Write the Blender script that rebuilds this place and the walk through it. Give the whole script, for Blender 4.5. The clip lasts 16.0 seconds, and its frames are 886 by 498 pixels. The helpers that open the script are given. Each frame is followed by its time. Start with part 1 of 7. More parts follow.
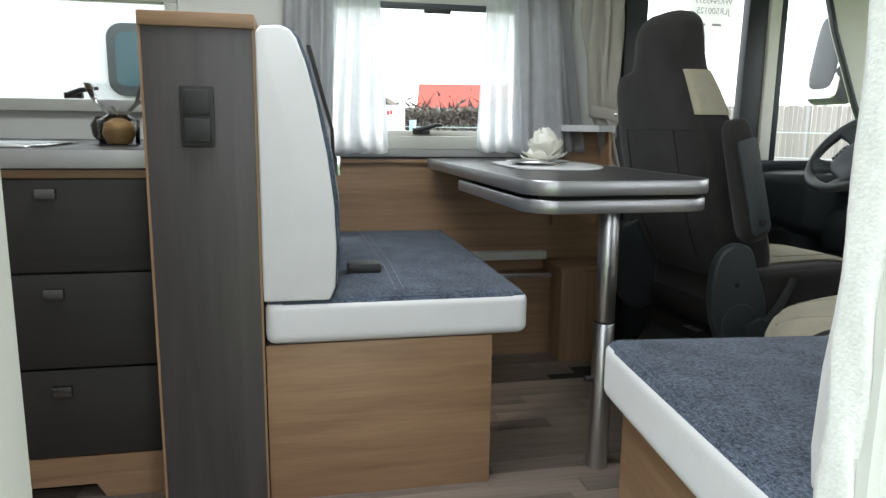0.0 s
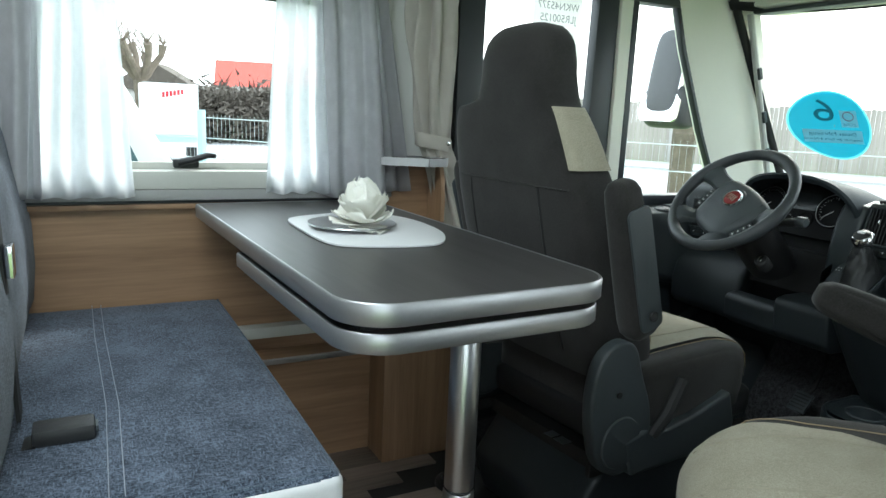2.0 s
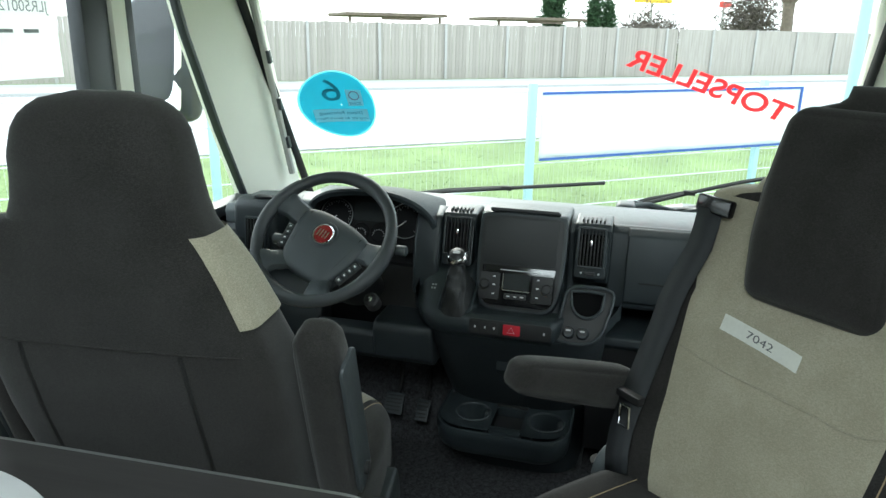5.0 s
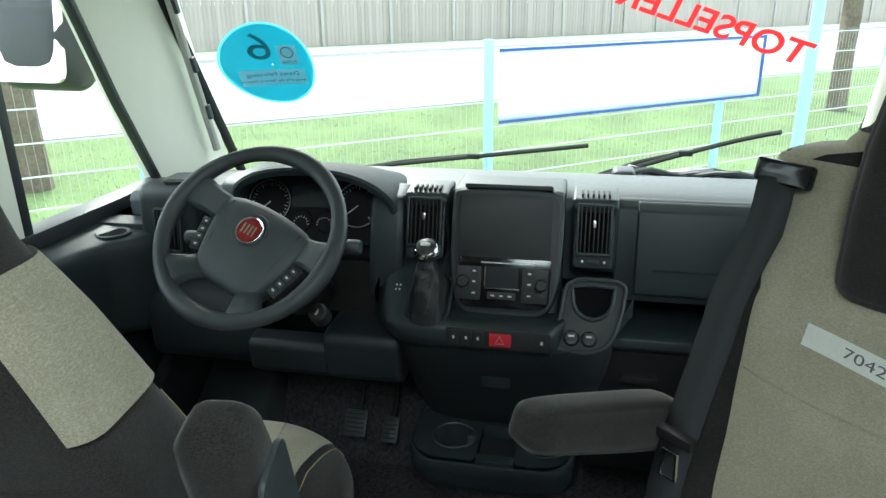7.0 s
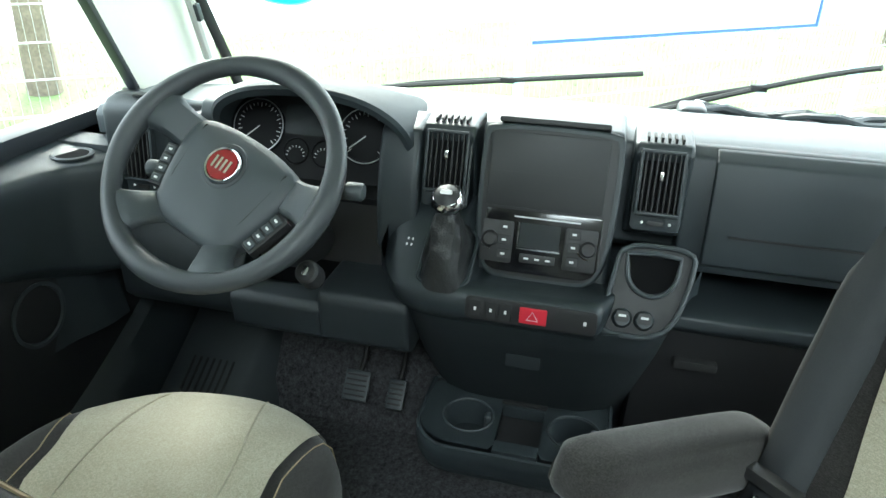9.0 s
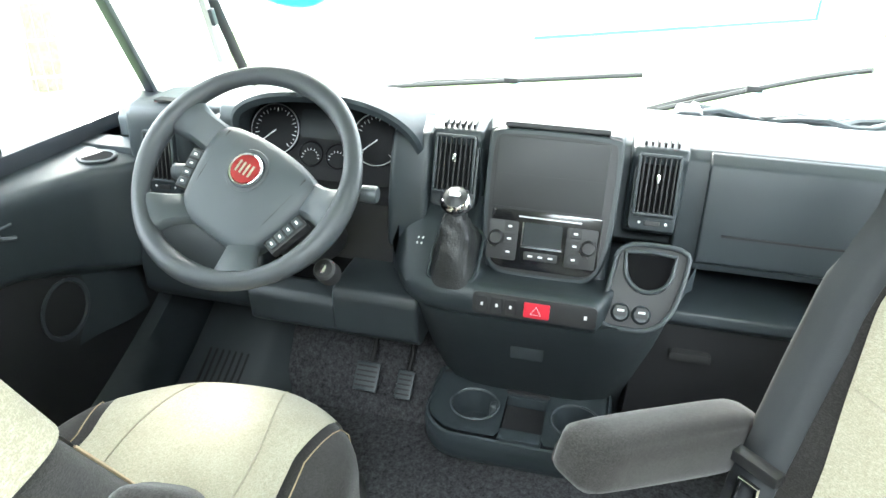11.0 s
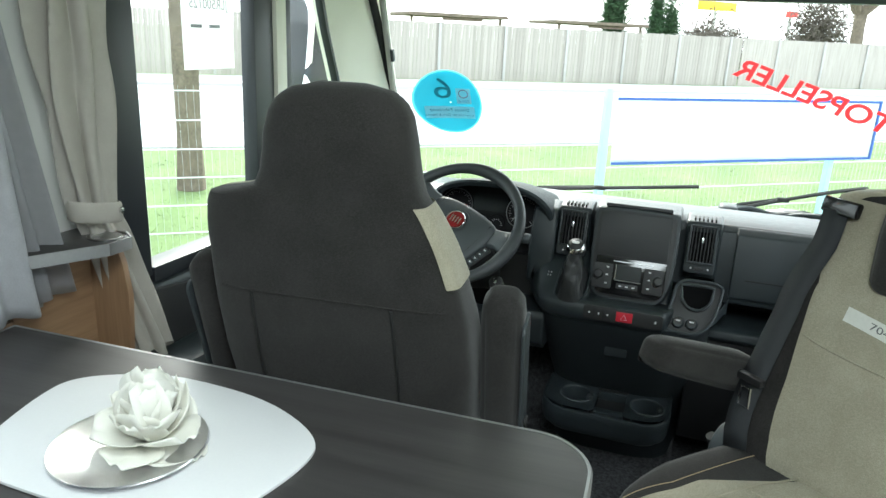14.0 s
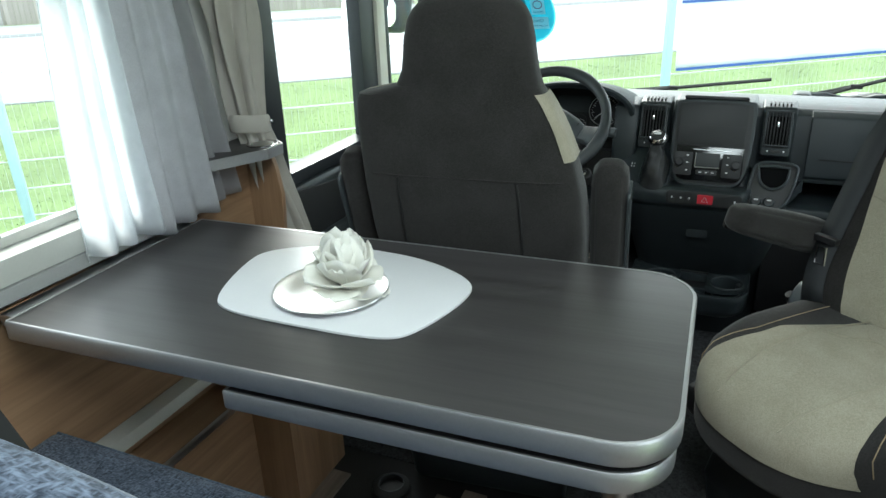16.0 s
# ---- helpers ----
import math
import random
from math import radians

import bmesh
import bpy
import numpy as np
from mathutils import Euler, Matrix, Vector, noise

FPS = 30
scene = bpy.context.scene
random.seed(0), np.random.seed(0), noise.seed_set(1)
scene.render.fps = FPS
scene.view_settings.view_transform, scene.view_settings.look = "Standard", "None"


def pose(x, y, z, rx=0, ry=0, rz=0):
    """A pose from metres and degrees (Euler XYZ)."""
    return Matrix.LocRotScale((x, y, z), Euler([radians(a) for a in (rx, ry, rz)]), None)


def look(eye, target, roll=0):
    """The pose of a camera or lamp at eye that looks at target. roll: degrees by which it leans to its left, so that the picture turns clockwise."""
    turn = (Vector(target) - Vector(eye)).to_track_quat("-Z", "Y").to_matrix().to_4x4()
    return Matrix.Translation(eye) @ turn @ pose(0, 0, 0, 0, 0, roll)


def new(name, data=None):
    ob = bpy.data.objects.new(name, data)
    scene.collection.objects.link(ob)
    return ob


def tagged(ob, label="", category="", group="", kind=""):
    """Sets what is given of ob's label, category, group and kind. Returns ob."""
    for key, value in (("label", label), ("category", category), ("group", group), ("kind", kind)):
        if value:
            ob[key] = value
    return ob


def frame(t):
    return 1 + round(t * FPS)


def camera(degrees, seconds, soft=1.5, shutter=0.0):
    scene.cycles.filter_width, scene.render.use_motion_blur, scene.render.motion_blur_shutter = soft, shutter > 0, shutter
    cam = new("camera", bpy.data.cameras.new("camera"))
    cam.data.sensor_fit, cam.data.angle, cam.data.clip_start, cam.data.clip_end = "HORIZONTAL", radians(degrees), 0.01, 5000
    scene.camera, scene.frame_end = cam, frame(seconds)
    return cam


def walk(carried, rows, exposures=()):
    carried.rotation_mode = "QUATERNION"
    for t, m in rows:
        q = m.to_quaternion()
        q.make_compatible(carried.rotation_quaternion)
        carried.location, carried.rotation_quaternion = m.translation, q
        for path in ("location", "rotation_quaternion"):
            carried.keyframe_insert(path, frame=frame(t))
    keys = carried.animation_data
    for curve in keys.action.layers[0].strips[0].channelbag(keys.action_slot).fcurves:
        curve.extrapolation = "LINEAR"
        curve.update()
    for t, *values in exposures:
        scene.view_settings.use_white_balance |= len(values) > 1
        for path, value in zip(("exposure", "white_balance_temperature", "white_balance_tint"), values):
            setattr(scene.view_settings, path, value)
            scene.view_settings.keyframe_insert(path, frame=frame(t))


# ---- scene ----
cam = camera(64.6, 16.0)
METRES, EYE, TILT, LEAN, TURN = 3.6, 0.887, -10.1, -0.7, -11.8
ROWS = [
    (0.0, 0.0, 0.0, 0.0, -0.0, 0.0, 0.0),
    (0.5, 0.0019, 0.0336, -0.0009, -0.18, 0.88, 0.05),
    (1.0, 0.0036, 0.104, 0.0192, -3.4, 0.97, 0.64),
    (1.5, 0.0106, 0.1402, 0.0566, -10.8, -1.22, 0.4),
    (2.0, 0.0201, 0.1804, 0.0719, -15.58, -1.62, 0.8),
    (2.5, 0.0288, 0.2278, 0.1033, -17.28, -2.58, 0.59),
    (3.0, 0.0297, 0.27, 0.1236, -23.43, -6.12, 0.86),
    (3.5, 0.0281, 0.3124, 0.1526, -35.76, -9.6, 1.4),
    (4.0, 0.0327, 0.3366, 0.1705, -47.85, -10.15, 4.35),
    (4.5, 0.017, 0.3419, 0.178, -58.06, -10.4, 6.42),
    (7.0, 0.1154, 0.4085, 0.1678, -66.25, -16.3, 10.27),
    (7.5, 0.151, 0.4241, 0.1627, -64.4, -16.97, 10.26),
    (8.0, 0.1739, 0.435, 0.1608, -64.05, -18.27, 9.17),
    (8.5, 0.1875, 0.4451, 0.1569, -63.87, -21.58, 7.95),
    (11.0, 0.1715, 0.4397, 0.1677, -63.74, -22.87, 8.09),
    (11.5, 0.1252, 0.4197, 0.1722, -64.89, -19.41, 8.03),
    (12.0, 0.0769, 0.4009, 0.1738, -65.95, -17.43, 8.38),
    (12.5, 0.0583, 0.3965, 0.1765, -65.21, -16.28, 8.55),
    (13.0, 0.01, 0.3916, 0.1782, -62.6, -14.73, 8.51),
    (13.5, -0.0276, 0.3886, 0.1816, -60.67, -13.57, 7.5),
    (14.0, -0.0473, 0.3795, 0.1853, -57.79, -12.31, 6.44),
    (14.5, -0.0815, 0.3722, 0.1849, -58.01, -12.09, 6.69),
    (15.0, -0.1066, 0.3664, 0.1864, -58.58, -12.06, 7.89),
    (15.5, -0.1177, 0.366, 0.184, -58.19, -14.03, 8.83),
    (16.0, -0.124, 0.3706, 0.1813, -54.07, -17.61, 10.56),
]
EXPOSURES = [(0.0, 1.35, 6450, 8), (1.0, 1.5, 6300, 5), (2.0, 1.5, 6050, 0), (2.5, 1.52, 6000, 0), (3.5, 1.95, 6050, 0), (4.7, 1.5, 6100, -1), (6.8, 1.45, 6050, -3), (7.5, 1.65, 6050, -3), (8.5, 2.15, 6000, -4), (10.8, 3.75, 6150, 3), (12.0, 3.37, 6200, 3),
             (12.5, 2.85, 6300, 4), (13.5, 2.1, 6250, 2), (14.5, 1.62, 6150, -1), (16.0, 1.55, 6100, -1)]
walk(cam, [(t, pose(0, 0, EYE, TILT, LEAN, TURN) @ pose(METRES * x, METRES * y, METRES * z, 90 + pitch, roll, yaw)) for t, x, y, z, yaw, pitch, roll in ROWS], EXPOSURES)

# ---- light ----
world = bpy.data.worlds.new("overcast_sky")
scene.world = world
world.use_nodes = True
wn = world.node_tree
sky = wn.nodes.new("ShaderNodeTexSky")
sky.sky_type = 'NISHITA'
sky.sun_disc = False
sky.sun_elevation = radians(38)
sky.sun_rotation = radians(61)
sky.dust_density = 4.0
sky.air_density = 1.2
bgn = wn.nodes["Background"]
mixw = wn.nodes.new("ShaderNodeMixRGB")
mixw.inputs[0].default_value = 0.75
mixw.inputs[2].default_value = (9.0, 9.3, 9.6, 1)
wn.links.new(sky.outputs[0], mixw.inputs[1])
wn.links.new(mixw.outputs[0], bgn.inputs[0])
bgn.inputs[1].default_value = 0.15
sun_data = bpy.data.lights.new("sun", 'SUN')
sun_data.energy = 1.4
sun_data.angle = radians(14)
sun_data.color = (1.0, 0.96, 0.9)
sun = new("sun", sun_data)
sun.matrix_world = look((0, 0, 14.4), (-16, -9, 0))
# added fill lamp in an unseen ceiling opening, brightens the living area
ceiling_fill_data = bpy.data.lights.new("ceiling_fill_light", 'AREA')
ceiling_fill_data.shape = 'RECTANGLE'
ceiling_fill_data.size, ceiling_fill_data.size_y = 0.86, 0.60
ceiling_fill_data.energy = 7.6
ceiling_fill_data.color = (0.94, 0.98, 1.0)
ceiling_fill = new("ceiling_fill_light", ceiling_fill_data)
ceiling_fill.matrix_world = pose(0.0, 1.35, 1.995)

# ---- materials ----
MATS = {}


def mat(name, col, rough=0.6, metal=0.0, var=0.12, scale=12.0, bump=0.0, bscale=200.0, stretch=(1, 1, 1), spec=0.5, rand=0.0, trans=0.0, sheen=0.0):
    """A surface: base colour varied at two scales, with fine relief."""
    m = bpy.data.materials.new(name)
    m.use_nodes = True
    nt = m.node_tree
    b = nt.nodes["Principled BSDF"]
    b.inputs["Roughness"].default_value = rough
    b.inputs["Metallic"].default_value = metal
    b.inputs["Specular IOR Level"].default_value = spec
    b.inputs["Sheen Weight"].default_value = sheen
    tc = nt.nodes.new("ShaderNodeTexCoord")
    mp = nt.nodes.new("ShaderNodeMapping")
    mp.inputs["Scale"].default_value = stretch
    nt.links.new(tc.outputs["Object"], mp.inputs[0])
    n1 = nt.nodes.new("ShaderNodeTexNoise")
    n1.inputs["Scale"].default_value = scale
    n1.inputs["Detail"].default_value = 6
    nt.links.new(mp.outputs[0], n1.inputs["Vector"])
    n2 = nt.nodes.new("ShaderNodeTexNoise")
    n2.inputs["Scale"].default_value = bscale
    n2.inputs["Detail"].default_value = 3
    nt.links.new(mp.outputs[0], n2.inputs["Vector"])
    addn = nt.nodes.new("ShaderNodeMath")
    addn.operation = 'ADD'
    nt.links.new(n1.outputs[0], addn.inputs[0])
    nt.links.new(n2.outputs[0], addn.inputs[1])
    val = nt.nodes.new("ShaderNodeMapRange")
    val.inputs[1].default_value, val.inputs[2].default_value = 0.6, 1.4
    val.inputs[3].default_value, val.inputs[4].default_value = 1 - var, 1 + var
    nt.links.new(addn.outputs[0], val.inputs[0])
    last = val.outputs[0]
    if rand:
        oi = nt.nodes.new("ShaderNodeObjectInfo")
        rr = nt.nodes.new("ShaderNodeMapRange")
        rr.inputs[3].default_value, rr.inputs[4].default_value = 1 - rand, 1 + rand
        nt.links.new(oi.outputs["Random"], rr.inputs[0])
        mul = nt.nodes.new("ShaderNodeMath")
        mul.operation = 'MULTIPLY'
        nt.links.new(last, mul.inputs[0])
        nt.links.new(rr.outputs[0], mul.inputs[1])
        last = mul.outputs[0]
    mc = nt.nodes.new("ShaderNodeVectorMath")
    mc.operation = 'SCALE'
    mc.inputs[0].default_value = col
    nt.links.new(last, mc.inputs["Scale"])
    nt.links.new(mc.outputs[0], b.inputs["Base Color"])
    if bump:
        bp = nt.nodes.new("ShaderNodeBump")
        bp.inputs["Strength"].default_value = bump
        bp.inputs["Distance"].default_value = 0.002
        nt.links.new(n2.outputs[0], bp.inputs["Height"])
        nt.links.new(bp.outputs[0], b.inputs["Normal"])
    if trans:
        out = nt.nodes["Material Output"]
        tl = nt.nodes.new("ShaderNodeBsdfTranslucent")
        tl.inputs[0].default_value = (*[min(1, c * 1.1) for c in col], 1)
        mx = nt.nodes.new("ShaderNodeMixShader")
        mx.inputs[0].default_value = trans
        nt.links.new(b.outputs[0], mx.inputs[1])
        nt.links.new(tl.outputs[0], mx.inputs[2])
        nt.links.new(mx.outputs[0], out.inputs[0])
    MATS[name] = m
    return m


def wood(name, dark, light, axis="x", rough=0.45, scale=1.0, rand=0.0):
    """Laminate or timber with long grain along one axis."""
    m = bpy.data.materials.new(name)
    m.use_nodes = True
    nt = m.node_tree
    b = nt.nodes["Principled BSDF"]
    b.inputs["Roughness"].default_value = rough
    tc = nt.nodes.new("ShaderNodeTexCoord")
    mp = nt.nodes.new("ShaderNodeMapping")
    s = {"x": (0.9, 14, 14), "y": (14, 0.9, 14), "z": (14, 14, 0.9)}[axis]
    mp.inputs["Scale"].default_value = [v * scale for v in s]
    nt.links.new(tc.outputs["Object"], mp.inputs[0])
    n1 = nt.nodes.new("ShaderNodeTexNoise")
    n1.inputs["Scale"].default_value = 1.6
    n1.inputs["Detail"].default_value = 8
    n1.inputs["Distortion"].default_value = 0.7
    nt.links.new(mp.outputs[0], n1.inputs["Vector"])
    n2 = nt.nodes.new("ShaderNodeTexNoise")
    n2.inputs["Scale"].default_value = 11
    n2.inputs["Detail"].default_value = 4
    nt.links.new(mp.outputs[0], n2.inputs["Vector"])
    mixf = nt.nodes.new("ShaderNodeMath")
    mixf.operation = 'MULTIPLY_ADD'
    mixf.inputs[1].default_value = 0.35
    nt.links.new(n2.outputs[0], mixf.inputs[0])
    nt.links.new(n1.outputs[0], mixf.inputs[2])
    last = mixf.outputs[0]
    if rand:
        oi = nt.nodes.new("ShaderNodeObjectInfo")
        ma = nt.nodes.new("ShaderNodeMath")
        ma.operation = 'MULTIPLY_ADD'
        ma.inputs[1].default_value = rand
        nt.links.new(oi.outputs["Random"], ma.inputs[0])
        nt.links.new(last, ma.inputs[2])
        last = ma.outputs[0]
    cr = nt.nodes.new("ShaderNodeValToRGB")
    cr.color_ramp.elements[0].position, cr.color_ramp.elements[1].position = 0.45, 0.95 + rand * 0.8
    cr.color_ramp.elements[0].color, cr.color_ramp.elements[1].color = (*dark, 1), (*light, 1)
    nt.links.new(last, cr.inputs[0])
    nt.links.new(cr.outputs[0], b.inputs["Base Color"])
    bp = nt.nodes.new("ShaderNodeBump")
    bp.inputs["Strength"].default_value = 0.12
    bp.inputs["Distance"].default_value = 0.001
    nt.links.new(n2.outputs[0], bp.inputs["Height"])
    nt.links.new(bp.outputs[0], b.inputs["Normal"])
    MATS[name] = m
    return m


def weave(name, dark, light, scale=900.0, rough=0.95, bump=0.5):
    """Melange cloth: crossed threads of two tones."""
    m = bpy.data.materials.new(name)
    m.use_nodes = True
    nt = m.node_tree
    b = nt.nodes["Principled BSDF"]
    b.inputs["Roughness"].default_value = rough
    b.inputs["Specular IOR Level"].default_value = 0.15
    b.inputs["Sheen Weight"].default_value = 0.15
    tc = nt.nodes.new("ShaderNodeTexCoord")
    heights = []
    for st in ((0.28, 1, 1), (1, 0.28, 1)):
        mp = nt.nodes.new("ShaderNodeMapping")
        mp.inputs["Scale"].default_value = st
        nt.links.new(tc.outputs["Object"], mp.inputs[0])
        n = nt.nodes.new("ShaderNodeTexNoise")
        n.inputs["Scale"].default_value = scale
        n.inputs["Detail"].default_value = 2
        nt.links.new(mp.outputs[0], n.inputs["Vector"])
        heights.append(n.outputs[0])
    big = nt.nodes.new("ShaderNodeTexNoise")
    big.inputs["Scale"].default_value = 14
    nt.links.new(tc.outputs["Object"], big.inputs["Vector"])
    mx = nt.nodes.new("ShaderNodeMath")
    mx.operation = 'MAXIMUM'
    nt.links.new(heights[0], mx.inputs[0])
    nt.links.new(heights[1], mx.inputs[1])
    ad = nt.nodes.new("ShaderNodeMath")
    ad.operation = 'MULTIPLY_ADD'
    ad.inputs[1].default_value = 0.25
    nt.links.new(big.outputs[0], ad.inputs[0])
    nt.links.new(mx.outputs[0], ad.inputs[2])
    cr = nt.nodes.new("ShaderNodeValToRGB")
    cr.color_ramp.elements[0].position, cr.color_ramp.elements[1].position = 0.55, 0.85
    cr.color_ramp.elements[0].color, cr.color_ramp.elements[1].color = (*dark, 1), (*light, 1)
    nt.links.new(ad.outputs[0], cr.inputs[0])
    nt.links.new(cr.outputs[0], b.inputs["Base Color"])
    bp = nt.nodes.new("ShaderNodeBump")
    bp.inputs["Strength"].default_value = bump
    bp.inputs["Distance"].default_value = 0.001
    nt.links.new(mx.outputs[0], bp.inputs["Height"])
    nt.links.new(bp.outputs[0], b.inputs["Normal"])
    MATS[name] = m
    return m


def glass_mat(name, tint=(1, 1, 1), gloss=0.9):
    m = bpy.data.materials.new(name)
    m.use_nodes = True
    nt = m.node_tree
    nt.nodes.remove(nt.nodes["Principled BSDF"])
    tr = nt.nodes.new("ShaderNodeBsdfTransparent")
    tr.inputs[0].default_value = (*tint, 1)
    gl = nt.nodes.new("ShaderNodeBsdfGlossy")
    gl.inputs["Roughness"].default_value = 0.02
    fr = nt.nodes.new("ShaderNodeFresnel")
    fr.inputs[0].default_value = 1.25
    mx = nt.nodes.new("ShaderNodeMixShader")
    nt.links.new(fr.outputs[0], mx.inputs[0])
    nt.links.new(tr.outputs[0], mx.inputs[1])
    nt.links.new(gl.outputs[0], mx.inputs[2])
    nt.links.new(mx.outputs[0], nt.nodes["Material Output"].inputs[0])
    MATS[name] = m
    return m


def sheer(name, col, clear=0.35, folds=60.0):
    """Sheer cloth: part open weave, part cloth that lets light through."""
    m = bpy.data.materials.new(name)
    m.use_nodes = True
    nt = m.node_tree
    b = nt.nodes["Principled BSDF"]
    b.inputs["Base Color"].default_value = (*col, 1)
    b.inputs["Roughness"].default_value = 0.9
    tl = nt.nodes.new("ShaderNodeBsdfTranslucent")
    tl.inputs[0].default_value = (*col, 1)
    tr = nt.nodes.new("ShaderNodeBsdfTransparent")
    a = nt.nodes.new("ShaderNodeMixShader")
    a.inputs[0].default_value = 0.68
    nt.links.new(b.outputs[0], a.inputs[1])
    nt.links.new(tl.outputs[0], a.inputs[2])
    c = nt.nodes.new("ShaderNodeMixShader")
    tc = nt.nodes.new("ShaderNodeTexCoord")
    nz = nt.nodes.new("ShaderNodeTexNoise")
    nz.inputs["Scale"].default_value = folds
    nt.links.new(tc.outputs["Object"], nz.inputs["Vector"])
    mr = nt.nodes.new("ShaderNodeMapRange")
    mr.inputs[3].default_value, mr.inputs[4].default_value = clear - 0.05, clear + 0.05
    nt.links.new(nz.outputs[0], mr.inputs[0])
    nt.links.new(mr.outputs[0], c.inputs[0])
    nt.links.new(a.outputs[0], c.inputs[1])
    nt.links.new(tr.outputs[0], c.inputs[2])
    nt.links.new(c.outputs[0], nt.nodes["Material Output"].inputs[0])
    MATS[name] = m
    return m


OAK = wood("oak_laminate", (0.20, 0.115, 0.062), (0.36, 0.225, 0.13), "x")
OAK_Y = wood("oak_laminate_cross", (0.20, 0.115, 0.062), (0.36, 0.225, 0.13), "y")
OAK_Z = wood("oak_laminate_upright", (0.20, 0.115, 0.062), (0.36, 0.225, 0.13), "z")
ANTHRACITE = wood("anthracite_laminate", (0.042, 0.037, 0.037), (0.072, 0.064, 0.064), "z", 0.42)
DRAWER = wood("drawer_laminate", (0.013, 0.0108, 0.0105), (0.023, 0.0195, 0.0185), "x", 0.55)
TABLETOP = wood("dark_table_laminate", (0.036, 0.033, 0.033), (0.060, 0.056, 0.056), "y", 0.36)
PLANK = wood("vinyl_plank", (0.065, 0.050, 0.042), (0.25, 0.20, 0.165), "x", 0.4, 1.0, 0.35)
BLUE = weave("blue_grey_melange", (0.014, 0.020, 0.032), (0.135, 0.162, 0.215), 400.0)
SUEDE = mat("light_grey_suede", (0.68, 0.68, 0.69), 0.95, var=0.06, scale=9, bump=0.15, bscale=500, sheen=0.2)
PIPE = weave("blue_edge_cloth", (0.03, 0.04, 0.06), (0.12, 0.15, 0.19), 420.0)
BROWN = weave("brown_seat_cloth", (0.0175, 0.0158, 0.0150), (0.041, 0.0385, 0.0370), 900.0, bump=0.3)
BEIGE = weave("beige_seat_cloth", (0.265, 0.239, 0.178), (0.41, 0.378, 0.296), 800.0, bump=0.3)
BLACK = mat("black_plastic", (0.018, 0.018, 0.019), 0.5, var=0.1, bump=0.15, bscale=700)
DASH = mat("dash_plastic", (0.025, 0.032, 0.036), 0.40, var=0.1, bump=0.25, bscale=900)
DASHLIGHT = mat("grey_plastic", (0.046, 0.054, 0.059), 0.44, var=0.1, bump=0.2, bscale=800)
# dash plastic with sky sheen painted in as paler grey; small parts share it
DASHTOP = mat("sky_lit_dash_plastic", (0.078, 0.090, 0.096), 0.42, var=0.1, bump=0.25, bscale=900)
# near-black that paints the shade inside recesses, wells and ducts
WELL = mat("recess_shade_black", (0.006, 0.006, 0.0065), 0.95, var=0.05, spec=0.1)
DIALFACE = mat("dial_face", (0.008, 0.008, 0.009), 0.7, var=0.05, spec=0.2)
CONSOLE = mat("console_plastic", (0.019, 0.024, 0.027), 0.5, var=0.1, bump=0.25, bscale=900)
GLOSS = mat("gloss_black", (0.008, 0.008, 0.009), 0.12, var=0.05)
RUBBER = mat("rubber", (0.012, 0.012, 0.012), 0.7, var=0.1)
ALU = mat("brushed_aluminium", (0.52, 0.52, 0.53), 0.33, metal=1.0, var=0.06, scale=3, stretch=(1, 1, 60), bscale=60)
CHROME = mat("chrome", (0.75, 0.75, 0.76), 0.12, metal=1.0, var=0.03)
SILVER = mat("silver_edge", (0.45, 0.45, 0.46), 0.4, metal=0.85, var=0.05)
WALLP = mat("wall_lining", (0.66, 0.66, 0.63), 0.8, var=0.03, scale=4, bump=0.1, bscale=300)
CREAM = mat("cream_trim", (0.86, 0.85, 0.74), 0.55, var=0.04, scale=5, bump=0.08, bscale=500)
WHITE = mat("white_lacquer", (0.78, 0.78, 0.77), 0.35, var=0.02)
PORCELAIN = mat("white_placemat", (0.70, 0.70, 0.71), 0.30, var=0.02)
PETAL = mat("silk_petal", (0.95, 0.935, 0.87), 0.75, var=0.03, trans=0.25)
FRAME = mat("window_frame", (0.50, 0.50, 0.46), 0.5, var=0.04)
DARKFRAME = mat("dark_window_frame", (0.022, 0.025, 0.03), 0.4, var=0.1)
CARPET = mat("black_carpet", (0.040, 0.040, 0.043), 1.0, var=0.95, scale=75, bump=1.0, bscale=190)
BEIGECURT = mat("beige_curtain", (0.39, 0.365, 0.325), 0.9, var=0.08, scale=30, bump=0.25, bscale=600, trans=0.06)
GREYCURT = mat("grey_curtain", (0.50, 0.50, 0.52), 0.9, var=0.22, scale=26, bump=0.2, bscale=500, trans=0.35)
VOILE = sheer("white_voile", (0.86, 0.88, 0.9), 0.30)
GREYVOILE = sheer("grey_voile", (0.55, 0.55, 0.57), 0.25)
GLASS = glass_mat("window_glass", (0.96, 0.98, 0.98))
RED = mat("red_button", (0.55, 0.02, 0.04), 0.4, var=0.05)
LETTERRED = mat("red_lettering", (0.78, 0.025, 0.03), 0.5, var=0.03, trans=0.5)
STICKER = mat("turquoise_sticker", (0.13, 0.50, 0.60), 0.5, var=0.03, trans=0.55)
STICKERPALE = mat("pale_sticker", (0.66, 0.80, 0.83), 0.5, var=0.03, trans=0.55)
STICKERDARK = mat("dark_sticker_print", (0.05, 0.24, 0.30), 0.5, var=0.03, trans=0.4)
PAPER = mat("paper", (0.8, 0.8, 0.78), 0.8, var=0.03, trans=0.4)
TAPE = mat("masking_tape", (0.62, 0.62, 0.58), 0.8, var=0.06, scale=40)
INK = mat("ink", (0.03, 0.03, 0.035), 0.7, var=0.02)
SCREEN = mat("dull_screen", (0.012, 0.013, 0.014), 0.5, var=0.04)
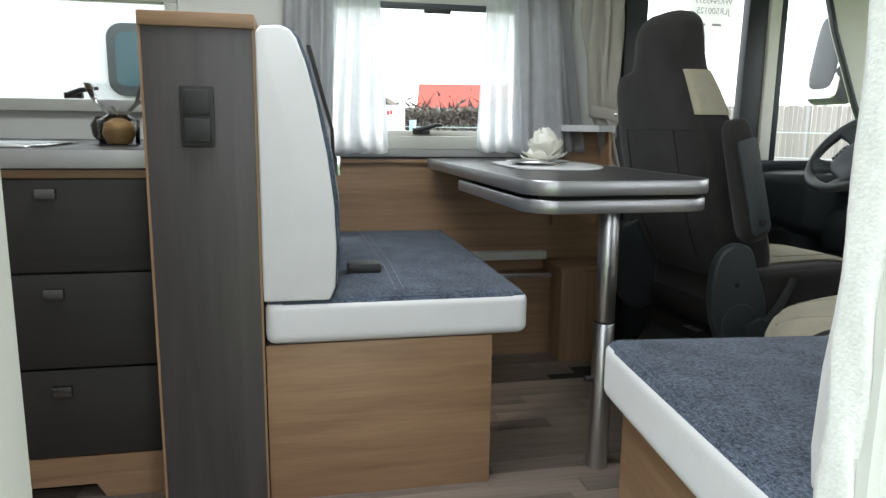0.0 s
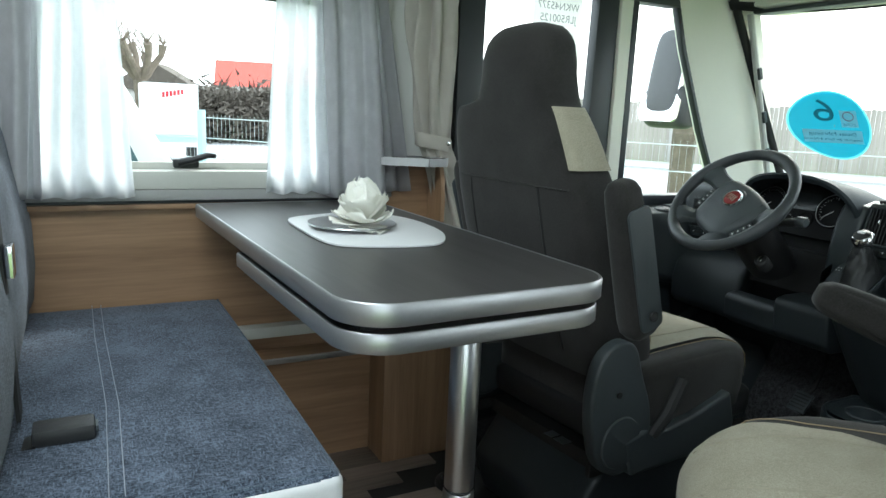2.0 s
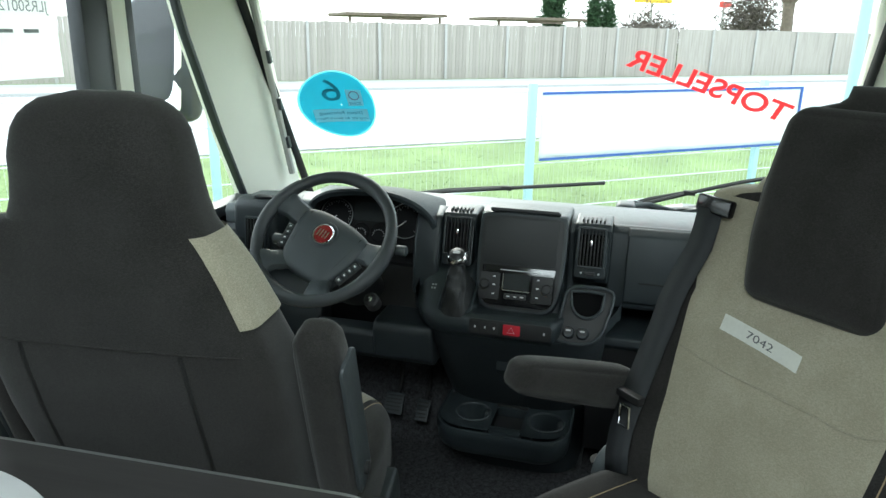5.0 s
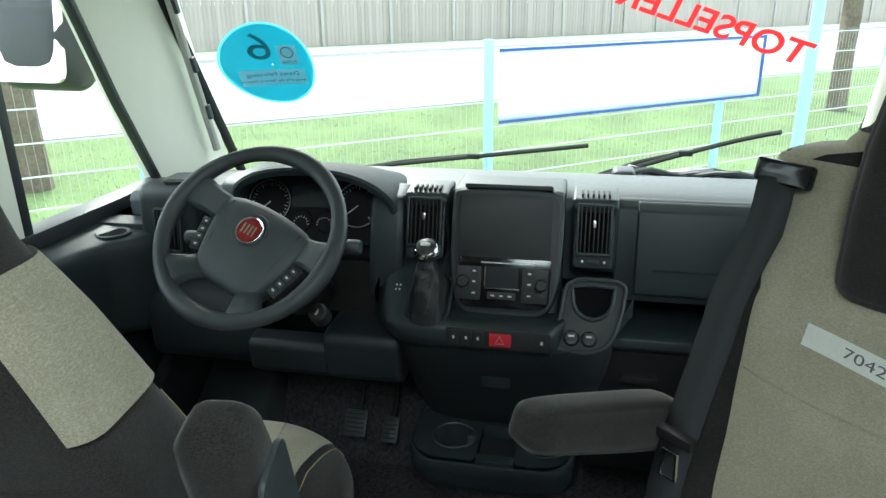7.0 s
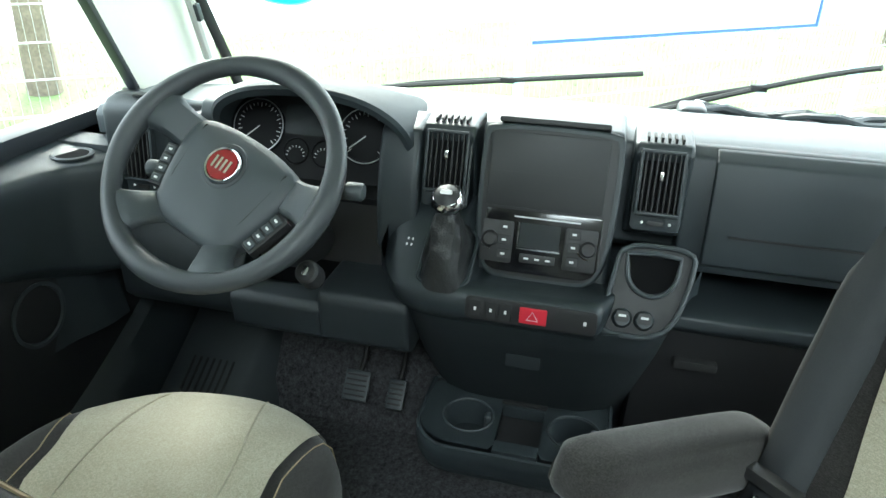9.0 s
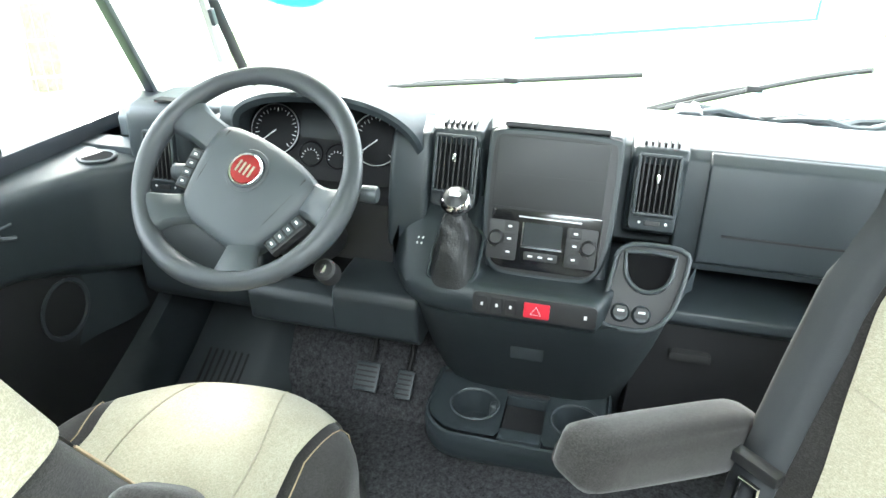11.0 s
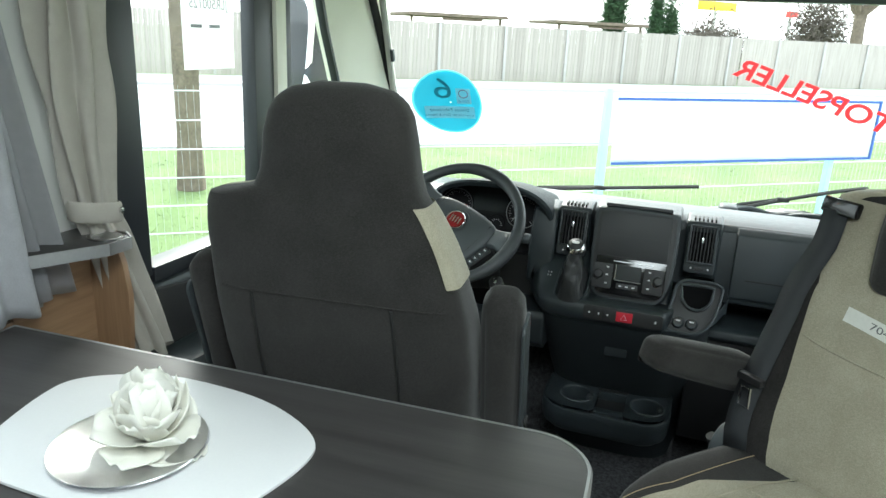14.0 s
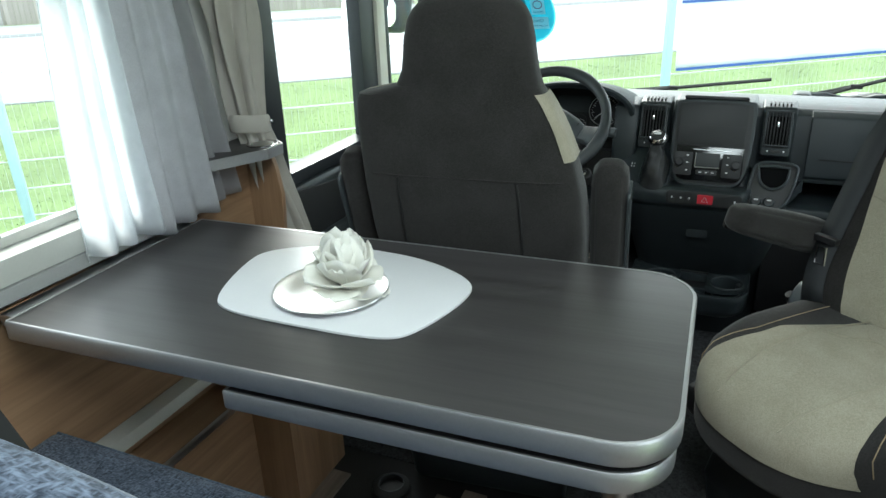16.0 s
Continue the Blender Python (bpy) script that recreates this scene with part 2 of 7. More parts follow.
LCD = mat("lcd", (0.03, 0.034, 0.036), 0.2, var=0.04)
PRINT = mat("white_print", (0.7, 0.7, 0.7), 0.6, var=0.02)
GRASS = mat("grass", (0.122, 0.180, 0.062), 0.95, var=0.5, scale=1.2, bump=1.0, bscale=30)
ROAD = mat("pale_road", (0.32, 0.32, 0.33), 0.9, var=0.12, scale=0.6, bump=0.3, bscale=40)
# weathered board grain, its tones lightened to paint in the hazy glare
TIMBERFENCE = wood("weathered_fence_in_glare", (0.25, 0.23, 0.20), (0.40, 0.37, 0.33), "z", 0.85, 0.4, 0.3)
FENCEPOST = mat("pale_blue_post", (0.40, 0.58, 0.66), 0.5, var=0.04)
WIRE = mat("fence_wire", (0.62, 0.68, 0.70), 0.5, var=0.04)
BANNER = mat("banner_cloth", (0.80, 0.82, 0.84), 0.7, var=0.03)
BANNERBLUE = mat("banner_blue", (0.045, 0.11, 0.40), 0.7, var=0.03)
BARK = mat("bark", (0.16, 0.13, 0.10), 0.95, var=0.4, scale=6, bump=1.0, bscale=30)
HEDGE = mat("bare_hedge", (0.10, 0.085, 0.07), 0.95, var=0.4, scale=4)
ROOFRED = mat("red_roof", (0.45, 0.07, 0.05), 0.8, var=0.15, scale=3)
HOUSE = mat("pale_render", (0.6, 0.58, 0.54), 0.9, var=0.08, scale=2)
VANWHITE = mat("vehicle_white", (0.72, 0.74, 0.76), 0.3, var=0.02)
CONIFER = mat("conifer_green", (0.035, 0.075, 0.03), 0.95, var=0.4, scale=5)
MIRROR = mat("mirror_glass", (0.85, 0.87, 0.88), 0.03, metal=1.0, var=0.01)

# ---- mesh helpers ----


def vec(*a):
    return Vector(a)


def box(bm, x0, x1, y0, y1, z0, z1, bev=0.0, seg=2):
    r = bmesh.ops.create_cube(bm, size=1.0, matrix=Matrix.Translation(((x0 + x1) / 2, (y0 + y1) / 2, (z0 + z1) / 2)) @ Matrix.Diagonal((x1 - x0, y1 - y0, z1 - z0, 1)))
    if bev:
        es = list({e for v in r["verts"] for e in v.link_edges})
        bmesh.ops.bevel(bm, geom=es, offset=bev, segments=seg, affect='EDGES', profile=0.6)
    return bm


def to3(axis, u, v, w):
    """(u, v) in the plane across axis and w along it."""
    return {"x": (w, u, v), "y": (u, w, v), "z": (u, v, w)}[axis]


def prism(bm, pts, axis, a, b, bev=0.0, seg=2):
    lo = [bm.verts.new(to3(axis, u, v, a)) for u, v in pts]
    hi = [bm.verts.new(to3(axis, u, v, b)) for u, v in pts]
    fs = [bm.faces.new(lo), bm.faces.new(hi[::-1])]
    n = len(pts)
    for i in range(n):
        fs.append(bm.faces.new((lo[i], hi[i], hi[(i + 1) % n], lo[(i + 1) % n])))
    bmesh.ops.recalc_face_normals(bm, faces=fs)
    if bev:
        es = [e for e in {e for f in fs for e in f.edges} if e.is_manifold and e.calc_face_angle(0) > 0.5]
        bmesh.ops.bevel(bm, geom=es, offset=bev, segments=seg, affect='EDGES', profile=0.6)
    return bm


def rounded(x0, x1, y0, y1, r, n=6):
    """Corners of a rounded rectangle; r one radius or four (from lower left, counter-clockwise)."""
    rs = r if isinstance(r, (list, tuple)) else (r, r, r, r)
    out = []
    for (cx, cy), q, rr in zip(((x0, y0), (x1, y0), (x1, y1), (x0, y1)), (180, 270, 0, 90), rs):
        ox, oy = cx + (rr if cx == x0 else -rr), cy + (rr if cy == y0 else -rr)
        k = n if rr > 1e-6 else 0
        for i in range(k + 1):
            a = radians(q + (90 * i / k if k else 0))
            out.append((ox + rr * math.cos(a), oy + rr * math.sin(a)))
    return out


def tube(bm, pts, r, n=8, closed=False, caps=True):
    pts = [Vector(p) for p in pts]
    rings = []
    m = len(pts)
    for i, p in enumerate(pts):
        if closed:
            d = pts[(i + 1) % m] - pts[i - 1]
        else:
            d = pts[min(i + 1, m - 1)] - pts[max(i - 1, 0)]
        q = d.to_track_quat('Z', 'Y').to_matrix()
        rr = r[i] if isinstance(r, (list, tuple)) else r
        rings.append([bm.verts.new(p + q @ Vector((rr * math.cos(2 * math.pi * k / n), rr * math.sin(2 * math.pi * k / n), 0))) for k in range(n)])
    bridge(bm, rings, closed, caps)
    return bm


def bridge(bm, rings, closed=False, caps=True):
    n = len(rings[0])
    fs = []
    for i in range(len(rings) - (0 if closed else 1)):
        a, b = rings[i], rings[(i + 1) % len(rings)]
        for k in range(n):
            fs.append(bm.faces.new((a[k], a[(k + 1) % n], b[(k + 1) % n], b[k])))
    if caps and not closed:
        fs.append(bm.faces.new(rings[0][::-1]))
        fs.append(bm.faces.new(rings[-1]))
    bmesh.ops.recalc_face_normals(bm, faces=fs)


def lathe(bm, prof, n=24, m=None):
    m = m or Matrix()
    rings = [[bm.verts.new(m @ Vector((r * math.cos(2 * math.pi * k / n), r * math.sin(2 * math.pi * k / n), z))) for k in range(n)] for r, z in prof]
    if min(prof[0][0], prof[-1][0]) > 0.004 and abs(prof[0][1] - prof[-1][1]) < 0.02:
        bridge(bm, rings + rings[:1], caps=False)
    else:
        bridge(bm, rings)
    return bm


def sheet(bm, nu, nv, f):
    """An open surface from f(u, v), u and v from 0 to 1."""
    g = [[bm.verts.new(f(i / nu, j / nv)) for j in range(nv + 1)] for i in range(nu + 1)]
    for i in range(nu):
        for j in range(nv):
            bm.faces.new((g[i][j], g[i + 1][j], g[i + 1][j + 1], g[i][j + 1]))
    return bm


def pad(bm, x0, x1, y0, y1, z0, z1, r=0.03, puff=(0, 0, 0), cuts=11, shape=None):
    """A stuffed cushion: a rounded box that swells on its faces."""
    r_ = bmesh.ops.create_cube(bm, size=2.0)
    bmesh.ops.subdivide_edges(bm, edges=list({e for v in r_["verts"] for e in v.link_edges}), cuts=cuts, use_grid_fill=True)
    c = Vector(((x0 + x1) / 2, (y0 + y1) / 2, (z0 + z1) / 2))
    h = Vector(((x1 - x0) / 2, (y1 - y0) / 2, (z1 - z0) / 2))
    for v in bm.verts:
        p = v.co.copy()
        # crowd the grid towards the edges
        p = Vector([math.copysign(1 - (1 - abs(q)) ** 1.5, q) for q in p])
        full = Vector((p.x * h.x, p.y * h.y, p.z * h.z))
        inner = Vector([max(-(hh - r), min(hh - r, q)) for q, hh in zip(full, h)])
        d = full - inner
        out = inner + (d.normalized() * r if d.length > 1e-9 else d)
        bx, by, bz = (1 - p.x ** 4), (1 - p.y ** 4), (1 - p.z ** 4)
        out.x += math.copysign(puff[0] * by * bz, p.x) * abs(p.x) ** 3
        out.y += math.copysign(puff[1] * bx * bz, p.y) * abs(p.y) ** 3
        out.z += math.copysign(puff[2] * bx * by, p.z) * abs(p.z) ** 3
        out += c
        v.co = shape(out) if shape else out
    return bm


def part(name, bm, material, parent=None, label="", smooth=True, solid=0.0, angle=40):
    """Links a bmesh as one mesh object under a thing or a part."""
    me = bpy.data.meshes.new(name)
    bm.to_mesh(me)
    bm.free()
    me.materials.append(material)
    ob = new(name, me)
    if smooth:
        for p in me.polygons:
            p.use_smooth = True
        me.set_sharp_from_angle(angle=radians(angle))
    if solid:
        md = ob.modifiers.new("thickness", 'SOLIDIFY')
        md.thickness = solid
        md.offset = 0
    if parent:
        ob.parent = parent
    if label:
        ob["label"] = label
    return ob


def thing(name, label, category, loc=(0, 0, 0), rz=0.0, group="", kind=""):
    ob = new(name)
    ob.empty_display_size = 0.1
    ob.matrix_basis = pose(*loc, 0, 0, rz)
    return tagged(ob, label, category, group, kind)


def B(*a, **k):
    return box(bmesh.new(), *a, **k)


def PR(*a, **k):
    return prism(bmesh.new(), *a, **k)


def setting(name, bm, material, label="", smooth=True):
    return tagged(part(name, bm, material, None, label, smooth), kind="structure")


def put(bm, m):
    bmesh.ops.transform(bm, matrix=m, verts=bm.verts)
    return bm


def wall_with_openings(bm, axis, at0, at1, u0, u1, v0, v1, holes):
    """A wall slab between at0 and at1 along axis, with rectangular openings (u0, u1, v0, v1)."""
    us = sorted({u0, u1, *[h[0] for h in holes], *[h[1] for h in holes]})
    vs = sorted({v0, v1, *[h[2] for h in holes], *[h[3] for h in holes]})
    for i in range(len(us) - 1):
        run = None
        cells = []
        for j in range(len(vs) - 1):
            cu, cv = (us[i] + us[i + 1]) / 2, (vs[j] + vs[j + 1]) / 2
            if any(h[0] < cu < h[1] and h[2] < cv < h[3] for h in holes):
                run = None
                continue
            if run is None:
                run = [vs[j], vs[j + 1]]
                cells.append(run)
            else:
                run[1] = vs[j + 1]
        for a, b in cells:
            if axis == "y":
                box(bm, us[i], us[i + 1], at0, at1, a, b)
            else:
                box(bm, at0, at1, us[i], us[i + 1], a, b)
    return bm

# ---- the setting: motorhome shell ----
YL, YR, ZC = 2.64, 0.50, 1.98          # inner faces of the side walls, ceiling
XB, XF = -2.6, 2.55                    # back wall, front of the side walls
GROUND = -0.62

# living area floor slab and cab floor
setting("floor", B(XB, 1.22, YR - 0.04, YL + 0.04, -0.06, -0.006), RUBBER, "dark floor slab under vinyl planks")
setting("cab_floor", B(1.22, 2.9, YR - 0.04, YL + 0.04, -0.06, -0.002), CARPET, "black looped carpet on the cab floor")
bm = bmesh.new()
# the gap between these slabs is an unseen opening, added for the fill lamp
for x0, x1, y0, y1 in ((XB, -0.45, YR - 0.04, YL + 0.04), (0.45, XF + 0.1, YR - 0.04, YL + 0.04), (-0.45, 0.45, YR - 0.04, 1.03), (-0.45, 0.45, 1.67, YL + 0.04)):
    box(bm, x0, x1, y0, y1, ZC, ZC + 0.04)
setting("ceiling", bm, WALLP, "pale grey lining of the ceiling")

W1 = (0.10, 1.00, 0.84, 1.36)          # dinette window opening
W2 = (-1.35, -0.42, 0.955, 1.28)       # kitchen window opening
WS = (1.32, 2.50, 0.735, 1.44)         # driver's side window opening
bm = wall_with_openings(bmesh.new(), "y", YL, YL + 0.035, XB, 1.32, -0.06, ZC, [W1, W2])
setting("wall_left", bm, WALLP, "pale grey lined side wall with two windows", False)
bm = bmesh.new()
box(bm, 1.32, XF + 0.2, YL, YL + 0.035, -0.06, WS[2])
box(bm, 1.32, XF, YL, YL + 0.035, WS[3], ZC)
prism(bm, [(2.50, 1.47), (2.164, 1.47), (2.226, 1.29), (2.360, 0.99), (2.484, 0.735), (2.80, 0.735)], "y", YL, YL + 0.035)
setting("wall_left_cab", bm, CREAM, "cream cab side wall round the driver's window", False)
bm = wall_with_openings(bmesh.new(), "y", YR - 0.035, YR, XB, XF, -0.06, ZC, [(-0.30, 0.47, -0.06, 1.75), (1.30, 2.3, 0.75, 1.46)])
setting("wall_right", bm, WALLP, "pale side wall with the open entrance", False)
setting("wall_back", B(XB - 0.035, XB, YR - 0.04, YL + 0.04, -0.06, ZC), WALLP)
bm = B(XF, XF + 0.06, YR - 0.04, YL + 0.04, 1.50, ZC)
setting("wall_front", bm, CREAM, "cream panel over the windscreen")

# windscreen surround: curved glass, pillars, header
def screen_x(y, z):
    return 3.516 - 0.6 * z - 0.23 * (abs(y - 1.65) / 0.91) ** 8


def pillar(name, ya, yb):
    """Cream pillar between side wall and glass, from dash height to the header."""
    b = bmesh.new()
    rings = []
    for i in range(9):
        z = 0.70 + 0.80 * i / 8
        xg = 2.48 + 0.353 * (1.441 - z)
        xs = float(np.interp(z, (0.70, 0.755, 0.99, 1.29, 1.47, 1.5), (2.512, 2.482, 2.360, 2.226, 2.164, 2.155)))
        prof = [(xs, ya), (xs + 0.05, yb + (ya - yb) * 0.75), (xg - 0.10, yb + (ya - yb) * 0.28), (xg, yb), (xg + 0.05, yb), (xg + 0.05, ya + (ya - yb) * 0.4), (xs, ya + (ya - yb) * 0.4)]
        rings.append([b.verts.new((x, y, z)) for x, y in prof])
    bridge(b, rings)
    return setting(name, b, CREAM, "cream moulded windscreen pillar trim")


pillar("pillar_left", YL - 0.005, 2.575)
pillar("pillar_right", YR + 0.005, 0.74)

ws = thing("windscreen", "large curved glass windscreen with black border", "windscreen", (0, 0, 0), kind="structure")
b = sheet(bmesh.new(), 30, 14, lambda u, v: Vector((screen_x(0.74 + 1.82 * u, 0.60 + 0.86 * v), 0.74 + 1.82 * u, 0.60 + 0.86 * v)))
bmesh.ops.recalc_face_normals(b, faces=b.faces)
if sum(f.normal.x for f in b.faces) > 0:
    bmesh.ops.reverse_faces(b, faces=b.faces)
pane = part("pane", b, GLASS, ws)
pane.visible_shadow = False
for nm, ya, yb in (("border", 2.563, 2.577), ("border", 0.723, 0.737)):
    b = sheet(bmesh.new(), 2, 14, lambda u, v: Vector((screen_x(ya + (yb - ya) * u, 0.60 + 0.88 * v) - 0.004, ya + (yb - ya) * u, 0.60 + 0.88 * v)))
    part(nm, b, RUBBER, ws, solid=0.006)
b = sheet(bmesh.new(), 30, 1, lambda u, v: Vector((screen_x(0.72 + 1.86 * u, 1.44 + 0.03 * v) - 0.004, 0.72 + 1.86 * u, 1.44 + 0.03 * v)))
part("top_border", b, RUBBER, ws, solid=0.006)

# header: the underside of the panel over the glass, with a grey rail
bm = PR([(2.44, 1.455), (2.50, 1.445), (2.66, 1.445), (2.70, 1.60), (2.44, 1.60)], "y", 0.52, 2.60, bev=0.008)
setting("header_trim", bm, CREAM, "cream header trim over the windscreen")
setting("blind_rail", PR([(2.47, 1.432), (2.53, 1.432), (2.53, 1.447), (2.47, 1.447)], "y", 0.74, 2.56, bev=0.003), DASHLIGHT, "grey blind rail along the header")
bm = bmesh.new()
tube(bm, [(2.45 + 0.353 * (1.43 - z) , 2.552, z) for z in (0.80, 0.95, 1.1, 1.25, 1.43)], 0.012, 8)
setting("pillar_rail", bm, FRAME, "pale blind rail up the windscreen pillar")
for z in (0.92, 1.06, 1.22):
    setting("rail_clip", put(B(-0.008, 0.008, -0.016, 0.006, -0.022, 0.022, bev=0.003), pose(2.45 + 0.353 * (1.43 - z), 2.548, z, 0, -19, 0)), DASHLIGHT, "small grey clip on the blind rail")

# driver's side window: dark frame, post, glass
sw = thing("window_driver", "dark-framed side window with sliding pane and quarter light", "window", (0, YL, 0), kind="structure")
def dframe(name, pts, d0=-0.03, d1=0.03, m=DARKFRAME):
    return part(name, PR(pts, "y", d0, d1, bev=0.003), m, sw)
dframe("frame_rear", [(1.265, 0.735), (1.350, 0.735), (1.352, 1.47), (1.262, 1.47)])
dframe("frame_bottom", [(1.351, 0.718), (2.50, 0.718), (2.482, 0.755), (1.351, 0.755)], -0.035, 0.03)
dframe("frame_top", [(1.353, 1.43), (2.158, 1.43), (2.144, 1.47), (1.353, 1.47)])
dframe("post", [(1.785, 0.755), (1.88, 0.755), (1.88, 1.43), (1.795, 1.43)], -0.025, 0.02)
dframe("pale_post", [(1.885, 0.755), (1.935, 0.755), (1.935, 1.43), (1.885, 1.43)], -0.034, 0.02, CREAM)
dframe("front_post", [(1.937, 0.755), (1.965, 0.755), (1.965, 1.43), (1.937, 1.43)])
dframe("frame_front", [(2.464, 0.755), (2.480, 0.755), (2.358, 0.99), (2.224, 1.29), (2.162, 1.47), (2.144, 1.47), (2.206, 1.29), (2.341, 0.99)], -0.014, 0.012)
for x0, x1 in ((1.345, 1.79), (1.96, 2.49)):
    g = part("pane", sheet(bmesh.new(), 1, 1, lambda u, v: Vector((x0 + (x1 - x0) * u, 0.006, 0.75 + 0.69 * v))), GLASS, sw)
    g.visible_shadow = False

# dinette window
dw = thing("window_dinette", "top-hung caravan window with pale frame and rolled blind", "window", (0, YL, 0), kind="structure")
def wf(x0, x1, z0, z1, d0, d1, m, name, label=""):
    return part(name, B(x0, x1, d0, d1, z0, z1, bev=0.003), m, dw, label)
wf(0.06, 1.04, 0.795, 0.842, -0.035, 0.01, FRAME, "window_sill", "pale moulded lower frame")
wf(0.06, 1.04, 1.35, 1.42, -0.035, 0.01, FRAME, "blind_box", "pale blind cassette")
wf(0.06, 0.12, 0.842, 1.35, -0.03, 0.01, FRAME, "frame_side")
wf(0.98, 1.04, 0.842, 1.35, -0.03, 0.01, FRAME, "frame_side")
wf(0.12, 0.98, 1.295, 1.318, -0.028, -0.012, DASHLIGHT, "blind_bar", "grey blind end bar")
wf(0.12, 0.98, 1.318, 1.35, -0.022, -0.018, FRAME, "blind_cloth")
wf(0.47, 0.57, 1.283, 1.30, -0.03, -0.02, BLACK, "blind_grip")
wf(0.12, 0.98, 0.842, 0.862, 0.012, 0.03, FRAME, "pane_rim")
g = part("pane", sheet(bmesh.new(), 1, 1, lambda u, v: Vector((0.12 + 0.86 * u, 0.02, 0.86 + 0.49 * v))), GLASS, dw)
g.visible_shadow = False
b = bmesh.new()
box(b, 0.435, 0.50, -0.012, 0.012, 0.848, 0.872, bev=0.006)
tube(b, [(0.45, -0.012, 0.862), (0.48, -0.03, 0.872), (0.52, -0.032, 0.884), (0.540, -0.03, 0.882)], [0.011, 0.009, 0.008, 0.006], 8)
part("latch", b, BLACK, dw, "black plastic window latch")
setting("sill_ledge", B(-0.05, 1.05, YL - 0.040, YL - 0.002, 0.766, 0.794, bev=0.003), mat("grey_ledge", (0.30, 0.30, 0.29), 0.5, var=0.05), "grey ledge under the window frame")
setting("sill_gap", B(-0.05, 1.05, YL - 0.022, YL - 0.002, 0.757, 0.7655), DARKFRAME, "dark gap strip under the window ledge")

# kitchen window
kw = thing("window_kitchen", "caravan window over the kitchen worktop", "window", (0, YL, 0), kind="structure")
for x0, x1, z0, z1 in ((-1.39, -0.38, 0.915, 0.955), (-1.39, -0.38, 1.28, 1.34), (-1.39, -1.35, 0.955, 1.28), (-0.42, -0.38, 0.955, 1.28)):
    part("frame_bar", B(x0, x1, -0.03, 0.01, z0, z1, bev=0.003), FRAME, kw)
g = part("pane", sheet(bmesh.new(), 1, 1, lambda u, v: Vector((-1.35 + 0.93 * u, 0.014, 0.955 + 0.325 * v))), GLASS, kw)
g.visible_shadow = False
b = bmesh.new()
box(b, -0.76, -0.70, -0.012, 0.012, 0.958, 0.978, bev=0.005)
tube(b, [(-0.74, -0.012, 0.97), (-0.70, -0.03, 0.985), (-0.645, -0.03, 0.992)], [0.011, 0.009, 0.006], 8)
part("latch", b, BLACK, kw, "black plastic window latch")

# entrance: white door post and cloth edge
bm = bmesh.new()
prism(bm, [(0.482, 0.44), (0.64, 0.44), (0.64, 0.50), (0.492, 0.50), (0.482, 0.49)], "z", -0.3, 1.78, bev=0.005)
setting("door_frame_front", bm, WHITE, "white entrance door post")
setting("door_rib", B(0.4985, 0.506, 0.434, 0.4395, -0.3, 1.78, bev=0.002), CREAM, "raised rib along the entrance door post")
setting("door_seal", B(0.520, 0.552, 0.405, 0.4395, -0.3, 1.78, bev=0.004), DARKFRAME, "dark blue-black door seal")
setting("door_frame_back", B(-0.36, -0.205, 0.46, 0.56, -0.3, 1.78, bev=0.008), FRAME, "cream entrance door post beside the kitchen")
setting("door_head", B(-0.205, 0.482, 0.44, 0.5, 1.70, 1.78, bev=0.006), WHITE, "white head of the entrance door")
b = bmesh.new()
sheet(b, 40, 60, lambda u, v: Vector((0.454 + 0.026 * u, 0.503 - 0.026 * math.sin(math.pi * u) ** 0.7 + 0.0035 * math.sin(u * 9 + v * 70) * (0.6 + 0.4 * math.sin(v * 23)), 0.10 + 1.60 * v)))
ob = part("door_curtain", b, mat("pale_fleece", (0.70, 0.70, 0.69), 0.95, var=0.12, scale=60, bump=0.6, bscale=300), None, solid=0.003)
tagged(ob, "thin pale grey curtain strip by the entrance", "curtain")
setting("bench_end_panel", B(0.484, 0.500, 0.5035, 0.532, 0.0, 0.76, bev=0.002), OAK_Z, "narrow oak end panel behind the side bench")

# lower wooden panelling along the left wall
setting("wall_panel", B(-0.06, 1.222, YL - 0.012, YL - 0.002, 0.0, 0.752), OAK, "light oak panelling under the window")
setting("wall_panel_cap", B(0.0, 1.0, YL - 0.03, YL - 0.002, 0.742, 0.756, bev=0.002), OAK, "oak edge strip under the window")

# ---- outside ----
ND = Vector((0.77, 0.64, 0)).normalized()        # across the road
AD = Vector((0.64, -0.77, 0)).normalized()       # along the road


def road_pt(n, a, z):
    return ND * n + AD * a + Vector((0, 0, z))


b = bmesh.new()
sheet(b, 40, 40, lambda u, v: Vector((-300 + 600 * u, -300 + 600 * v, GROUND)))
ob = part("ground", b, GRASS, None, "mown grass with bare patches")
tagged(ob, kind="structure")


def strip(name, n0, n1, z0, z1, m, label):
    bb = bmesh.new()
    vs = [road_pt(n, a, z) for n in (n0, n1) for a in (-140, 140) for z in (z0, z1)]
    bmesh.ops.convex_hull(bb, input=[bb.verts.new(v) for v in vs])
    return setting(name, bb, m, label)


strip("road", 12.9, 25.0, GROUND - 0.05, GROUND + 0.02, ROAD, "pale worn asphalt road")
strip("pavement", 25.0, 28.6, GROUND - 0.05, GROUND + 0.12, mat("pavement_slab", (0.42, 0.42, 0.41), 0.9, var=0.1, scale=0.8), "pale concrete pavement with kerb")

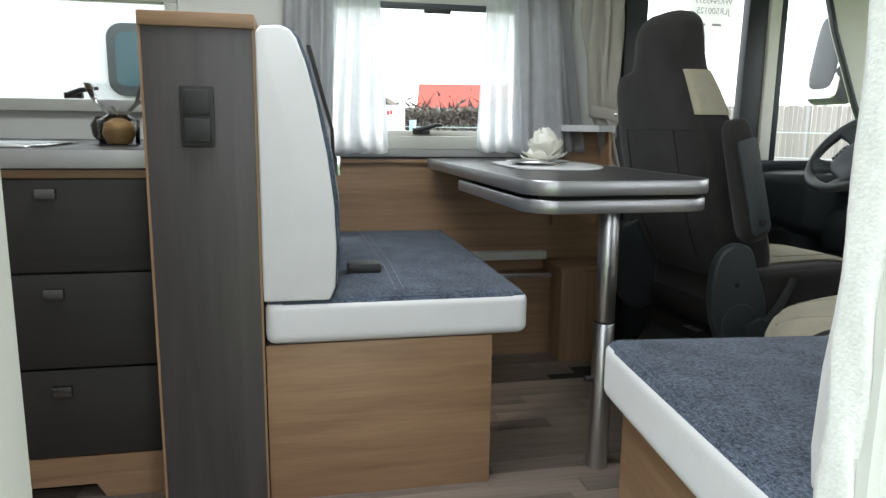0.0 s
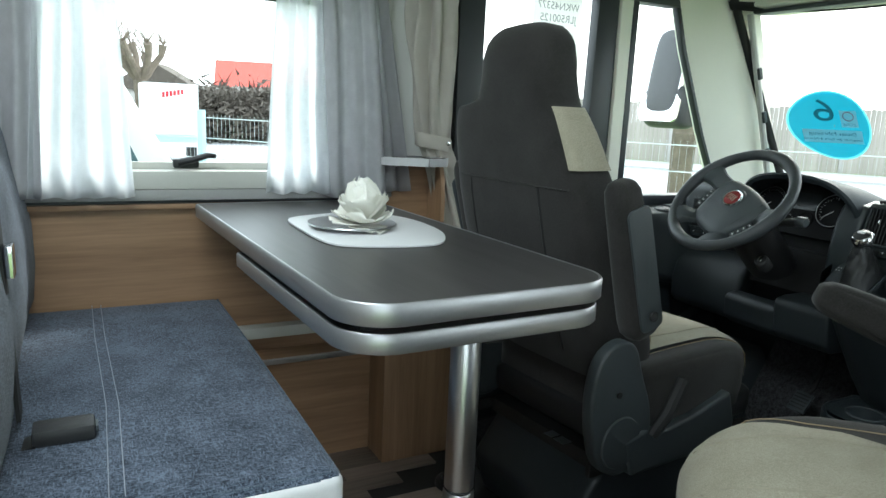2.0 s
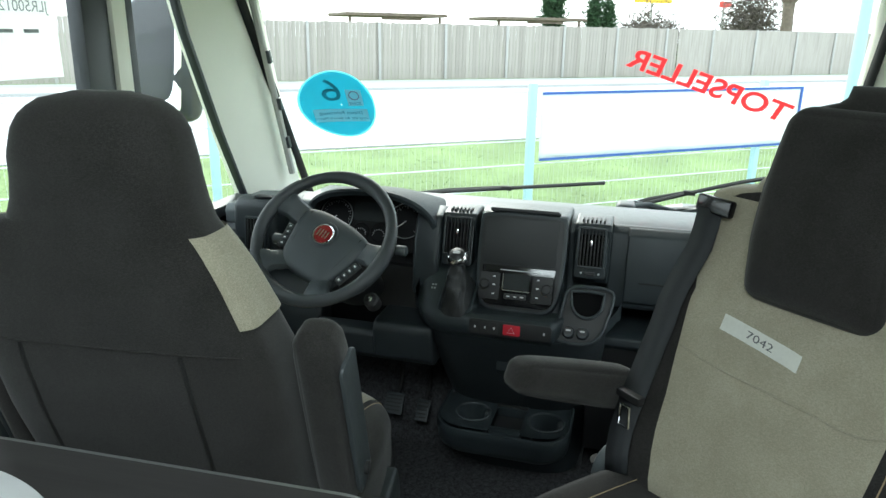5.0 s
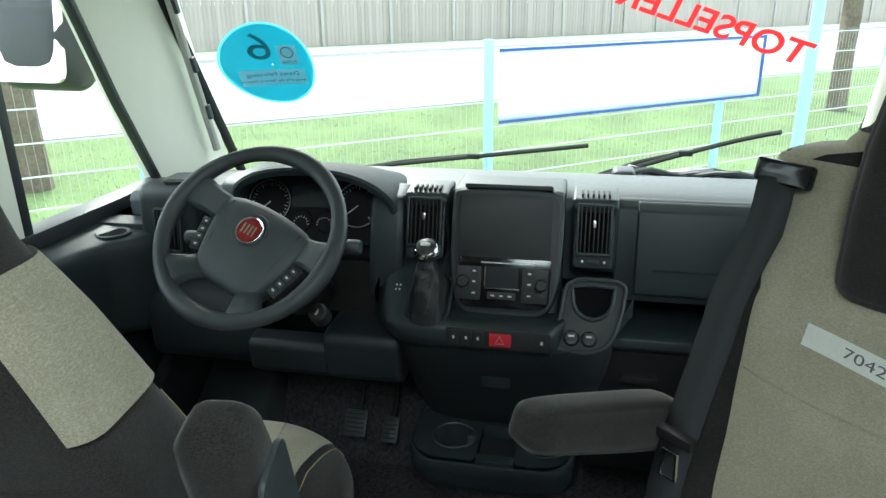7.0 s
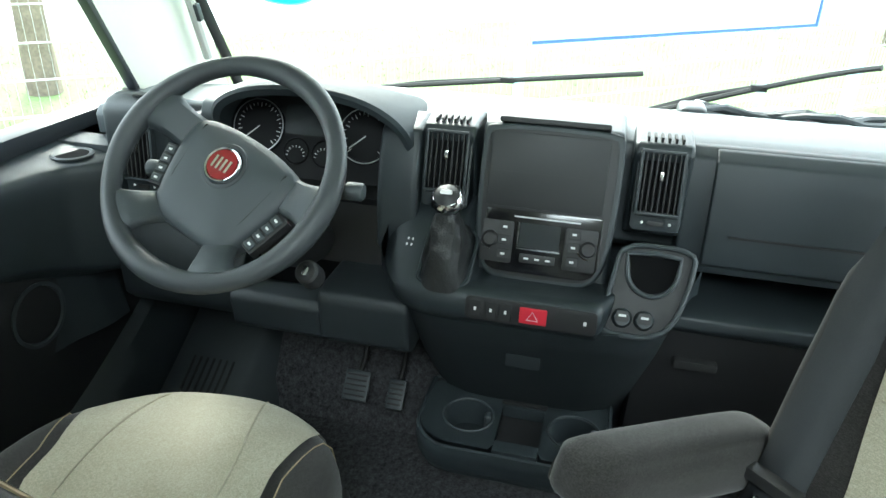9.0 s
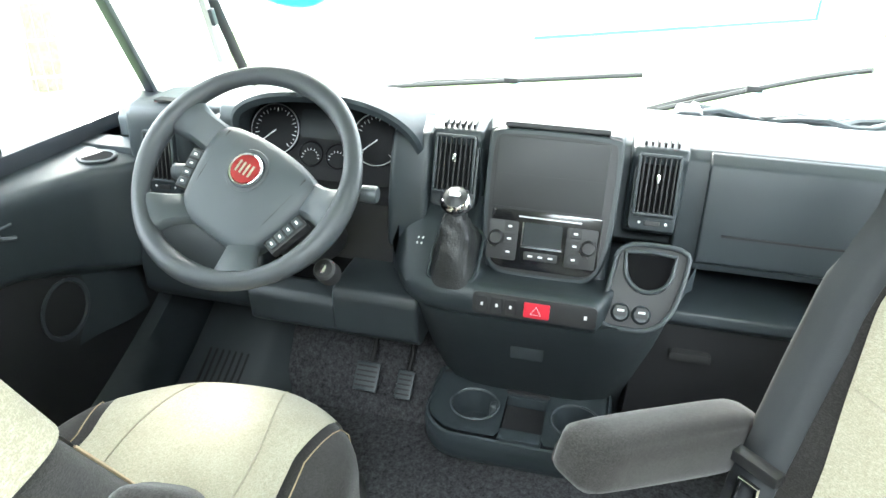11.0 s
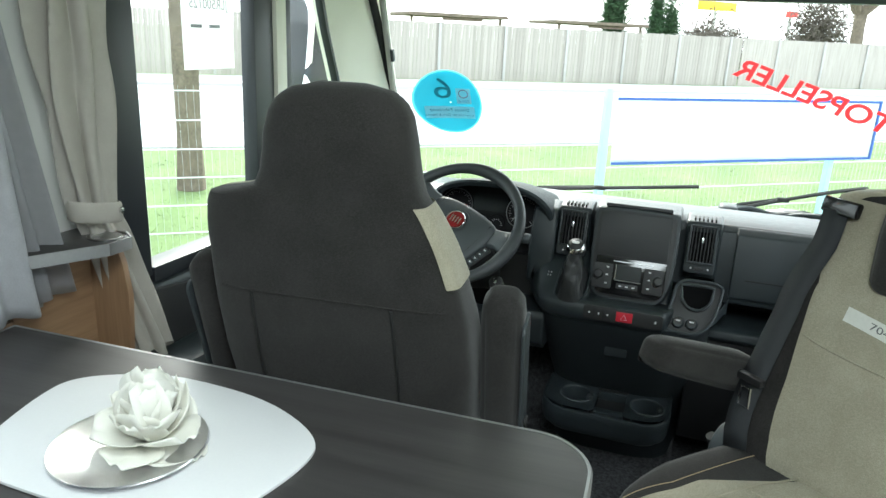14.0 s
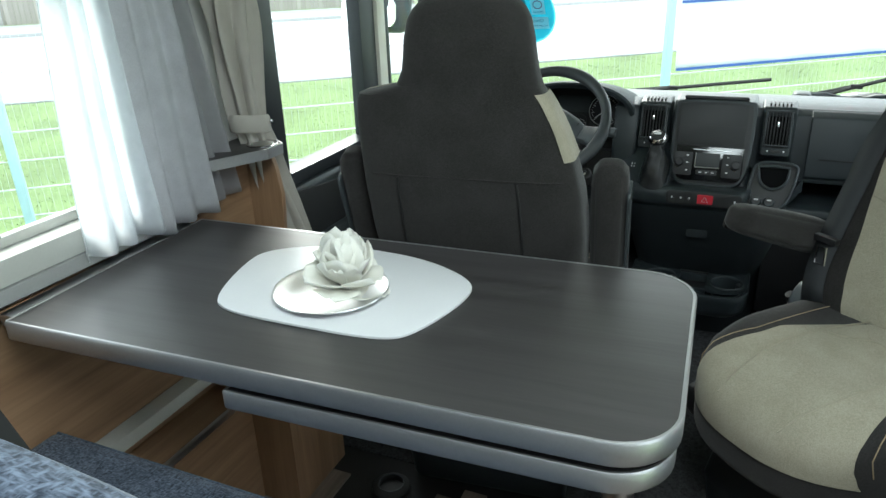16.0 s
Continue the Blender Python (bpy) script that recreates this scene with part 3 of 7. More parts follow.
# grass blades near the windscreen side
random.seed(5)
vv, ff = [], []
for i in range(40000):
    n, a = random.uniform(4.4, 12.8), random.uniform(-12, 12)
    p = road_pt(n, a, GROUND)
    ang, hgt, w = random.uniform(0, 6.28), random.uniform(0.01, 0.032), random.uniform(0.002, 0.005)
    dx, dy = math.cos(ang) * w, math.sin(ang) * w
    k = len(vv)
    vv += [(p.x - dx, p.y - dy, p.z), (p.x + dx, p.y + dy, p.z), (p.x + random.uniform(-.03, .03), p.y + random.uniform(-.03, .03), p.z + hgt)]
    ff.append((k, k + 1, k + 2))
me = bpy.data.meshes.new("grass_blades")
me.from_pydata(vv, [], ff)
me.materials.append(GRASS)
tagged(new("grass_blades", me), "short mown green grass blades", "grass", kind="stuff")

# wire fence with pale blue posts and a banner
FN = 6.2
fence = thing("wire_fence", "double-wire mesh fence with pale blue steel posts", "fence", tuple(road_pt(FN, 0, GROUND)), math.degrees(math.atan2(AD.y, AD.x)))
FH = 1.49
for a in (-13.02, -10.47, -7.92, -5.37, -2.82, -0.27, 2.28, 4.87, 7.42, 9.97):
    part("post", B(a - 0.03, a + 0.03, -0.03, 0.03, 0, FH + 0.06, bev=0.006), FENCEPOST, fence)
for i in range(8):
    z = 0.06 + i * (FH - 0.08) / 7
    bb = bmesh.new()
    box(bb, -13.05, 10.0, 0.030, 0.038, z, z + 0.008)
    part("wire", bb, WIRE, fence)
bb = bmesh.new()
vv, ff = [], []
for i in range(int(23.0 / 0.05)):
    x = -13.0 + i * 0.05
    k = len(vv)
    vv += [(x, 0.034, 0.03), (x + 0.0011, 0.034, 0.03), (x + 0.0011, 0.034, FH + 0.02), (x, 0.034, FH + 0.02), (x + 0.0012, 0.036, 0.03), (x + 0.0012, 0.036, FH + 0.02)]
    ff += [(k, k + 1, k + 2, k + 3), (k + 1, k + 4, k + 5, k + 2), (k + 4, k, k + 3, k + 5)]
me = bpy.data.meshes.new("upright_wires")
me.from_pydata(vv, [], ff)
me.materials.append(WIRE)
uw = new("upright_wires", me)
uw.parent = fence
uw["kind"] = "stuff"
bn = thing("banner", "white cloth banner with blue border tied to the fence", "banner", tuple(road_pt(FN, 0, GROUND)), math.degrees(math.atan2(AD.y, AD.x)))
bz0, bz1 = 0.91, 1.48
part("cloth", sheet(bmesh.new(), 40, 8, lambda u, v: Vector((2.34 + 3.0 * u, -0.045 + 0.006 * math.sin(u * 17), bz0 + (bz1 - bz0) * v + 0.008 * math.sin(u * 31)))), BANNER, bn, solid=0.004)
for z0, z1 in ((bz0 - 0.0, bz0 + 0.022), (bz1 - 0.022, bz1)):
    part("border", B(2.34, 5.34, -0.062, -0.056, z0, z1), BANNERBLUE, bn)
part("border", B(5.31, 5.34, -0.062, -0.056, bz0 + 0.022, bz1 - 0.022), BANNERBLUE, bn)

TIMBERPOST = mat("grey_fence_post", (0.40, 0.39, 0.37), 0.9, var=0.12, scale=6)
# timber fence across the road: boards between pale concrete posts
tf = thing("timber_fence", "weathered grey board fence between pale posts across the road", "fence", tuple(road_pt(28.9, 0, GROUND)), math.degrees(math.atan2(AD.y, AD.x)))
random.seed(3)
me_board = bpy.data.meshes.new("board")
bb = B(-0.0765, 0.0765, -0.012, 0.012, 0.0, 2.22, bev=0.004, seg=1)
bb.to_mesh(me_board)
bb.free()
me_board.materials.append(TIMBERFENCE)
for i in range(300):
    a = -24 + i * 0.16
    o = new("board", me_board)
    o.parent = tf
    o.location = (a, random.uniform(-0.012, 0.012), 0.12)
    o.scale = (1, 1, 1 + random.uniform(-0.012, 0.012))
bb = bmesh.new()
for s0, s1 in ((-90, -24.1), (24, 110)):
    a = s0
    while a < s1:
        box(bb, a, a + 0.153, -0.012, 0.012, 0.12, 2.34)
        a += 0.16
rest = part("far_boards", bb, TIMBERFENCE, tf, smooth=False)
rest["kind"] = "stuff"
for i in range(-18, 22):
    part("post", B(i * 2.9 - 0.055, i * 2.9 + 0.055, -0.10, -0.03, 0.12, 2.36, bev=0.01), TIMBERPOST, tf)


def pollard(loc, s, seed):
    """A pollarded street tree: thick trunk, knobbly limbs, thin shoots."""
    rnd = random.Random(seed)
    t = thing("pollard_tree", "bare pollarded street tree with knobbly limbs", "tree", loc)
    part("trunk", tube(bmesh.new(), [(0, 0, 0), (0.05 * s, 0, 1.2 * s), (0, 0.04 * s, 2.3 * s)], [0.26 * s, 0.2 * s, 0.19 * s], 10), BARK, t)
    bb = bmesh.new()
    for i in range(7):
        an = i * 0.9 + rnd.uniform(-.3, .3)
        p = Vector((0, 0.04 * s, 2.2 * s))
        pts, rs = [p.copy()], [0.13 * s]
        d = Vector((math.cos(an), math.sin(an), 0.9)).normalized()
        for k in range(4):
            p = p + d * rnd.uniform(0.25, 0.4) * s
            d = (d + Vector((rnd.uniform(-.4, .4), rnd.uniform(-.4, .4), rnd.uniform(0, .6)))).normalized()
            pts.append(p.copy())
            rs.append((0.11 - 0.012 * k) * s)
        rs[-1] = 0.13 * s
        tube(bb, pts, rs, 7)
        for j in range(9):
            e = p + Vector((rnd.uniform(-.5, .5), rnd.uniform(-.5, .5), rnd.uniform(.3, .8))) * s
            tube(bb, [p, (p + e) / 2 + Vector((0.03, 0, 0)), e], [0.018 * s, 0.012 * s, 0.005 * s], 4)
    part("limbs", bb, BARK, t)
    return t


def twiggy(name, label, cat, loc, size, n, m, seed, ln=0.35):
    """A bush or crown of many small twigs and leaf clumps with gaps and an uneven outline."""
    rnd = random.Random(seed)
    t = thing(name, label, cat, loc)
    bb = bmesh.new()
    for i in range(4):
        tube(bb, [(0, 0, 0), (rnd.uniform(-.2, .2) * size[0], rnd.uniform(-.2, .2) * size[1], size[2] * 0.7)], [0.05 * size[2], 0.01], 5)
    part("trunk", bb, BARK, t)
    vv, ff = [], []
    for i in range(n):
        u = Vector((rnd.gauss(0, .42), rnd.gauss(0, .42), abs(rnd.gauss(.45, .26))))
        p = Vector((u.x * size[0], u.y * size[1], u.z * size[2]))
        d = Vector((rnd.uniform(-1, 1), rnd.uniform(-1, 1), rnd.uniform(-.2, 1))).normalized() * ln * rnd.uniform(.5, 1.3)
        w = d.cross(Vector((rnd.uniform(-1, 1), rnd.uniform(-1, 1), rnd.uniform(-1, 1)))).normalized() * ln * 0.12
        k = len(vv)
        vv += [p - w, p + w, p + d]
        ff.append((k, k + 1, k + 2))
    me_ = bpy.data.meshes.new("crown")
    me_.from_pydata(vv, [], ff)
    me_.materials.append(m)
    o = new("crown", me_)
    o.parent = t
    return t


pollard(tuple(road_pt(31, 33.5, GROUND)), 1.75, 4)
pollard((1.85, 22.0, GROUND), 0.95, 9)
twiggy("bare_hedge", "tangled bare brown hedge behind the fence", "hedge", (5.6, 30.5, GROUND), (2.6, 1.6, 1.9), 9000, HEDGE, 2, 0.5)
twiggy("bare_hedge", "tangled bare brown hedge behind the fence", "hedge", (8.6, 31, GROUND), (3, 2, 2.0), 9000, HEDGE, 7, 0.5)
twiggy("conifer", "tall clipped dark green conifer behind the fence", "tree", tuple(road_pt(34, 20.0, GROUND)), (0.55, 0.55, 9.0), 9000, CONIFER, 3, 0.4)
for nn, aa, hh, sd in ((34, 22.6, 4.6, 5), (34, 23.5, 4.0, 6)):
    twiggy("conifer", "narrow pointed green conifer behind the fence", "tree", tuple(road_pt(nn, aa, GROUND)), (0.45, 0.45, hh), 3500, CONIFER, sd, 0.35)
twiggy("bare_bush", "bare grey bush behind the board fence", "bush", tuple(road_pt(36, 28, GROUND)), (4, 2.0, 2.9), 9000, HEDGE, 8, 0.4)
twiggy("bare_bush", "bare grey bush behind the board fence", "bush", tuple(road_pt(38, 38, GROUND)), (3, 2.0, 5.0), 7000, HEDGE, 18, 0.4)


def canopy(a0, a1, z):
    t = thing("canopy", "flat brown felt canopy roof on thin posts behind the fence", "canopy", tuple(road_pt(30.5, (a0 + a1) / 2, GROUND)), math.degrees(math.atan2(AD.y, AD.x)))
    w = (a1 - a0) / 2
    part("roof", B(-w, w, 0, 3.0, z - 0.14, z, bev=0.02), BARK, t)
    part("fascia", B(-w - 0.05, w + 0.05, -0.04, -0.001, z - 0.13, z - 0.02), BARK, t)
    part("beam", B(-w * 0.3, w * 0.5, 0.1, 0.2, z - 0.28, z - 0.16), BARK, t)
    for x in (-w + 0.2, w - 0.2):
        part("post", B(x - 0.05, x + 0.05, 0.2, 0.3, 0, z - 0.14), BARK, t)


canopy(7.87, 12.35, 2.76)
canopy(14.88, 19.63, 2.74)
def far_sign(label, n, a0, a1, z0, z1, m):
    t = thing("roadside_sign", label, "sign", tuple(road_pt(n, (a0 + a1) / 2, GROUND)), math.degrees(math.atan2(AD.y, AD.x)))
    w = (a1 - a0) / 2
    part("board", B(-w, w, -0.06, 0.06, z0, z1, bev=0.03), m, t)
    part("post", B(-0.09, 0.09, 0.061, 0.22, 0, z1 - 0.1), TIMBERPOST, t)
far_sign("wide yellow company sign on a post", 50, 37.8, 41.6, 4.65, 5.35, mat("sign_yellow", (0.75, 0.48, 0.04), 0.5, var=0.05))
far_sign("small red company sign on a post", 50, 46.9, 48.2, 4.5, 5.0, mat("sign_red", (0.55, 0.06, 0.05), 0.5, var=0.05))
lp = thing("lamp_post", "thick pale blue steel post by the fence", "post", tuple(road_pt(6.15, 6.05, GROUND)))
part("shaft", tube(bmesh.new(), [(0, 0, 0), (0, 0, 2.0), (0, 0, 4.2)], [0.062, 0.058, 0.052], 14), FENCEPOST, lp)
part("clamp", B(0.05, 0.11, -0.03, 0.03, 0.55, 0.62, bev=0.008), WHITE, lp)
# wooden post with bark near the fence, in front of the driver's window
tp = thing("timber_pole", "weathered round timber pole in the grass", "pole", (6.9, 7.1, GROUND))
part("shaft", tube(bmesh.new(), [(0, 0, 0), (0.02, 0, 1.5), (0, 0.02, 3.2)], [0.17, 0.15, 0.14], 10), BARK, tp)
tp2 = thing("timber_pole", "weathered round timber pole in the grass", "pole", (13.6, -2.6, GROUND))
part("shaft", tube(bmesh.new(), [(0, 0, 0), (0.02, 0, 1.5), (0, 0.02, 3.6)], [0.17, 0.15, 0.14], 10), BARK, tp2)


def house(loc, rz, w, d, hgt, roof, rm, label):
    t = thing("house", label, "house", loc, rz)
    part("wall", B(-w / 2, w / 2, -d / 2, d / 2, 0, hgt), HOUSE, t, smooth=False)
    part("roof", PR([(-d / 2 - .4, hgt), (d / 2 + .4, hgt), (0, hgt + roof)], "x", -w / 2 - .4, w / 2 + .4), rm, t, smooth=False)
    for x in (-w * .3, 0, w * .3):
        f = part("window", B(x - .5, x + .5, -d / 2 - .04, -d / 2 + .02, 1.0, 2.2), WHITE, t)
        part("pane", B(x - .42, x + .42, -d / 2 - .06, -d / 2 - .045, 1.08, 2.12), GLOSS, f)
    return t


house((12.6, 44, GROUND), -12, 9, 7, 2.1, 1.9, ROOFRED, "pale house with a bright red tiled roof")
house((4.5, 42, GROUND), 75, 5, 4, 2.0, 1.4, MATS["bare_hedge"], "small gabled house with a dark roof")


# neighbouring white motorhome parked alongside
nb = thing("motorhome", "white motorhome parked alongside with a grey-framed window", "motorhome", (0, 4.6, GROUND))
b = PR([(-6.2, 0.35), (0.98, 0.35), (1.06, 0.75), (0.94, 1.08), (0.74, 1.18), (0.53, 1.54), (0.32, 1.93), (-0.12, 2.75), (-6.2, 2.75)], "y", 0, 2.1, bev=0.06, seg=3)
part("body", b, VANWHITE, nb, angle=25)
fr = part("window", PR(rounded(-1.07, -0.42, 1.65, 2.07, 0.09), "y", -0.03, 0.02, bev=0.006), DASHLIGHT, nb)
part("pane", PR(rounded(-1.02, -0.47, 1.70, 2.02, 0.06), "y", -0.036, -0.031), mat("tinted_pane", (0.05, 0.10, 0.12), 0.1, var=0.03), fr)
part("windscreen", PR([(-0.05, 1.45), (0.50, 1.30), (0.36, 1.62), (0.10, 2.05), (-0.05, 2.05)], "y", -0.012, 0.02), MATS["tinted_pane"], nb)
lamp = part("headlight", PR(rounded(0.70, 0.97, 0.92, 1.14, 0.08), "y", -0.03, 0.05, bev=0.01), PORCELAIN, nb)
for x in (-4.6, 0.15):
    wl = part("wheel", lathe(bmesh.new(), [(0.0, -0.10), (0.30, -0.10), (0.34, -0.06), (0.34, 0.06), (0.30, 0.10), (0, 0.10)], 28, pose(x, 0.06, 0.34, 90, 0, 0)), RUBBER, nb)
    part("rim", lathe(bmesh.new(), [(0.0, 0.105), (0.19, 0.105), (0.21, 0.12), (0.2, 0.101), (0, 0.101)], 24, pose(x, 0.06, 0.34, 90, 0, 0)), SILVER, wl)
# advertising lorry box across the road
lo = thing("box_trailer", "white box trailer with red and blue print across the road", "trailer", (2.42, 20.0, GROUND), 0)
part("body", B(-0.66, 0.66, 0, 1.5, 0.42, 2.02, bev=0.03), VANWHITE, lo)
for k_ in range(6):
    part("print", B(-0.22 + 0.09 * k_, -0.16 + 0.09 * k_, -0.012, -0.002, 1.66 + 0.02 * k_, 1.80 + 0.015 * k_), RED, lo)
part("print", B(-0.60, 0.60, -0.012, -0.002, 0.55, 0.75), MATS["pale_sticker"], lo)
for x in (-0.5, 0.5):
    part("wheel", lathe(bmesh.new(), [(0.0, -0.1), (0.26, -0.1), (0.28, 0), (0.26, 0.1), (0, 0.1)], 20, pose(x, 0.35, 0.28, 90, 0, 90)), RUBBER, lo)
# ---- living area ----
# tall end unit with switches between kitchen and bench
pu = thing("partition_cabinet", "dark anthracite end cabinet with light oak cap", "cabinet", (-0.1925, 1.575, 0))
part("body", B(-0.1105, 0.1105, 0.0, 1.055, 0.0, 1.078, bev=0.002), ANTHRACITE, pu)
part("cap", B(-0.116, 0.116, -0.006, 1.055, 1.078, 1.108, bev=0.004), OAK, pu, "light oak cap strip")
for x in (-0.1125, 0.1125):
    part("edge_strip", B(x - 0.0025, x + 0.0025, -0.003, 0.02, 0.0, 1.078), OAK_Z, pu, "thin oak edge strip")
sp = thing("switch_plate", "black double switch plate on the dark cabinet", "switch", (-0.198, 1.573, 0.897))
part("plate", PR(rounded(-0.034, 0.034, -0.063, 0.063, 0.006), "y", -0.010, 0.0, bev=0.002), BLACK, sp)
for z in (-0.029, 0.029):
    part("rocker", B(-0.026, 0.026, -0.016, -0.010, z - 0.025, z + 0.025, bev=0.003), BLACK, sp)

# kitchen base units with three drawers
ku = thing("drawer_unit", "dark drawer unit with three drawers and chrome pulls", "kitchen unit", (-0.62, 1.69, 0))
part("body", B(-0.40, 0.30, 0.0, 0.60, 0.09, 0.775), DRAWER, ku)
part("top_rail", B(-0.40, 0.30, -0.004, 0.02, 0.760, 0.778), OAK, ku)
for z0, z1, hz in ((0.552, 0.757, 0.727), (0.328, 0.546, 0.503), (0.112, 0.322, 0.275)):
    dr_ = part("drawer", B(-0.40, 0.30, -0.018, -0.001, z0, z1, bev=0.0015), DRAWER, ku)
    h_ = bmesh.new()
    box(h_, 0.066, 0.108, -0.034, -0.018, hz - 0.012, hz + 0.012, bev=0.003)
    part("handle", h_, mat("dark_chrome", (0.20, 0.20, 0.21), 0.22, metal=1.0, var=0.05) if "dark_chrome" not in MATS else MATS["dark_chrome"], dr_, "small square dark chrome pull")
part("plinth", PR([(-0.40, 0.0), (-0.02, 0.0), (0.0, 0.035), (0.14, 0.035), (0.16, 0.0), (0.30, 0.0), (0.30, 0.106), (-0.40, 0.106)], "y", -0.012, 0.006), OAK, ku, "oak plinth with cut-out")
wt = thing("worktop", "grey kitchen worktop with steel-coloured front edge", "worktop", (-0.62, 1.67, 0.782))
part("slab", B(-0.60, 0.311, 0.0, 0.965, 0.0, 0.040, bev=0.003), ANTHRACITE, wt)
part("front_edge", B(-0.60, 0.311, -0.006, -0.001, 0.0, 0.040, bev=0.002), SILVER, wt)
sk = thing("sink", "stainless steel sink let into the worktop", "sink", (-0.82, 1.95, 0.822))
part("rim", PR(rounded(-0.25, 0.25, -0.18, 0.18, 0.05), "z", 0.0, 0.006, bev=0.002), CHROME, sk)
part("bowl", PR(rounded(-0.22, 0.22, -0.15, 0.15, 0.05), "z", 0.006, 0.0075), ALU, sk)
random.seed(11)
bag = thing("gift_bag", "clear cellophane bag tied over round golden sweets", "gift bag", (-0.455, 2.02, 0.822))
part("sweets", lathe(bmesh.new(), [(0.002, 0.0), (0.03, 0.004), (0.042, 0.03), (0.035, 0.058), (0.012, 0.07), (0.001, 0.071)], 18), mat("golden_sweet", (0.42, 0.26, 0.10), 0.45, var=0.3, scale=60), bag)
b = bmesh.new()
sheet(b, 36, 10, lambda u, v: Vector(((0.05 - 0.04 * math.sin(math.pi * min(1, v * 1.5)) * (v > 0.4) + 0.028 * max(0, v - 0.6) * 2 + 0.006 * math.sin(u * 50) * v) * math.cos(2 * math.pi * u), (0.05 - 0.04 * math.sin(math.pi * min(1, v * 1.5)) * (v > 0.4) + 0.028 * max(0, v - 0.6) * 2 + 0.006 * math.cos(u * 41) * v) * math.sin(2 * math.pi * u), 0.16 * v)))
part("cellophane", b, glass_mat("cellophane", (0.9, 0.9, 0.92)), bag)
bowl = thing("glass_bowl", "small dark glass bowl on the worktop", "bowl", (-0.50, 2.14, 0.822))
part("body", lathe(bmesh.new(), [(0.03, 0), (0.05, 0.02), (0.055, 0.05), (0.045, 0.075), (0.042, 0.074), (0.05, 0.05), (0.046, 0.022), (0.001, 0.006)], 20), mat("smoked_glass", (0.05, 0.04, 0.03), 0.1, var=0.1), bowl)

# dinette bench
be = thing("bench_box", "light oak bench box under the seat cushion", "bench", (0.1925, 1.582, 0))
part("front_panel", B(-0.2675, 0.2675, 0.0, 0.016, 0.0, 0.384, bev=0.0015), OAK, be)
part("side_panel", B(0.2525, 0.2675, 0.0165, 1.035, 0.0, 0.384, bev=0.0015), OAK_Y, be)
part("lid", B(-0.2675, 0.252, 0.0165, 1.035, 0.370, 0.384), OAK, be)


def two_tone(name, parent, bm, mats, test):
    """One cushion cut in its cloths: faces go to the material that test names."""
    ob = part(name, bm, mats[0], parent)
    for m in mats[1:]:
        ob.data.materials.append(m)
    for p in ob.data.polygons:
        p.material_index = test(p.center, p.normal)
    return ob


cu = thing("seat_cushion", "blue-grey melange bench cushion with light grey suede border", "cushion", (0.235, 1.575, 0.386))
b = pad(bmesh.new(), -0.31, 0.312, -0.002, 1.045, 0.0, 0.103, 0.022, (0.004, 0.002, 0.012), 23)
two_tone("cover", cu, b, [BLUE, SUEDE], lambda c, n: 1 if (c.y < 0.02 and n.z < 0.65) else 0)
b = bmesh.new()
tube(b, [(-0.30, 0.012, 0.099), (0.0, 0.012, 0.101), (0.29, 0.012, 0.099), (0.300, 0.03, 0.099), (0.302, 0.5, 0.1), (0.302, 1.03, 0.099)], 0.0035, 6)
part("piping", b, PIPE, cu)
b = bmesh.new()
for x in (-0.010, 0.010):
    tube(b, [(x, 0.03, 0.1155), (x + 0.008, 0.35, 0.1168), (x, 0.75, 0.1168), (x, 1.02, 0.113)], 0.0008, 4)
part("stitching", b, mat("blue_grey_thread", (0.28, 0.30, 0.34), 0.9, var=0.1), cu, "double pale seam")

bk = thing("back_cushion", "curved blue-grey bench backrest with light grey suede side", "backrest", (-0.077, 1.575, 0.489))
prof = [(0.0, 0.0), (0.148, 0.0), (0.160, 0.03), (0.164, 0.12), (0.160, 0.22), (0.146, 0.33), (0.125, 0.44), (0.105, 0.52), (0.085, 0.575), (0.070, 0.594), (0.05, 0.60), (0.012, 0.598), (0.0, 0.585)]
part("side", PR(prof, "y", -0.004, 0.032, bev=0.007, seg=3), SUEDE, bk, "light grey suede end panel")
rings = []
b = bmesh.new()
for j in range(40):
    y = 0.034 + 1.02 * j / 39
    hump = 0.035 * max(0.0, math.sin((y - 0.05) * math.pi / 0.45))
    ring = []
    for x, z in prof:
        k = z / 0.6
        ring.append(b.verts.new((x + (0.012 + 0.012 * hump / 0.035) * (x > 0.03) * (0.4 + 0.6 * math.sin(math.pi * min(1, k + 0.1))), y, z + hump * max(0, k - 0.72) * 1.8)))
    rings.append(ring)
bridge(b, rings)
part("cover", b, BLUE, bk)
b = bmesh.new()
tube(b, [(x + 0.003, 0.034, z) for x, z in prof[1:-1]], 0.006, 6)
part("piping", b, PIPE, bk, "darker blue piping")
belt = thing("seat_belt", "black webbing lap belt with plastic buckle on the bench", "seat belt", (0.115, 1.80, 0.500))
part("strap", PR([(-0.03, -0.012), (0.01, -0.004), (0.022, 0.004), (0.01, 0.002), (-0.03, -0.006)], "y", 0.0, 0.045), RUBBER, belt)
part("buckle", B(0.012, 0.10, -0.002, 0.048, 0.0, 0.026, bev=0.007), BLACK, belt)
part("latch_plate", B(0.096, 0.104, 0.008, 0.038, 0.008, 0.018, bev=0.002), DASHLIGHT, belt)
be2 = thing("shoulder_belt", "black shoulder belt with silver tongue on the backrest", "seat belt", (0.105, 1.86, 0.62))
part("strap", PR([(-0.0, -0.1), (0.006, -0.1), (-0.005, 0.25), (-0.06, 0.46), (-0.07, 0.46), (-0.012, 0.25)], "y", 0.0, 0.045), RUBBER, be2)
part("tongue", B(0.0, 0.012, 0.004, 0.041, 0.13, 0.18, bev=0.002), CHROME, be2)

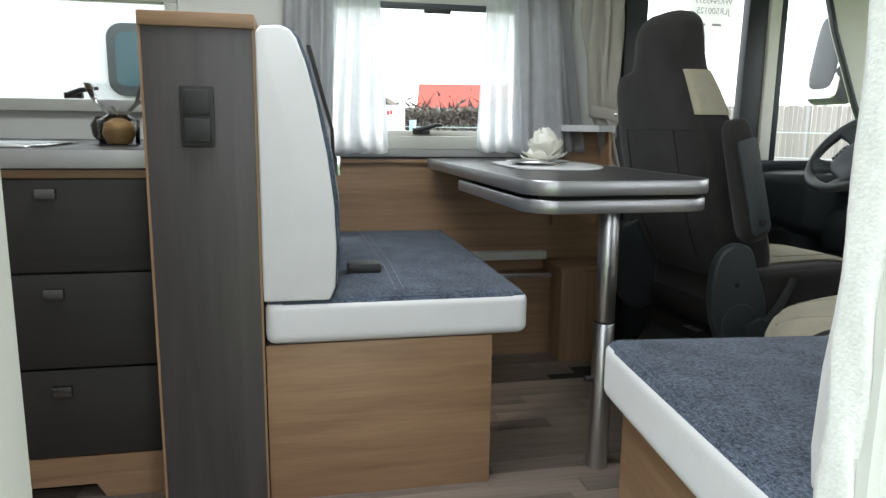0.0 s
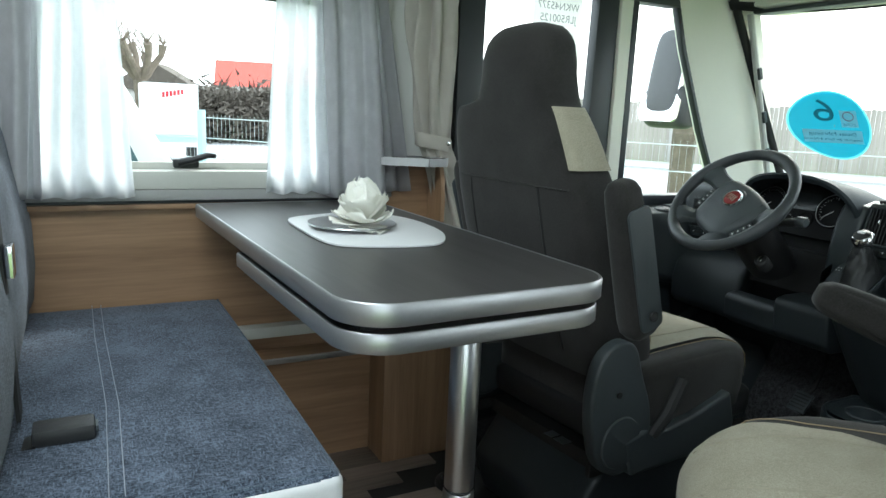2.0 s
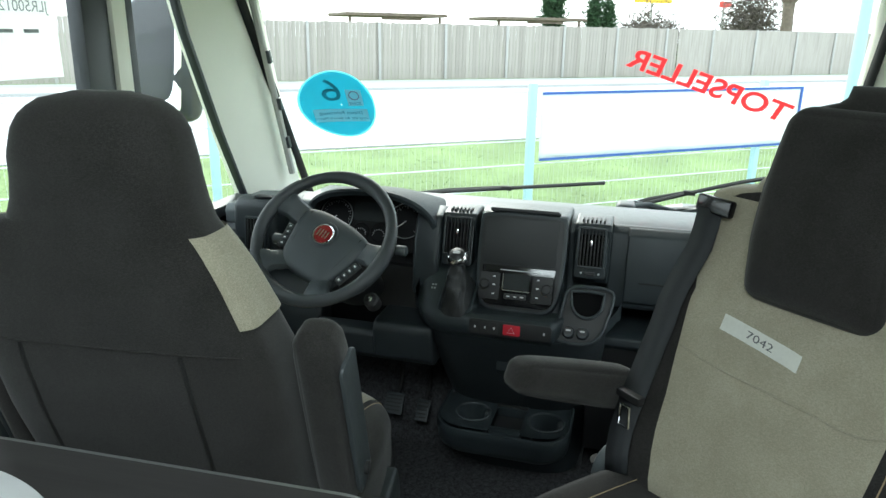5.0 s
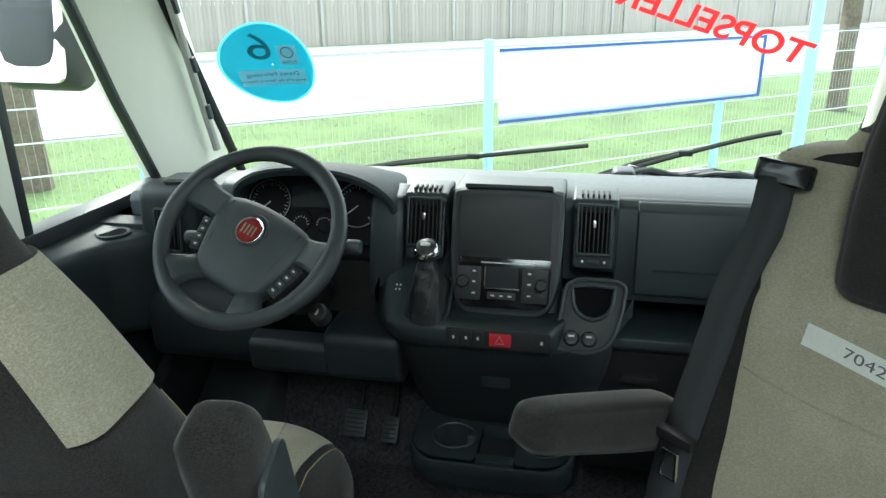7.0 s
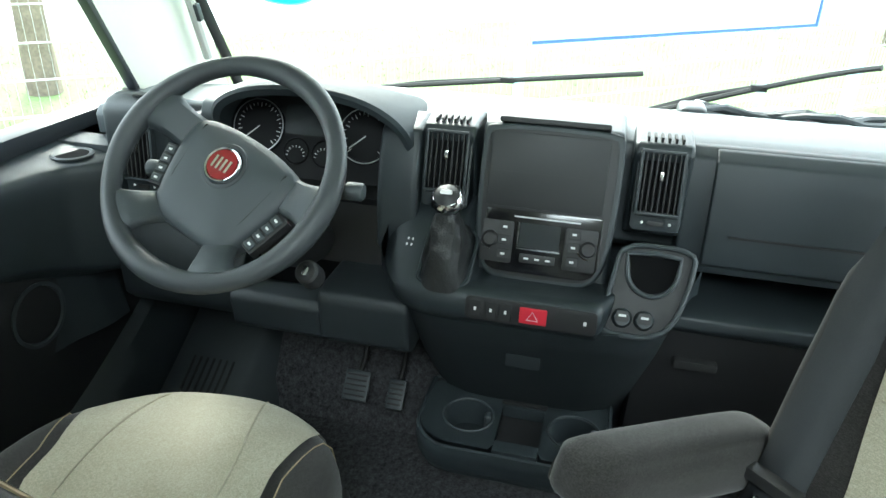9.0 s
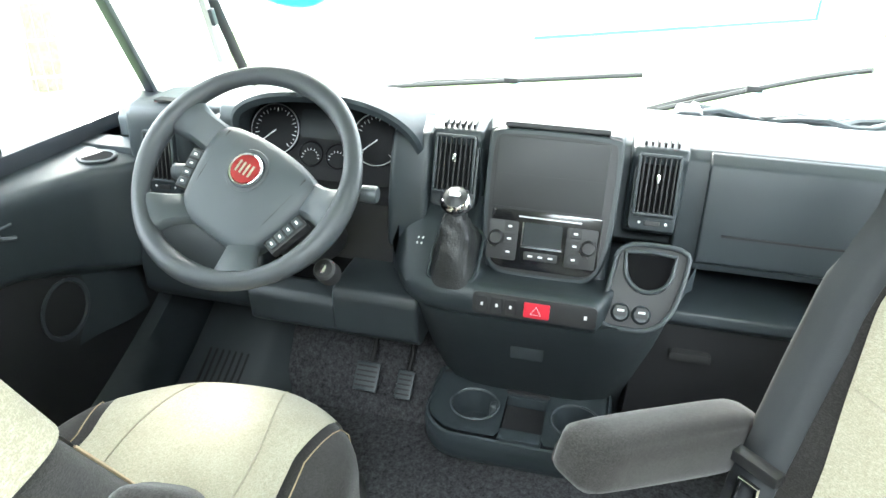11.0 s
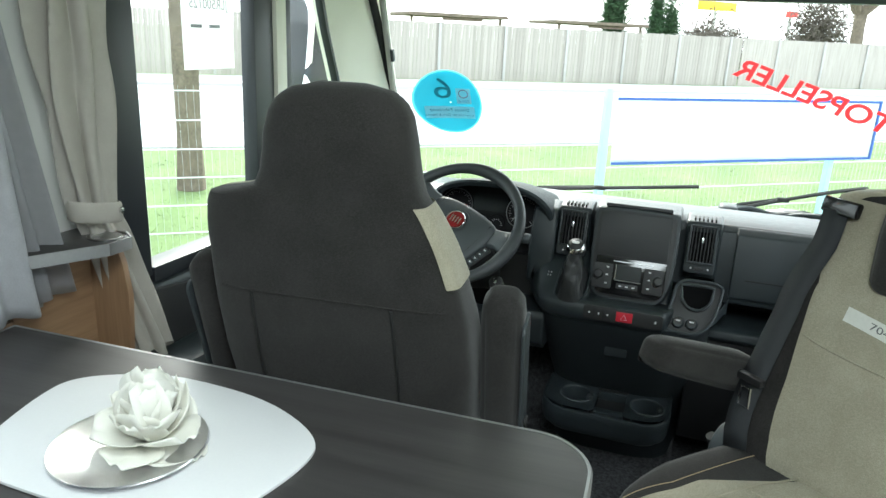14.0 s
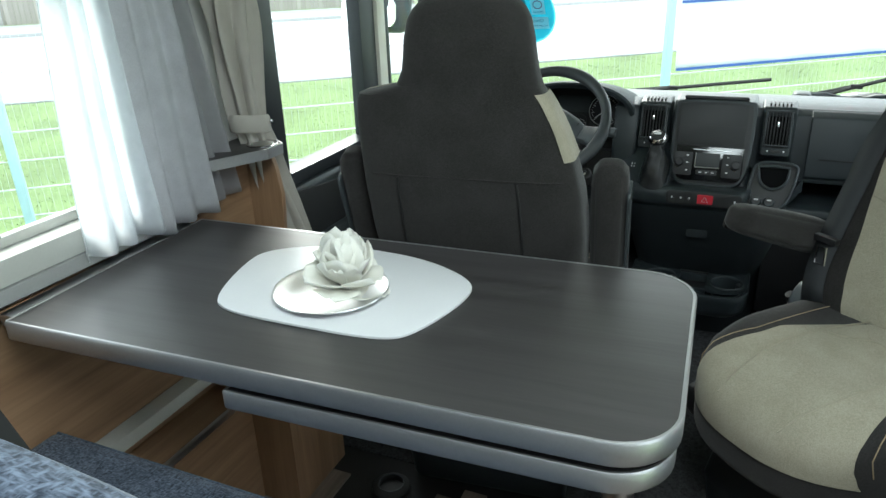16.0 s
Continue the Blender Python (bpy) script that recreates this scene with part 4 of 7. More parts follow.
# low box and rails along the wall in front of the bench
wb = thing("wall_step", "low oak box along the wall with pale metal edge strips", "step box", (0.78, 2.628, 0))
part("upper_rail", B(-0.32, 0.185, -0.045, -0.001, 0.366, 0.398, bev=0.003), FRAME, wb, "pale grey flat rail")
part("panel", B(-0.32, 0.185, -0.10, -0.086, 0.0, 0.305), OAK, wb)
part("shelf", B(-0.32, 0.185, -0.0995, -0.001, 0.305, 0.318), OAK, wb)
part("trim_rail", B(-0.32, 0.185, -0.112, -0.101, 0.308, 0.324, bev=0.003), ALU, wb, "bright metal trim strip")
cb = thing("corner_box", "small light oak floor box beside the driver's seat", "box", (1.05, 2.42, 0))
part("body", B(-0.085, 0.13, -0.005, 0.205, 0.0, 0.345, bev=0.002), OAK_Z, cb)
part("lid", B(-0.09, 0.135, -0.010, 0.205, 0.345, 0.362, bev=0.002), OAK, cb)

# wall shelf with cup recess
sh = thing("corner_shelf", "small oak wall shelf with grey top, silver edge and cup recess", "shelf", (1.09, 2.638, 0))
top = [(-0.10, 0.0), (-0.10, -0.075), (0.03, -0.14), (0.085, -0.14), (0.105, -0.11), (0.105, 0.0)]
part("shelf_top", PR(top, "z", 0.872, 0.888, bev=0.002), TABLETOP, sh)
b = bmesh.new()
edge = [(-0.10, -0.077), (0.03, -0.142), (0.085, -0.142), (0.107, -0.11)]
for (xa, ya), (xb_, yb_) in zip(edge[:-1], edge[1:]):
    d = Vector((xb_ - xa, yb_ - ya, 0))
    nn = Vector((d.y, -d.x, 0)).normalized() * 0.003
    vs = [Vector((xa, ya, 0)), Vector((xb_, yb_, 0)), Vector((xb_, yb_, 0)) + nn, Vector((xa, ya, 0)) + nn]
    prism(b, [(v.x, v.y) for v in vs], "z", 0.866, 0.890)
part("silver_edge", b, SILVER, sh)
part("back_panel", B(-0.10, 0.095, -0.030, -0.016, 0.50, 0.872), OAK, sh)
curve = [(0.0, 0.50), (-0.085, 0.50), (-0.105, 0.56), (-0.118, 0.66), (-0.125, 0.76), (-0.115, 0.83), (-0.10, 0.872), (0.0, 0.872)]
part("side_panel", PR(curve, "x", 0.085, 0.099, bev=0.002), OAK_Z, sh)
part("cup_ring", lathe(bmesh.new(), [(0.026, 0.0), (0.036, 0.0), (0.037, 0.003), (0.034, 0.004), (0.028, 0.002)], 24, pose(0.068, -0.10, 0.888)), CHROME, sh)
part("cup_floor", lathe(bmesh.new(), [(0.0, 0.0), (0.027, 0.0), (0.027, 0.002), (0, 0.002)], 20, pose(0.068, -0.10, 0.8885)), ALU, sh)

# table
tb = thing("dining_table", "dark wood-grain dining table with silver edge and folding leaf", "table", (0.742, 2.575, 0), 2.6)
def slab(y0, y1, x0, x1, z0, z1, r):
    return PR(rounded(x0, x1, y0, y1, (r, r, 0.004, 0.004), 10), "z", z0, z1)
TX0, TX1 = -0.262, 0.232
part("tabletop", slab(-1.045, 0.0, TX0 + 0.003, TX1 - 0.003, 0.7275, 0.7605, 0.082), TABLETOP, tb)
def edge_band(z0, z1, y0, y1, r, x0, x1):
    """Silver band round three sides of a slab."""
    bb = bmesh.new()
    loop = rounded(x0, x1, y0, y1, (r, r, 0.004, 0.004), 10)
    pts = [p for p in loop]
    k = len(pts)
    start = max(range(k), key=lambda i: (pts[i][1] > y1 - 0.001, -pts[i][0]))
    order = [pts[(start + i) % k] for i in range(k)]
    order = [p for p in order if p[1] <= y1 + 1e-6]
    rings_ = []
    cx, cy = (x0 + x1) / 2, (y0 + y1) / 2
    prof_ = [(0.0, z0), (0.0025, z0 + 0.003), (0.0025, z1 - 0.003), (0.0, z1), (-0.004, z1 - 0.0005), (-0.004, z0 + 0.0005)]
    m_ = len(order)
    for i in range(m_):
        a_, b_ = Vector(order[i - 1]), Vector(order[(i + 1) % m_])
        t_ = (b_ - a_)
        n_ = Vector((t_.y, -t_.x)).normalized() if t_.length > 1e-9 else Vector((0, 0))
        rings_.append([bb.verts.new((order[i][0] + n_.x * o, order[i][1] + n_.y * o, z)) for o, z in prof_])
    bridge(bb, rings_, True)
    return bb
part("edge_band", edge_band(0.7265, 0.7615, -1.048, 0.0, 0.085, TX0, TX1), SILVER, tb, "brushed silver edge band")
lf = part("leaf", slab(-1.040, -0.42, TX0 + 0.004, TX1 - 0.008, 0.685, 0.714, 0.08), TABLETOP, tb)
part("leaf_band", edge_band(0.684, 0.7155, -1.043, -0.42, 0.083, TX0 + 0.002, TX1 - 0.005), SILVER, lf, "brushed silver edge band")
part("spacer", B(TX0 + 0.03, TX1 - 0.03, -1.01, -0.45, 0.7142, 0.7273), RUBBER, tb)
LX, LY = -0.022, -0.965
def leg_bm(r0, z0, z1):
    return lathe(bmesh.new(), [(0.0, z0), (r0 - 0.002, z0), (r0, z0 + 0.003), (r0, z1 - 0.003), (r0 - 0.002, z1), (0, z1)], 24, pose(LX, LY, 0))
part("leg", leg_bm(0.027, 0.0, 0.393), ALU, tb)
part("leg_upper", leg_bm(0.0255, 0.398, 0.684), ALU, tb)
part("leg_joint", leg_bm(0.025, 0.3925, 0.3985), RUBBER, tb)
part("bracket", B(LX + 0.026, LX + 0.06, LY - 0.02, LY + 0.03, 0.655, 0.684, bev=0.004), BLACK, tb)
part("release_knob", lathe(bmesh.new(), [(0, 0), (0.008, 0), (0.009, 0.02), (0, 0.022)], 10, pose(LX - 0.046, LY, 0.245, 0, 90, 0)), BLACK, tb)
part("release_knob", lathe(bmesh.new(), [(0, 0), (0.008, 0), (0.009, 0.02), (0, 0.022)], 10, pose(LX + 0.025, LY, 0.245, 0, 90, 0)), BLACK, tb)
part("wall_bracket", B(TX0 + 0.02, TX1 - 0.02, 0.003, 0.04, 0.735, 0.757, bev=0.003), ALU, tb)
fs = thing("floor_socket", "round black table-leg socket in the floor", "socket", (1.105, 2.23, 0.0))
part("flange", lathe(bmesh.new(), [(0.0, 0), (0.052, 0), (0.050, 0.012), (0.034, 0.020), (0.031, 0.020), (0.031, 0.006), (0, 0.005)], 28), BLACK, fs)
part("ring", lathe(bmesh.new(), [(0.0315, 0.0195), (0.035, 0.0195), (0.034, 0.022), (0.032, 0.022)], 24), DASHLIGHT, fs)

# place setting: white mat, silver plate, silk flower
pm = thing("placemat", "white glossy curved placemat on the table", "placemat", (0.780, 2.100, 0.7615), 0.0)
outl = [(-0.150, 0.150), (-0.152, 0.0), (-0.146, -0.150), (-0.110, -0.190), (0.020, -0.222), (0.085, -0.210), (0.142, -0.100), (0.154, 0.020), (0.146, 0.120), (0.085, 0.226), (0.015, 0.226), (-0.105, 0.190)]
for _ in range(3):
    outl = [(p[0] * (1 - f_) + q[0] * f_, p[1] * (1 - f_) + q[1] * f_) for p, q in zip(outl, outl[1:] + outl[:1]) for f_ in (0.25, 0.75)]
part("mat", PR(outl, "z", 0.0, 0.005, bev=0.0015), PORCELAIN, pm)
pl = thing("plate", "polished silver charger plate on the placemat", "plate", (0.742, 2.102, 0.767))
part("dish", lathe(bmesh.new(), [(0.0, 0.0), (0.055, 0.0), (0.066, 0.004), (0.092, 0.007), (0.098, 0.010), (0.097, 0.012), (0.092, 0.010), (0.064, 0.007), (0.056, 0.003), (0.0, 0.003)], 48), mat("brushed_silver", (0.80, 0.80, 0.81), 0.28, metal=1.0, var=0.05, scale=40), pl)
fl = thing("silk_flower", "cream white silk peony lying on the silver plate", "flower", (0.756, 2.080, 0.771))
random.seed(21)
def petal(rx, rz_, tilt, hgt, w, l, cup, sx, sy):
    bb = bmesh.new()
    def f(u, v):
        a = (u - 0.5) * 2
        ww = w * math.sin(math.pi * min(0.98, 0.12 + 0.8 * v)) ** 0.7
        x = a * ww
        y = l * v
        z = cup * (a * a) * ww * 1.2 + 0.010 * v * v * (1 + 0.5 * a) + 0.0035 * math.sin(a * 6 + 2 + 9 * w) * v * v
        return Vector((x, y, z))
    sheet(bb, 9, 8, f)
    bmesh.ops.transform(bb, matrix=pose(sx, sy, hgt, 0, 0, rz_) @ pose(0, 0.004, 0, tilt, 0, 0), verts=bb.verts)
    return bb
k = 0
for ringi, (cnt, tilt, hgt, w, l, cup) in enumerate(((4, 4, 0.006, 0.046, 0.088, 0.10), (5, 24, 0.010, 0.046, 0.078, 0.30), (5, 46, 0.014, 0.042, 0.074, 0.55), (4, 66, 0.018, 0.036, 0.080, 0.80), (3, 82, 0.022, 0.028, 0.082, 1.0))):
    for i in range(cnt):
        part("petal", petal(0, 360 / cnt * i + 37 * ringi + random.uniform(-14, 14), tilt + random.uniform(-17, 15), hgt, w * random.uniform(.8, 1.2), l * random.uniform(.78, 1.22), cup, random.uniform(-.006, .006), random.uniform(-.006, .006)), PETAL, fl, solid=0.0008)

fl.scale = (0.86, 0.86, 0.90)
# side bench by the entrance
sb = thing("side_bench_box", "light oak box of the side bench by the entrance", "bench", (0.755, 0.85, 0), -5.7)
part("side_panel", B(-0.195, -0.18, -0.33, 0.27, 0.0, 0.378, bev=0.0015), OAK_Y, sb)
part("front_panel", B(-0.18, 0.30, 0.255, 0.27, 0.0, 0.378, bev=0.0015), OAK, sb)
part("lid", B(-0.18, 0.30, -0.33, 0.255, 0.364, 0.378), OAK, sb)
sc = thing("side_cushion", "blue-grey melange side bench cushion with light suede border", "cushion", (0.755, 0.85, 0.380), -5.7)
b = pad(bmesh.new(), -0.225, 0.30, -0.33, 0.315, 0.0, 0.112, 0.022, (0.004, 0.003, 0.008), 19)
two_tone("cover", sc, b, [BLUE, SUEDE], lambda c, n: 1 if (c.x < -0.205 and n.z < 0.65) else 0)
b = bmesh.new()
tube(b, [(-0.212, -0.32, 0.108), (-0.213, 0.0, 0.109), (-0.212, 0.295, 0.108), (-0.2, 0.304, 0.108), (0.29, 0.304, 0.108)], 0.0035, 6)
part("piping", b, PIPE, sc)
sbk = thing("side_back_cushion", "pale suede-edged backrest of the side bench", "backrest", (0.768, 0.53, 0.493), -5.7)
prof2 = [(-0.02, 0.0), (0.070, 0.0), (0.078, 0.05), (0.074, 0.14), (0.060, 0.24), (0.042, 0.33), (0.018, 0.37), (-0.02, 0.38)]
part("side", PR(prof2, "x", -0.225, -0.19, bev=0.007, seg=3), SUEDE, sbk, "light grey suede end panel")
part("cover", PR(prof2, "x", -0.188, 0.29, bev=0.01, seg=3), BLUE, sbk)


def curtain(name, label, x0, x1, x0b, x1b, z0, z1, y, folds, amp, m, group, seed, hem=0.003):
    """A hanging curtain with uneven folds, from a rail at z1 to a hem at z0."""
    rnd = random.Random(seed)
    ph = [rnd.uniform(0, 6.28) for _ in range(4)]
    def f(u, v):
        xa = x0 + (x1 - x0) * u
        xb_ = x0b + (x1b - x0b) * u
        w = 1 - v
        x = xa * v + xb_ * w
        uu = u + 0.02 * math.sin(v * 5 + ph[0])
        yy = amp * (math.sin(uu * folds * 6.283 + ph[1]) + 0.6 * math.sin(uu * folds * 0.57 * 6.283 + ph[2]) + 0.22 * math.sin(uu * folds * 2.3 * 6.283 + ph[3]) * v) * (0.6 + 0.4 * w)
        z = z0 + (z1 - z0) * v + hem * math.sin(uu * folds * 6.283 + ph[3]) * w
        return Vector((x, y + yy, z))
    ob = part(name, sheet(bmesh.new(), 110, 26, f), m, None, solid=0.0012)
    return tagged(ob, label, "curtain", group)


curtain("voile_curtain", "sheer white voile curtain at the dinette window", 0.15, 0.30, 0.10, 0.335, 0.778, 1.42, 2.578, 4, 0.012, VOILE, "dinette curtains", 1)
curtain("voile_curtain", "sheer white voile curtain at the dinette window", 0.70, 0.81, 0.665, 0.845, 0.785, 1.42, 2.575, 3, 0.013, VOILE, "dinette curtains", 2)
curtain("grey_curtain", "grey patterned cloth curtain hanging beside the window", -0.02, 0.15, -0.05, 0.13, 0.778, 1.45, 2.57, 3, 0.016, GREYCURT, "dinette curtains", 3)
curtain("grey_curtain", "grey patterned cloth curtain hanging beside the window", 0.80, 0.96, 0.82, 1.03, 0.775, 1.45, 2.572, 3, 0.014, GREYCURT, "dinette curtains", 4)
curtain("grey_sheer_curtain", "pale grey sheer curtain edge beside the window", 0.93, 0.99, 1.00, 1.10, 0.785, 1.45, 2.585, 2, 0.012, GREYVOILE, "dinette curtains", 6)
cr_ = thing("curtain_rail", "slim white curtain rail over the dinette window", "rail", (0.5, 2.575, 1.45))
part("rail", B(-0.56, 0.62, -0.008, 0.008, -0.006, 0.012, bev=0.002), WHITE, cr_)
part("bracket", B(-0.02, 0.02, 0.006, 0.064, -0.004, 0.010, bev=0.002), WHITE, cr_)

# gathered beige cab curtain with tie-back
gc = thing("cab_curtain", "gathered beige blackout curtain held by a buttoned tie-back", "curtain", (1.160, 2.588, 0))
def gather(u, v):
    z = 0.60 + 1.16 * v
    zt = 0.935
    if z > zt:
        k = min(1, (z - zt) / 0.45)
        w = 0.044 + 0.018 * (math.sin(k * math.pi / 2) ** 0.8)
        cx = 0.012 - 0.020 * k
    else:
        k = (zt - z) / 0.33
        w = 0.042 + 0.004 * k ** 0.8
        cx = 0.008 + 0.095 * k ** 0.6
    a = 2 * math.pi * u
    deep = 0.20 + 0.16 * min(1.0, max(0.0, abs(z - zt) / 0.22))
    rr = 1 + deep * math.sin(a * 7 + 1.6 * math.sin(v * 5)) + 0.10 * math.sin(a * 11 + v * 12) + 0.06 * math.sin(a * 3 + v * 21)
    return Vector((cx + w * rr * math.cos(a), 0.55 * w * rr * math.sin(a) - 0.012 - 0.03 * max(0.0, 0.80 - z) / 0.2, z + 0.008 * math.sin(a * 5) * (v < 0.02)))
part("cloth", sheet(bmesh.new(), 120, 44, gather), BEIGECURT, gc)
b = bmesh.new()
rings = []
for z in (0.912, 0.917, 0.949, 0.954):
    o = 0.0 if z in (0.912, 0.954) else 0.004
    rings.append([b.verts.new((0.012 + (0.056 + o) * math.cos(2 * math.pi * i / 24), -0.012 + (0.034 + o) * math.sin(2 * math.pi * i / 24), z - 0.01 * math.cos(2 * math.pi * i / 24))) for i in range(24)])
bridge(b, rings, caps=False)
part("tie_back", b, BEIGECURT, gc, "buttoned cloth tie-back")
part("press_stud", lathe(bmesh.new(), [(0, 0), (0.007, 0), (0.006, 0.004), (0, 0.005)], 12, pose(0.044, -0.047, 0.932, 90, 0, 0)), CHROME, gc)
# ---- cab ----
def frame_at(o, tilt):
    """Right, up and out of a panel that leans away from the driver by tilt degrees."""
    s, c = math.sin(radians(tilt)), math.cos(radians(tilt))
    return Matrix(((0, s, -c, o[0]), (-1, 0, 0, o[1]), (0, c, s, o[2]), (0, 0, 0, 1)))


def text_mesh(body, size, extrude=0.0, align='CENTER', bold=0.0):
    """Flat lettering as a mesh in its own plane."""
    cu_ = bpy.data.curves.new("lettering", 'FONT')
    cu_.body, cu_.size, cu_.extrude, cu_.align_x, cu_.align_y, cu_.offset = body, size, extrude, align, 'CENTER', bold
    ob_ = new("lettering_source", cu_)
    dg = bpy.context.evaluated_depsgraph_get()
    me_ = bpy.data.meshes.new_from_object(ob_.evaluated_get(dg))
    bb = bmesh.new()
    bb.from_mesh(me_)
    bpy.data.objects.remove(ob_)
    bpy.data.meshes.remove(me_)
    return bb


da = thing("dashboard", "black grained plastic dashboard with soft glove box lid", "dashboard", (0, 0, 0))
# both top pads take the paler plastic that paints in windscreen light
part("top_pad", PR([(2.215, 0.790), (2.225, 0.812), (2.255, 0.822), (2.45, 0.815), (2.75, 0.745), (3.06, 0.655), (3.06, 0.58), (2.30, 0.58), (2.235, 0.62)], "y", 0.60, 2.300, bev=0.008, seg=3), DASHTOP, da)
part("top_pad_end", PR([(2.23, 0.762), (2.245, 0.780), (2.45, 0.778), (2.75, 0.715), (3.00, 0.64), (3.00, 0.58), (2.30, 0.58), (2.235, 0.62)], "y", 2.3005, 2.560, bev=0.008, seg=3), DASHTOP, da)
part("dash_face", PR([(2.176, 0.600), (2.178, 0.640), (2.192, 0.755), (2.206, 0.800), (2.228, 0.816), (2.26, 0.818), (2.26, 0.600)], "y", 0.62, 1.366, bev=0.006, seg=3), DASH, da)
lid_ = part("glove_lid", PR([(2.164, 0.622), (2.166, 0.642), (2.184, 0.755), (2.198, 0.797), (2.220, 0.813), (2.25, 0.815), (2.25, 0.612), (2.18, 0.612)], "y", 0.70, 1.322, bev=0.005, seg=3), DASH, da)
part("lid_crease", PR([(2.1665, 0.675), (2.1695, 0.675), (2.1700, 0.678), (2.1670, 0.678)], "y", 0.74, 1.285), RUBBER, lid_)
# back and roof of the shelf coloured near-black for the shade inside
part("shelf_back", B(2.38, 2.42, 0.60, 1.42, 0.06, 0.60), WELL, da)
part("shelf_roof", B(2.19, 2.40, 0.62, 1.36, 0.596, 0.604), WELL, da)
part("open_shelf", PR([(2.145, 0.500), (2.150, 0.520), (2.17, 0.528), (2.40, 0.520), (2.40, 0.49), (2.16, 0.485)], "y", 0.60, 1.40, bev=0.004), DASH, da)
part("lower_panel", PR([(2.165, 0.485), (2.19, 0.30), (2.26, 0.10), (2.40, 0.10), (2.40, 0.485)], "y", 0.60, 1.40, bev=0.008), BLACK, da)
part("panel_pull", PR(rounded(1.255, 1.335, 0.405, 0.425, 0.008), "x", 2.155, 2.19, bev=0.004), RUBBER, da)
part("column_fascia", PR([(2.10, 0.60), (2.105, 0.70), (2.122, 0.775), (2.145, 0.822), (2.23, 0.834), (2.30, 0.60)], "y", 1.818, 1.895, bev=0.014, seg=3), DASH, da)
part("fascia_back", B(2.20, 2.30, 1.90, 2.37, 0.50, 0.72), BLACK, da)
part("knee_panel", PR([(2.075, 0.535), (2.042, 0.528), (2.034, 0.512), (2.046, 0.425), (2.075, 0.400), (2.24, 0.400), (2.24, 0.535)], "y", 1.815, 1.990, bev=0.010, seg=3), CONSOLE, da)
part("knee_panel", PR([(2.105, 0.500), (2.058, 0.494), (2.048, 0.480), (2.055, 0.420), (2.085, 0.395), (2.26, 0.395), (2.26, 0.455), (2.105, 0.455)], "y", 1.9905, 2.180, bev=0.008, seg=3), CONSOLE, da)
part("knee_panel", PR([(2.19, 0.600), (2.155, 0.575), (2.125, 0.54), (2.110, 0.48), (2.112, 0.41), (2.135, 0.385), (2.28, 0.385), (2.28, 0.600)], "y", 2.1805, 2.475, bev=0.016, seg=3), CONSOLE, da)
# back of the tray coloured near-black for the shade within
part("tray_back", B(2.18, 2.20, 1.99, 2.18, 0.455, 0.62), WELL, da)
part("under_column", B(2.16, 2.19, 1.818, 2.18, 0.53, 0.66), BLACK, da)
part("end_cheek", PR([(2.205, 0.824), (2.175, 0.820), (2.152, 0.803), (2.148, 0.72), (2.162, 0.62), (2.19, 0.59), (2.34, 0.60), (2.34, 0.782), (2.27, 0.800)], "y", 2.335, 2.480, bev=0.016, seg=3), DASH, da)
part("cheek_grille", B(2.178, 2.204, 2.36, 2.42, 0.8215, 0.8265, bev=0.001), RUBBER, da)
part("firewall", B(2.47, 2.52, 0.56, 2.60, 0.0, 0.62), DASH, da)
part("toe_board", PR([(2.30, 0.0), (2.48, 0.30), (2.48, 0.0)], "y", 1.40, 2.26), CARPET, da)
# binnacle hood: a broad low arch that sinks into the dash top
b = bmesh.new()
rings = []
HY, HZ = 2.024, 0.772
for x, wd, hg in ((2.080, 0.186, 0.116), (2.086, 0.193, 0.122), (2.12, 0.194, 0.121), (2.25, 0.192, 0.098), (2.42, 0.17, 0.045)):
    ring = []
    for i in range(33):
        a = math.pi * i / 32
        ring.append((x + 0.055 * (1 - math.sin(a)) ** 2, HY + wd * math.copysign(abs(math.cos(a)) ** 0.85, math.cos(a)), HZ + hg * math.sin(a) ** 0.72))
    for i in range(32, -1, -1):
        a = math.pi * i / 32
        ring.append((x + 0.055 * (1 - math.sin(a)) ** 2 + 0.006, HY + (wd - 0.010) * math.copysign(abs(math.cos(a)) ** 0.85, math.cos(a)), HZ + (hg - 0.012) * math.sin(a) ** 0.72))
    rings.append([b.verts.new(p) for p in ring])
bridge(b, rings)
part("binnacle_hood", b, mat("hood_plastic", (0.030, 0.038, 0.043), 0.6, var=0.1, bump=0.25, bscale=900, spec=0.25), da)
HY = 2.040
MI = frame_at((2.172, HY, 0.786), 24)
part("gauge_panel", put(PR(rounded(-0.190, 0.190, -0.085, 0.080, 0.07, 8), "z", -0.02, 0.0), MI), DIALFACE, da)
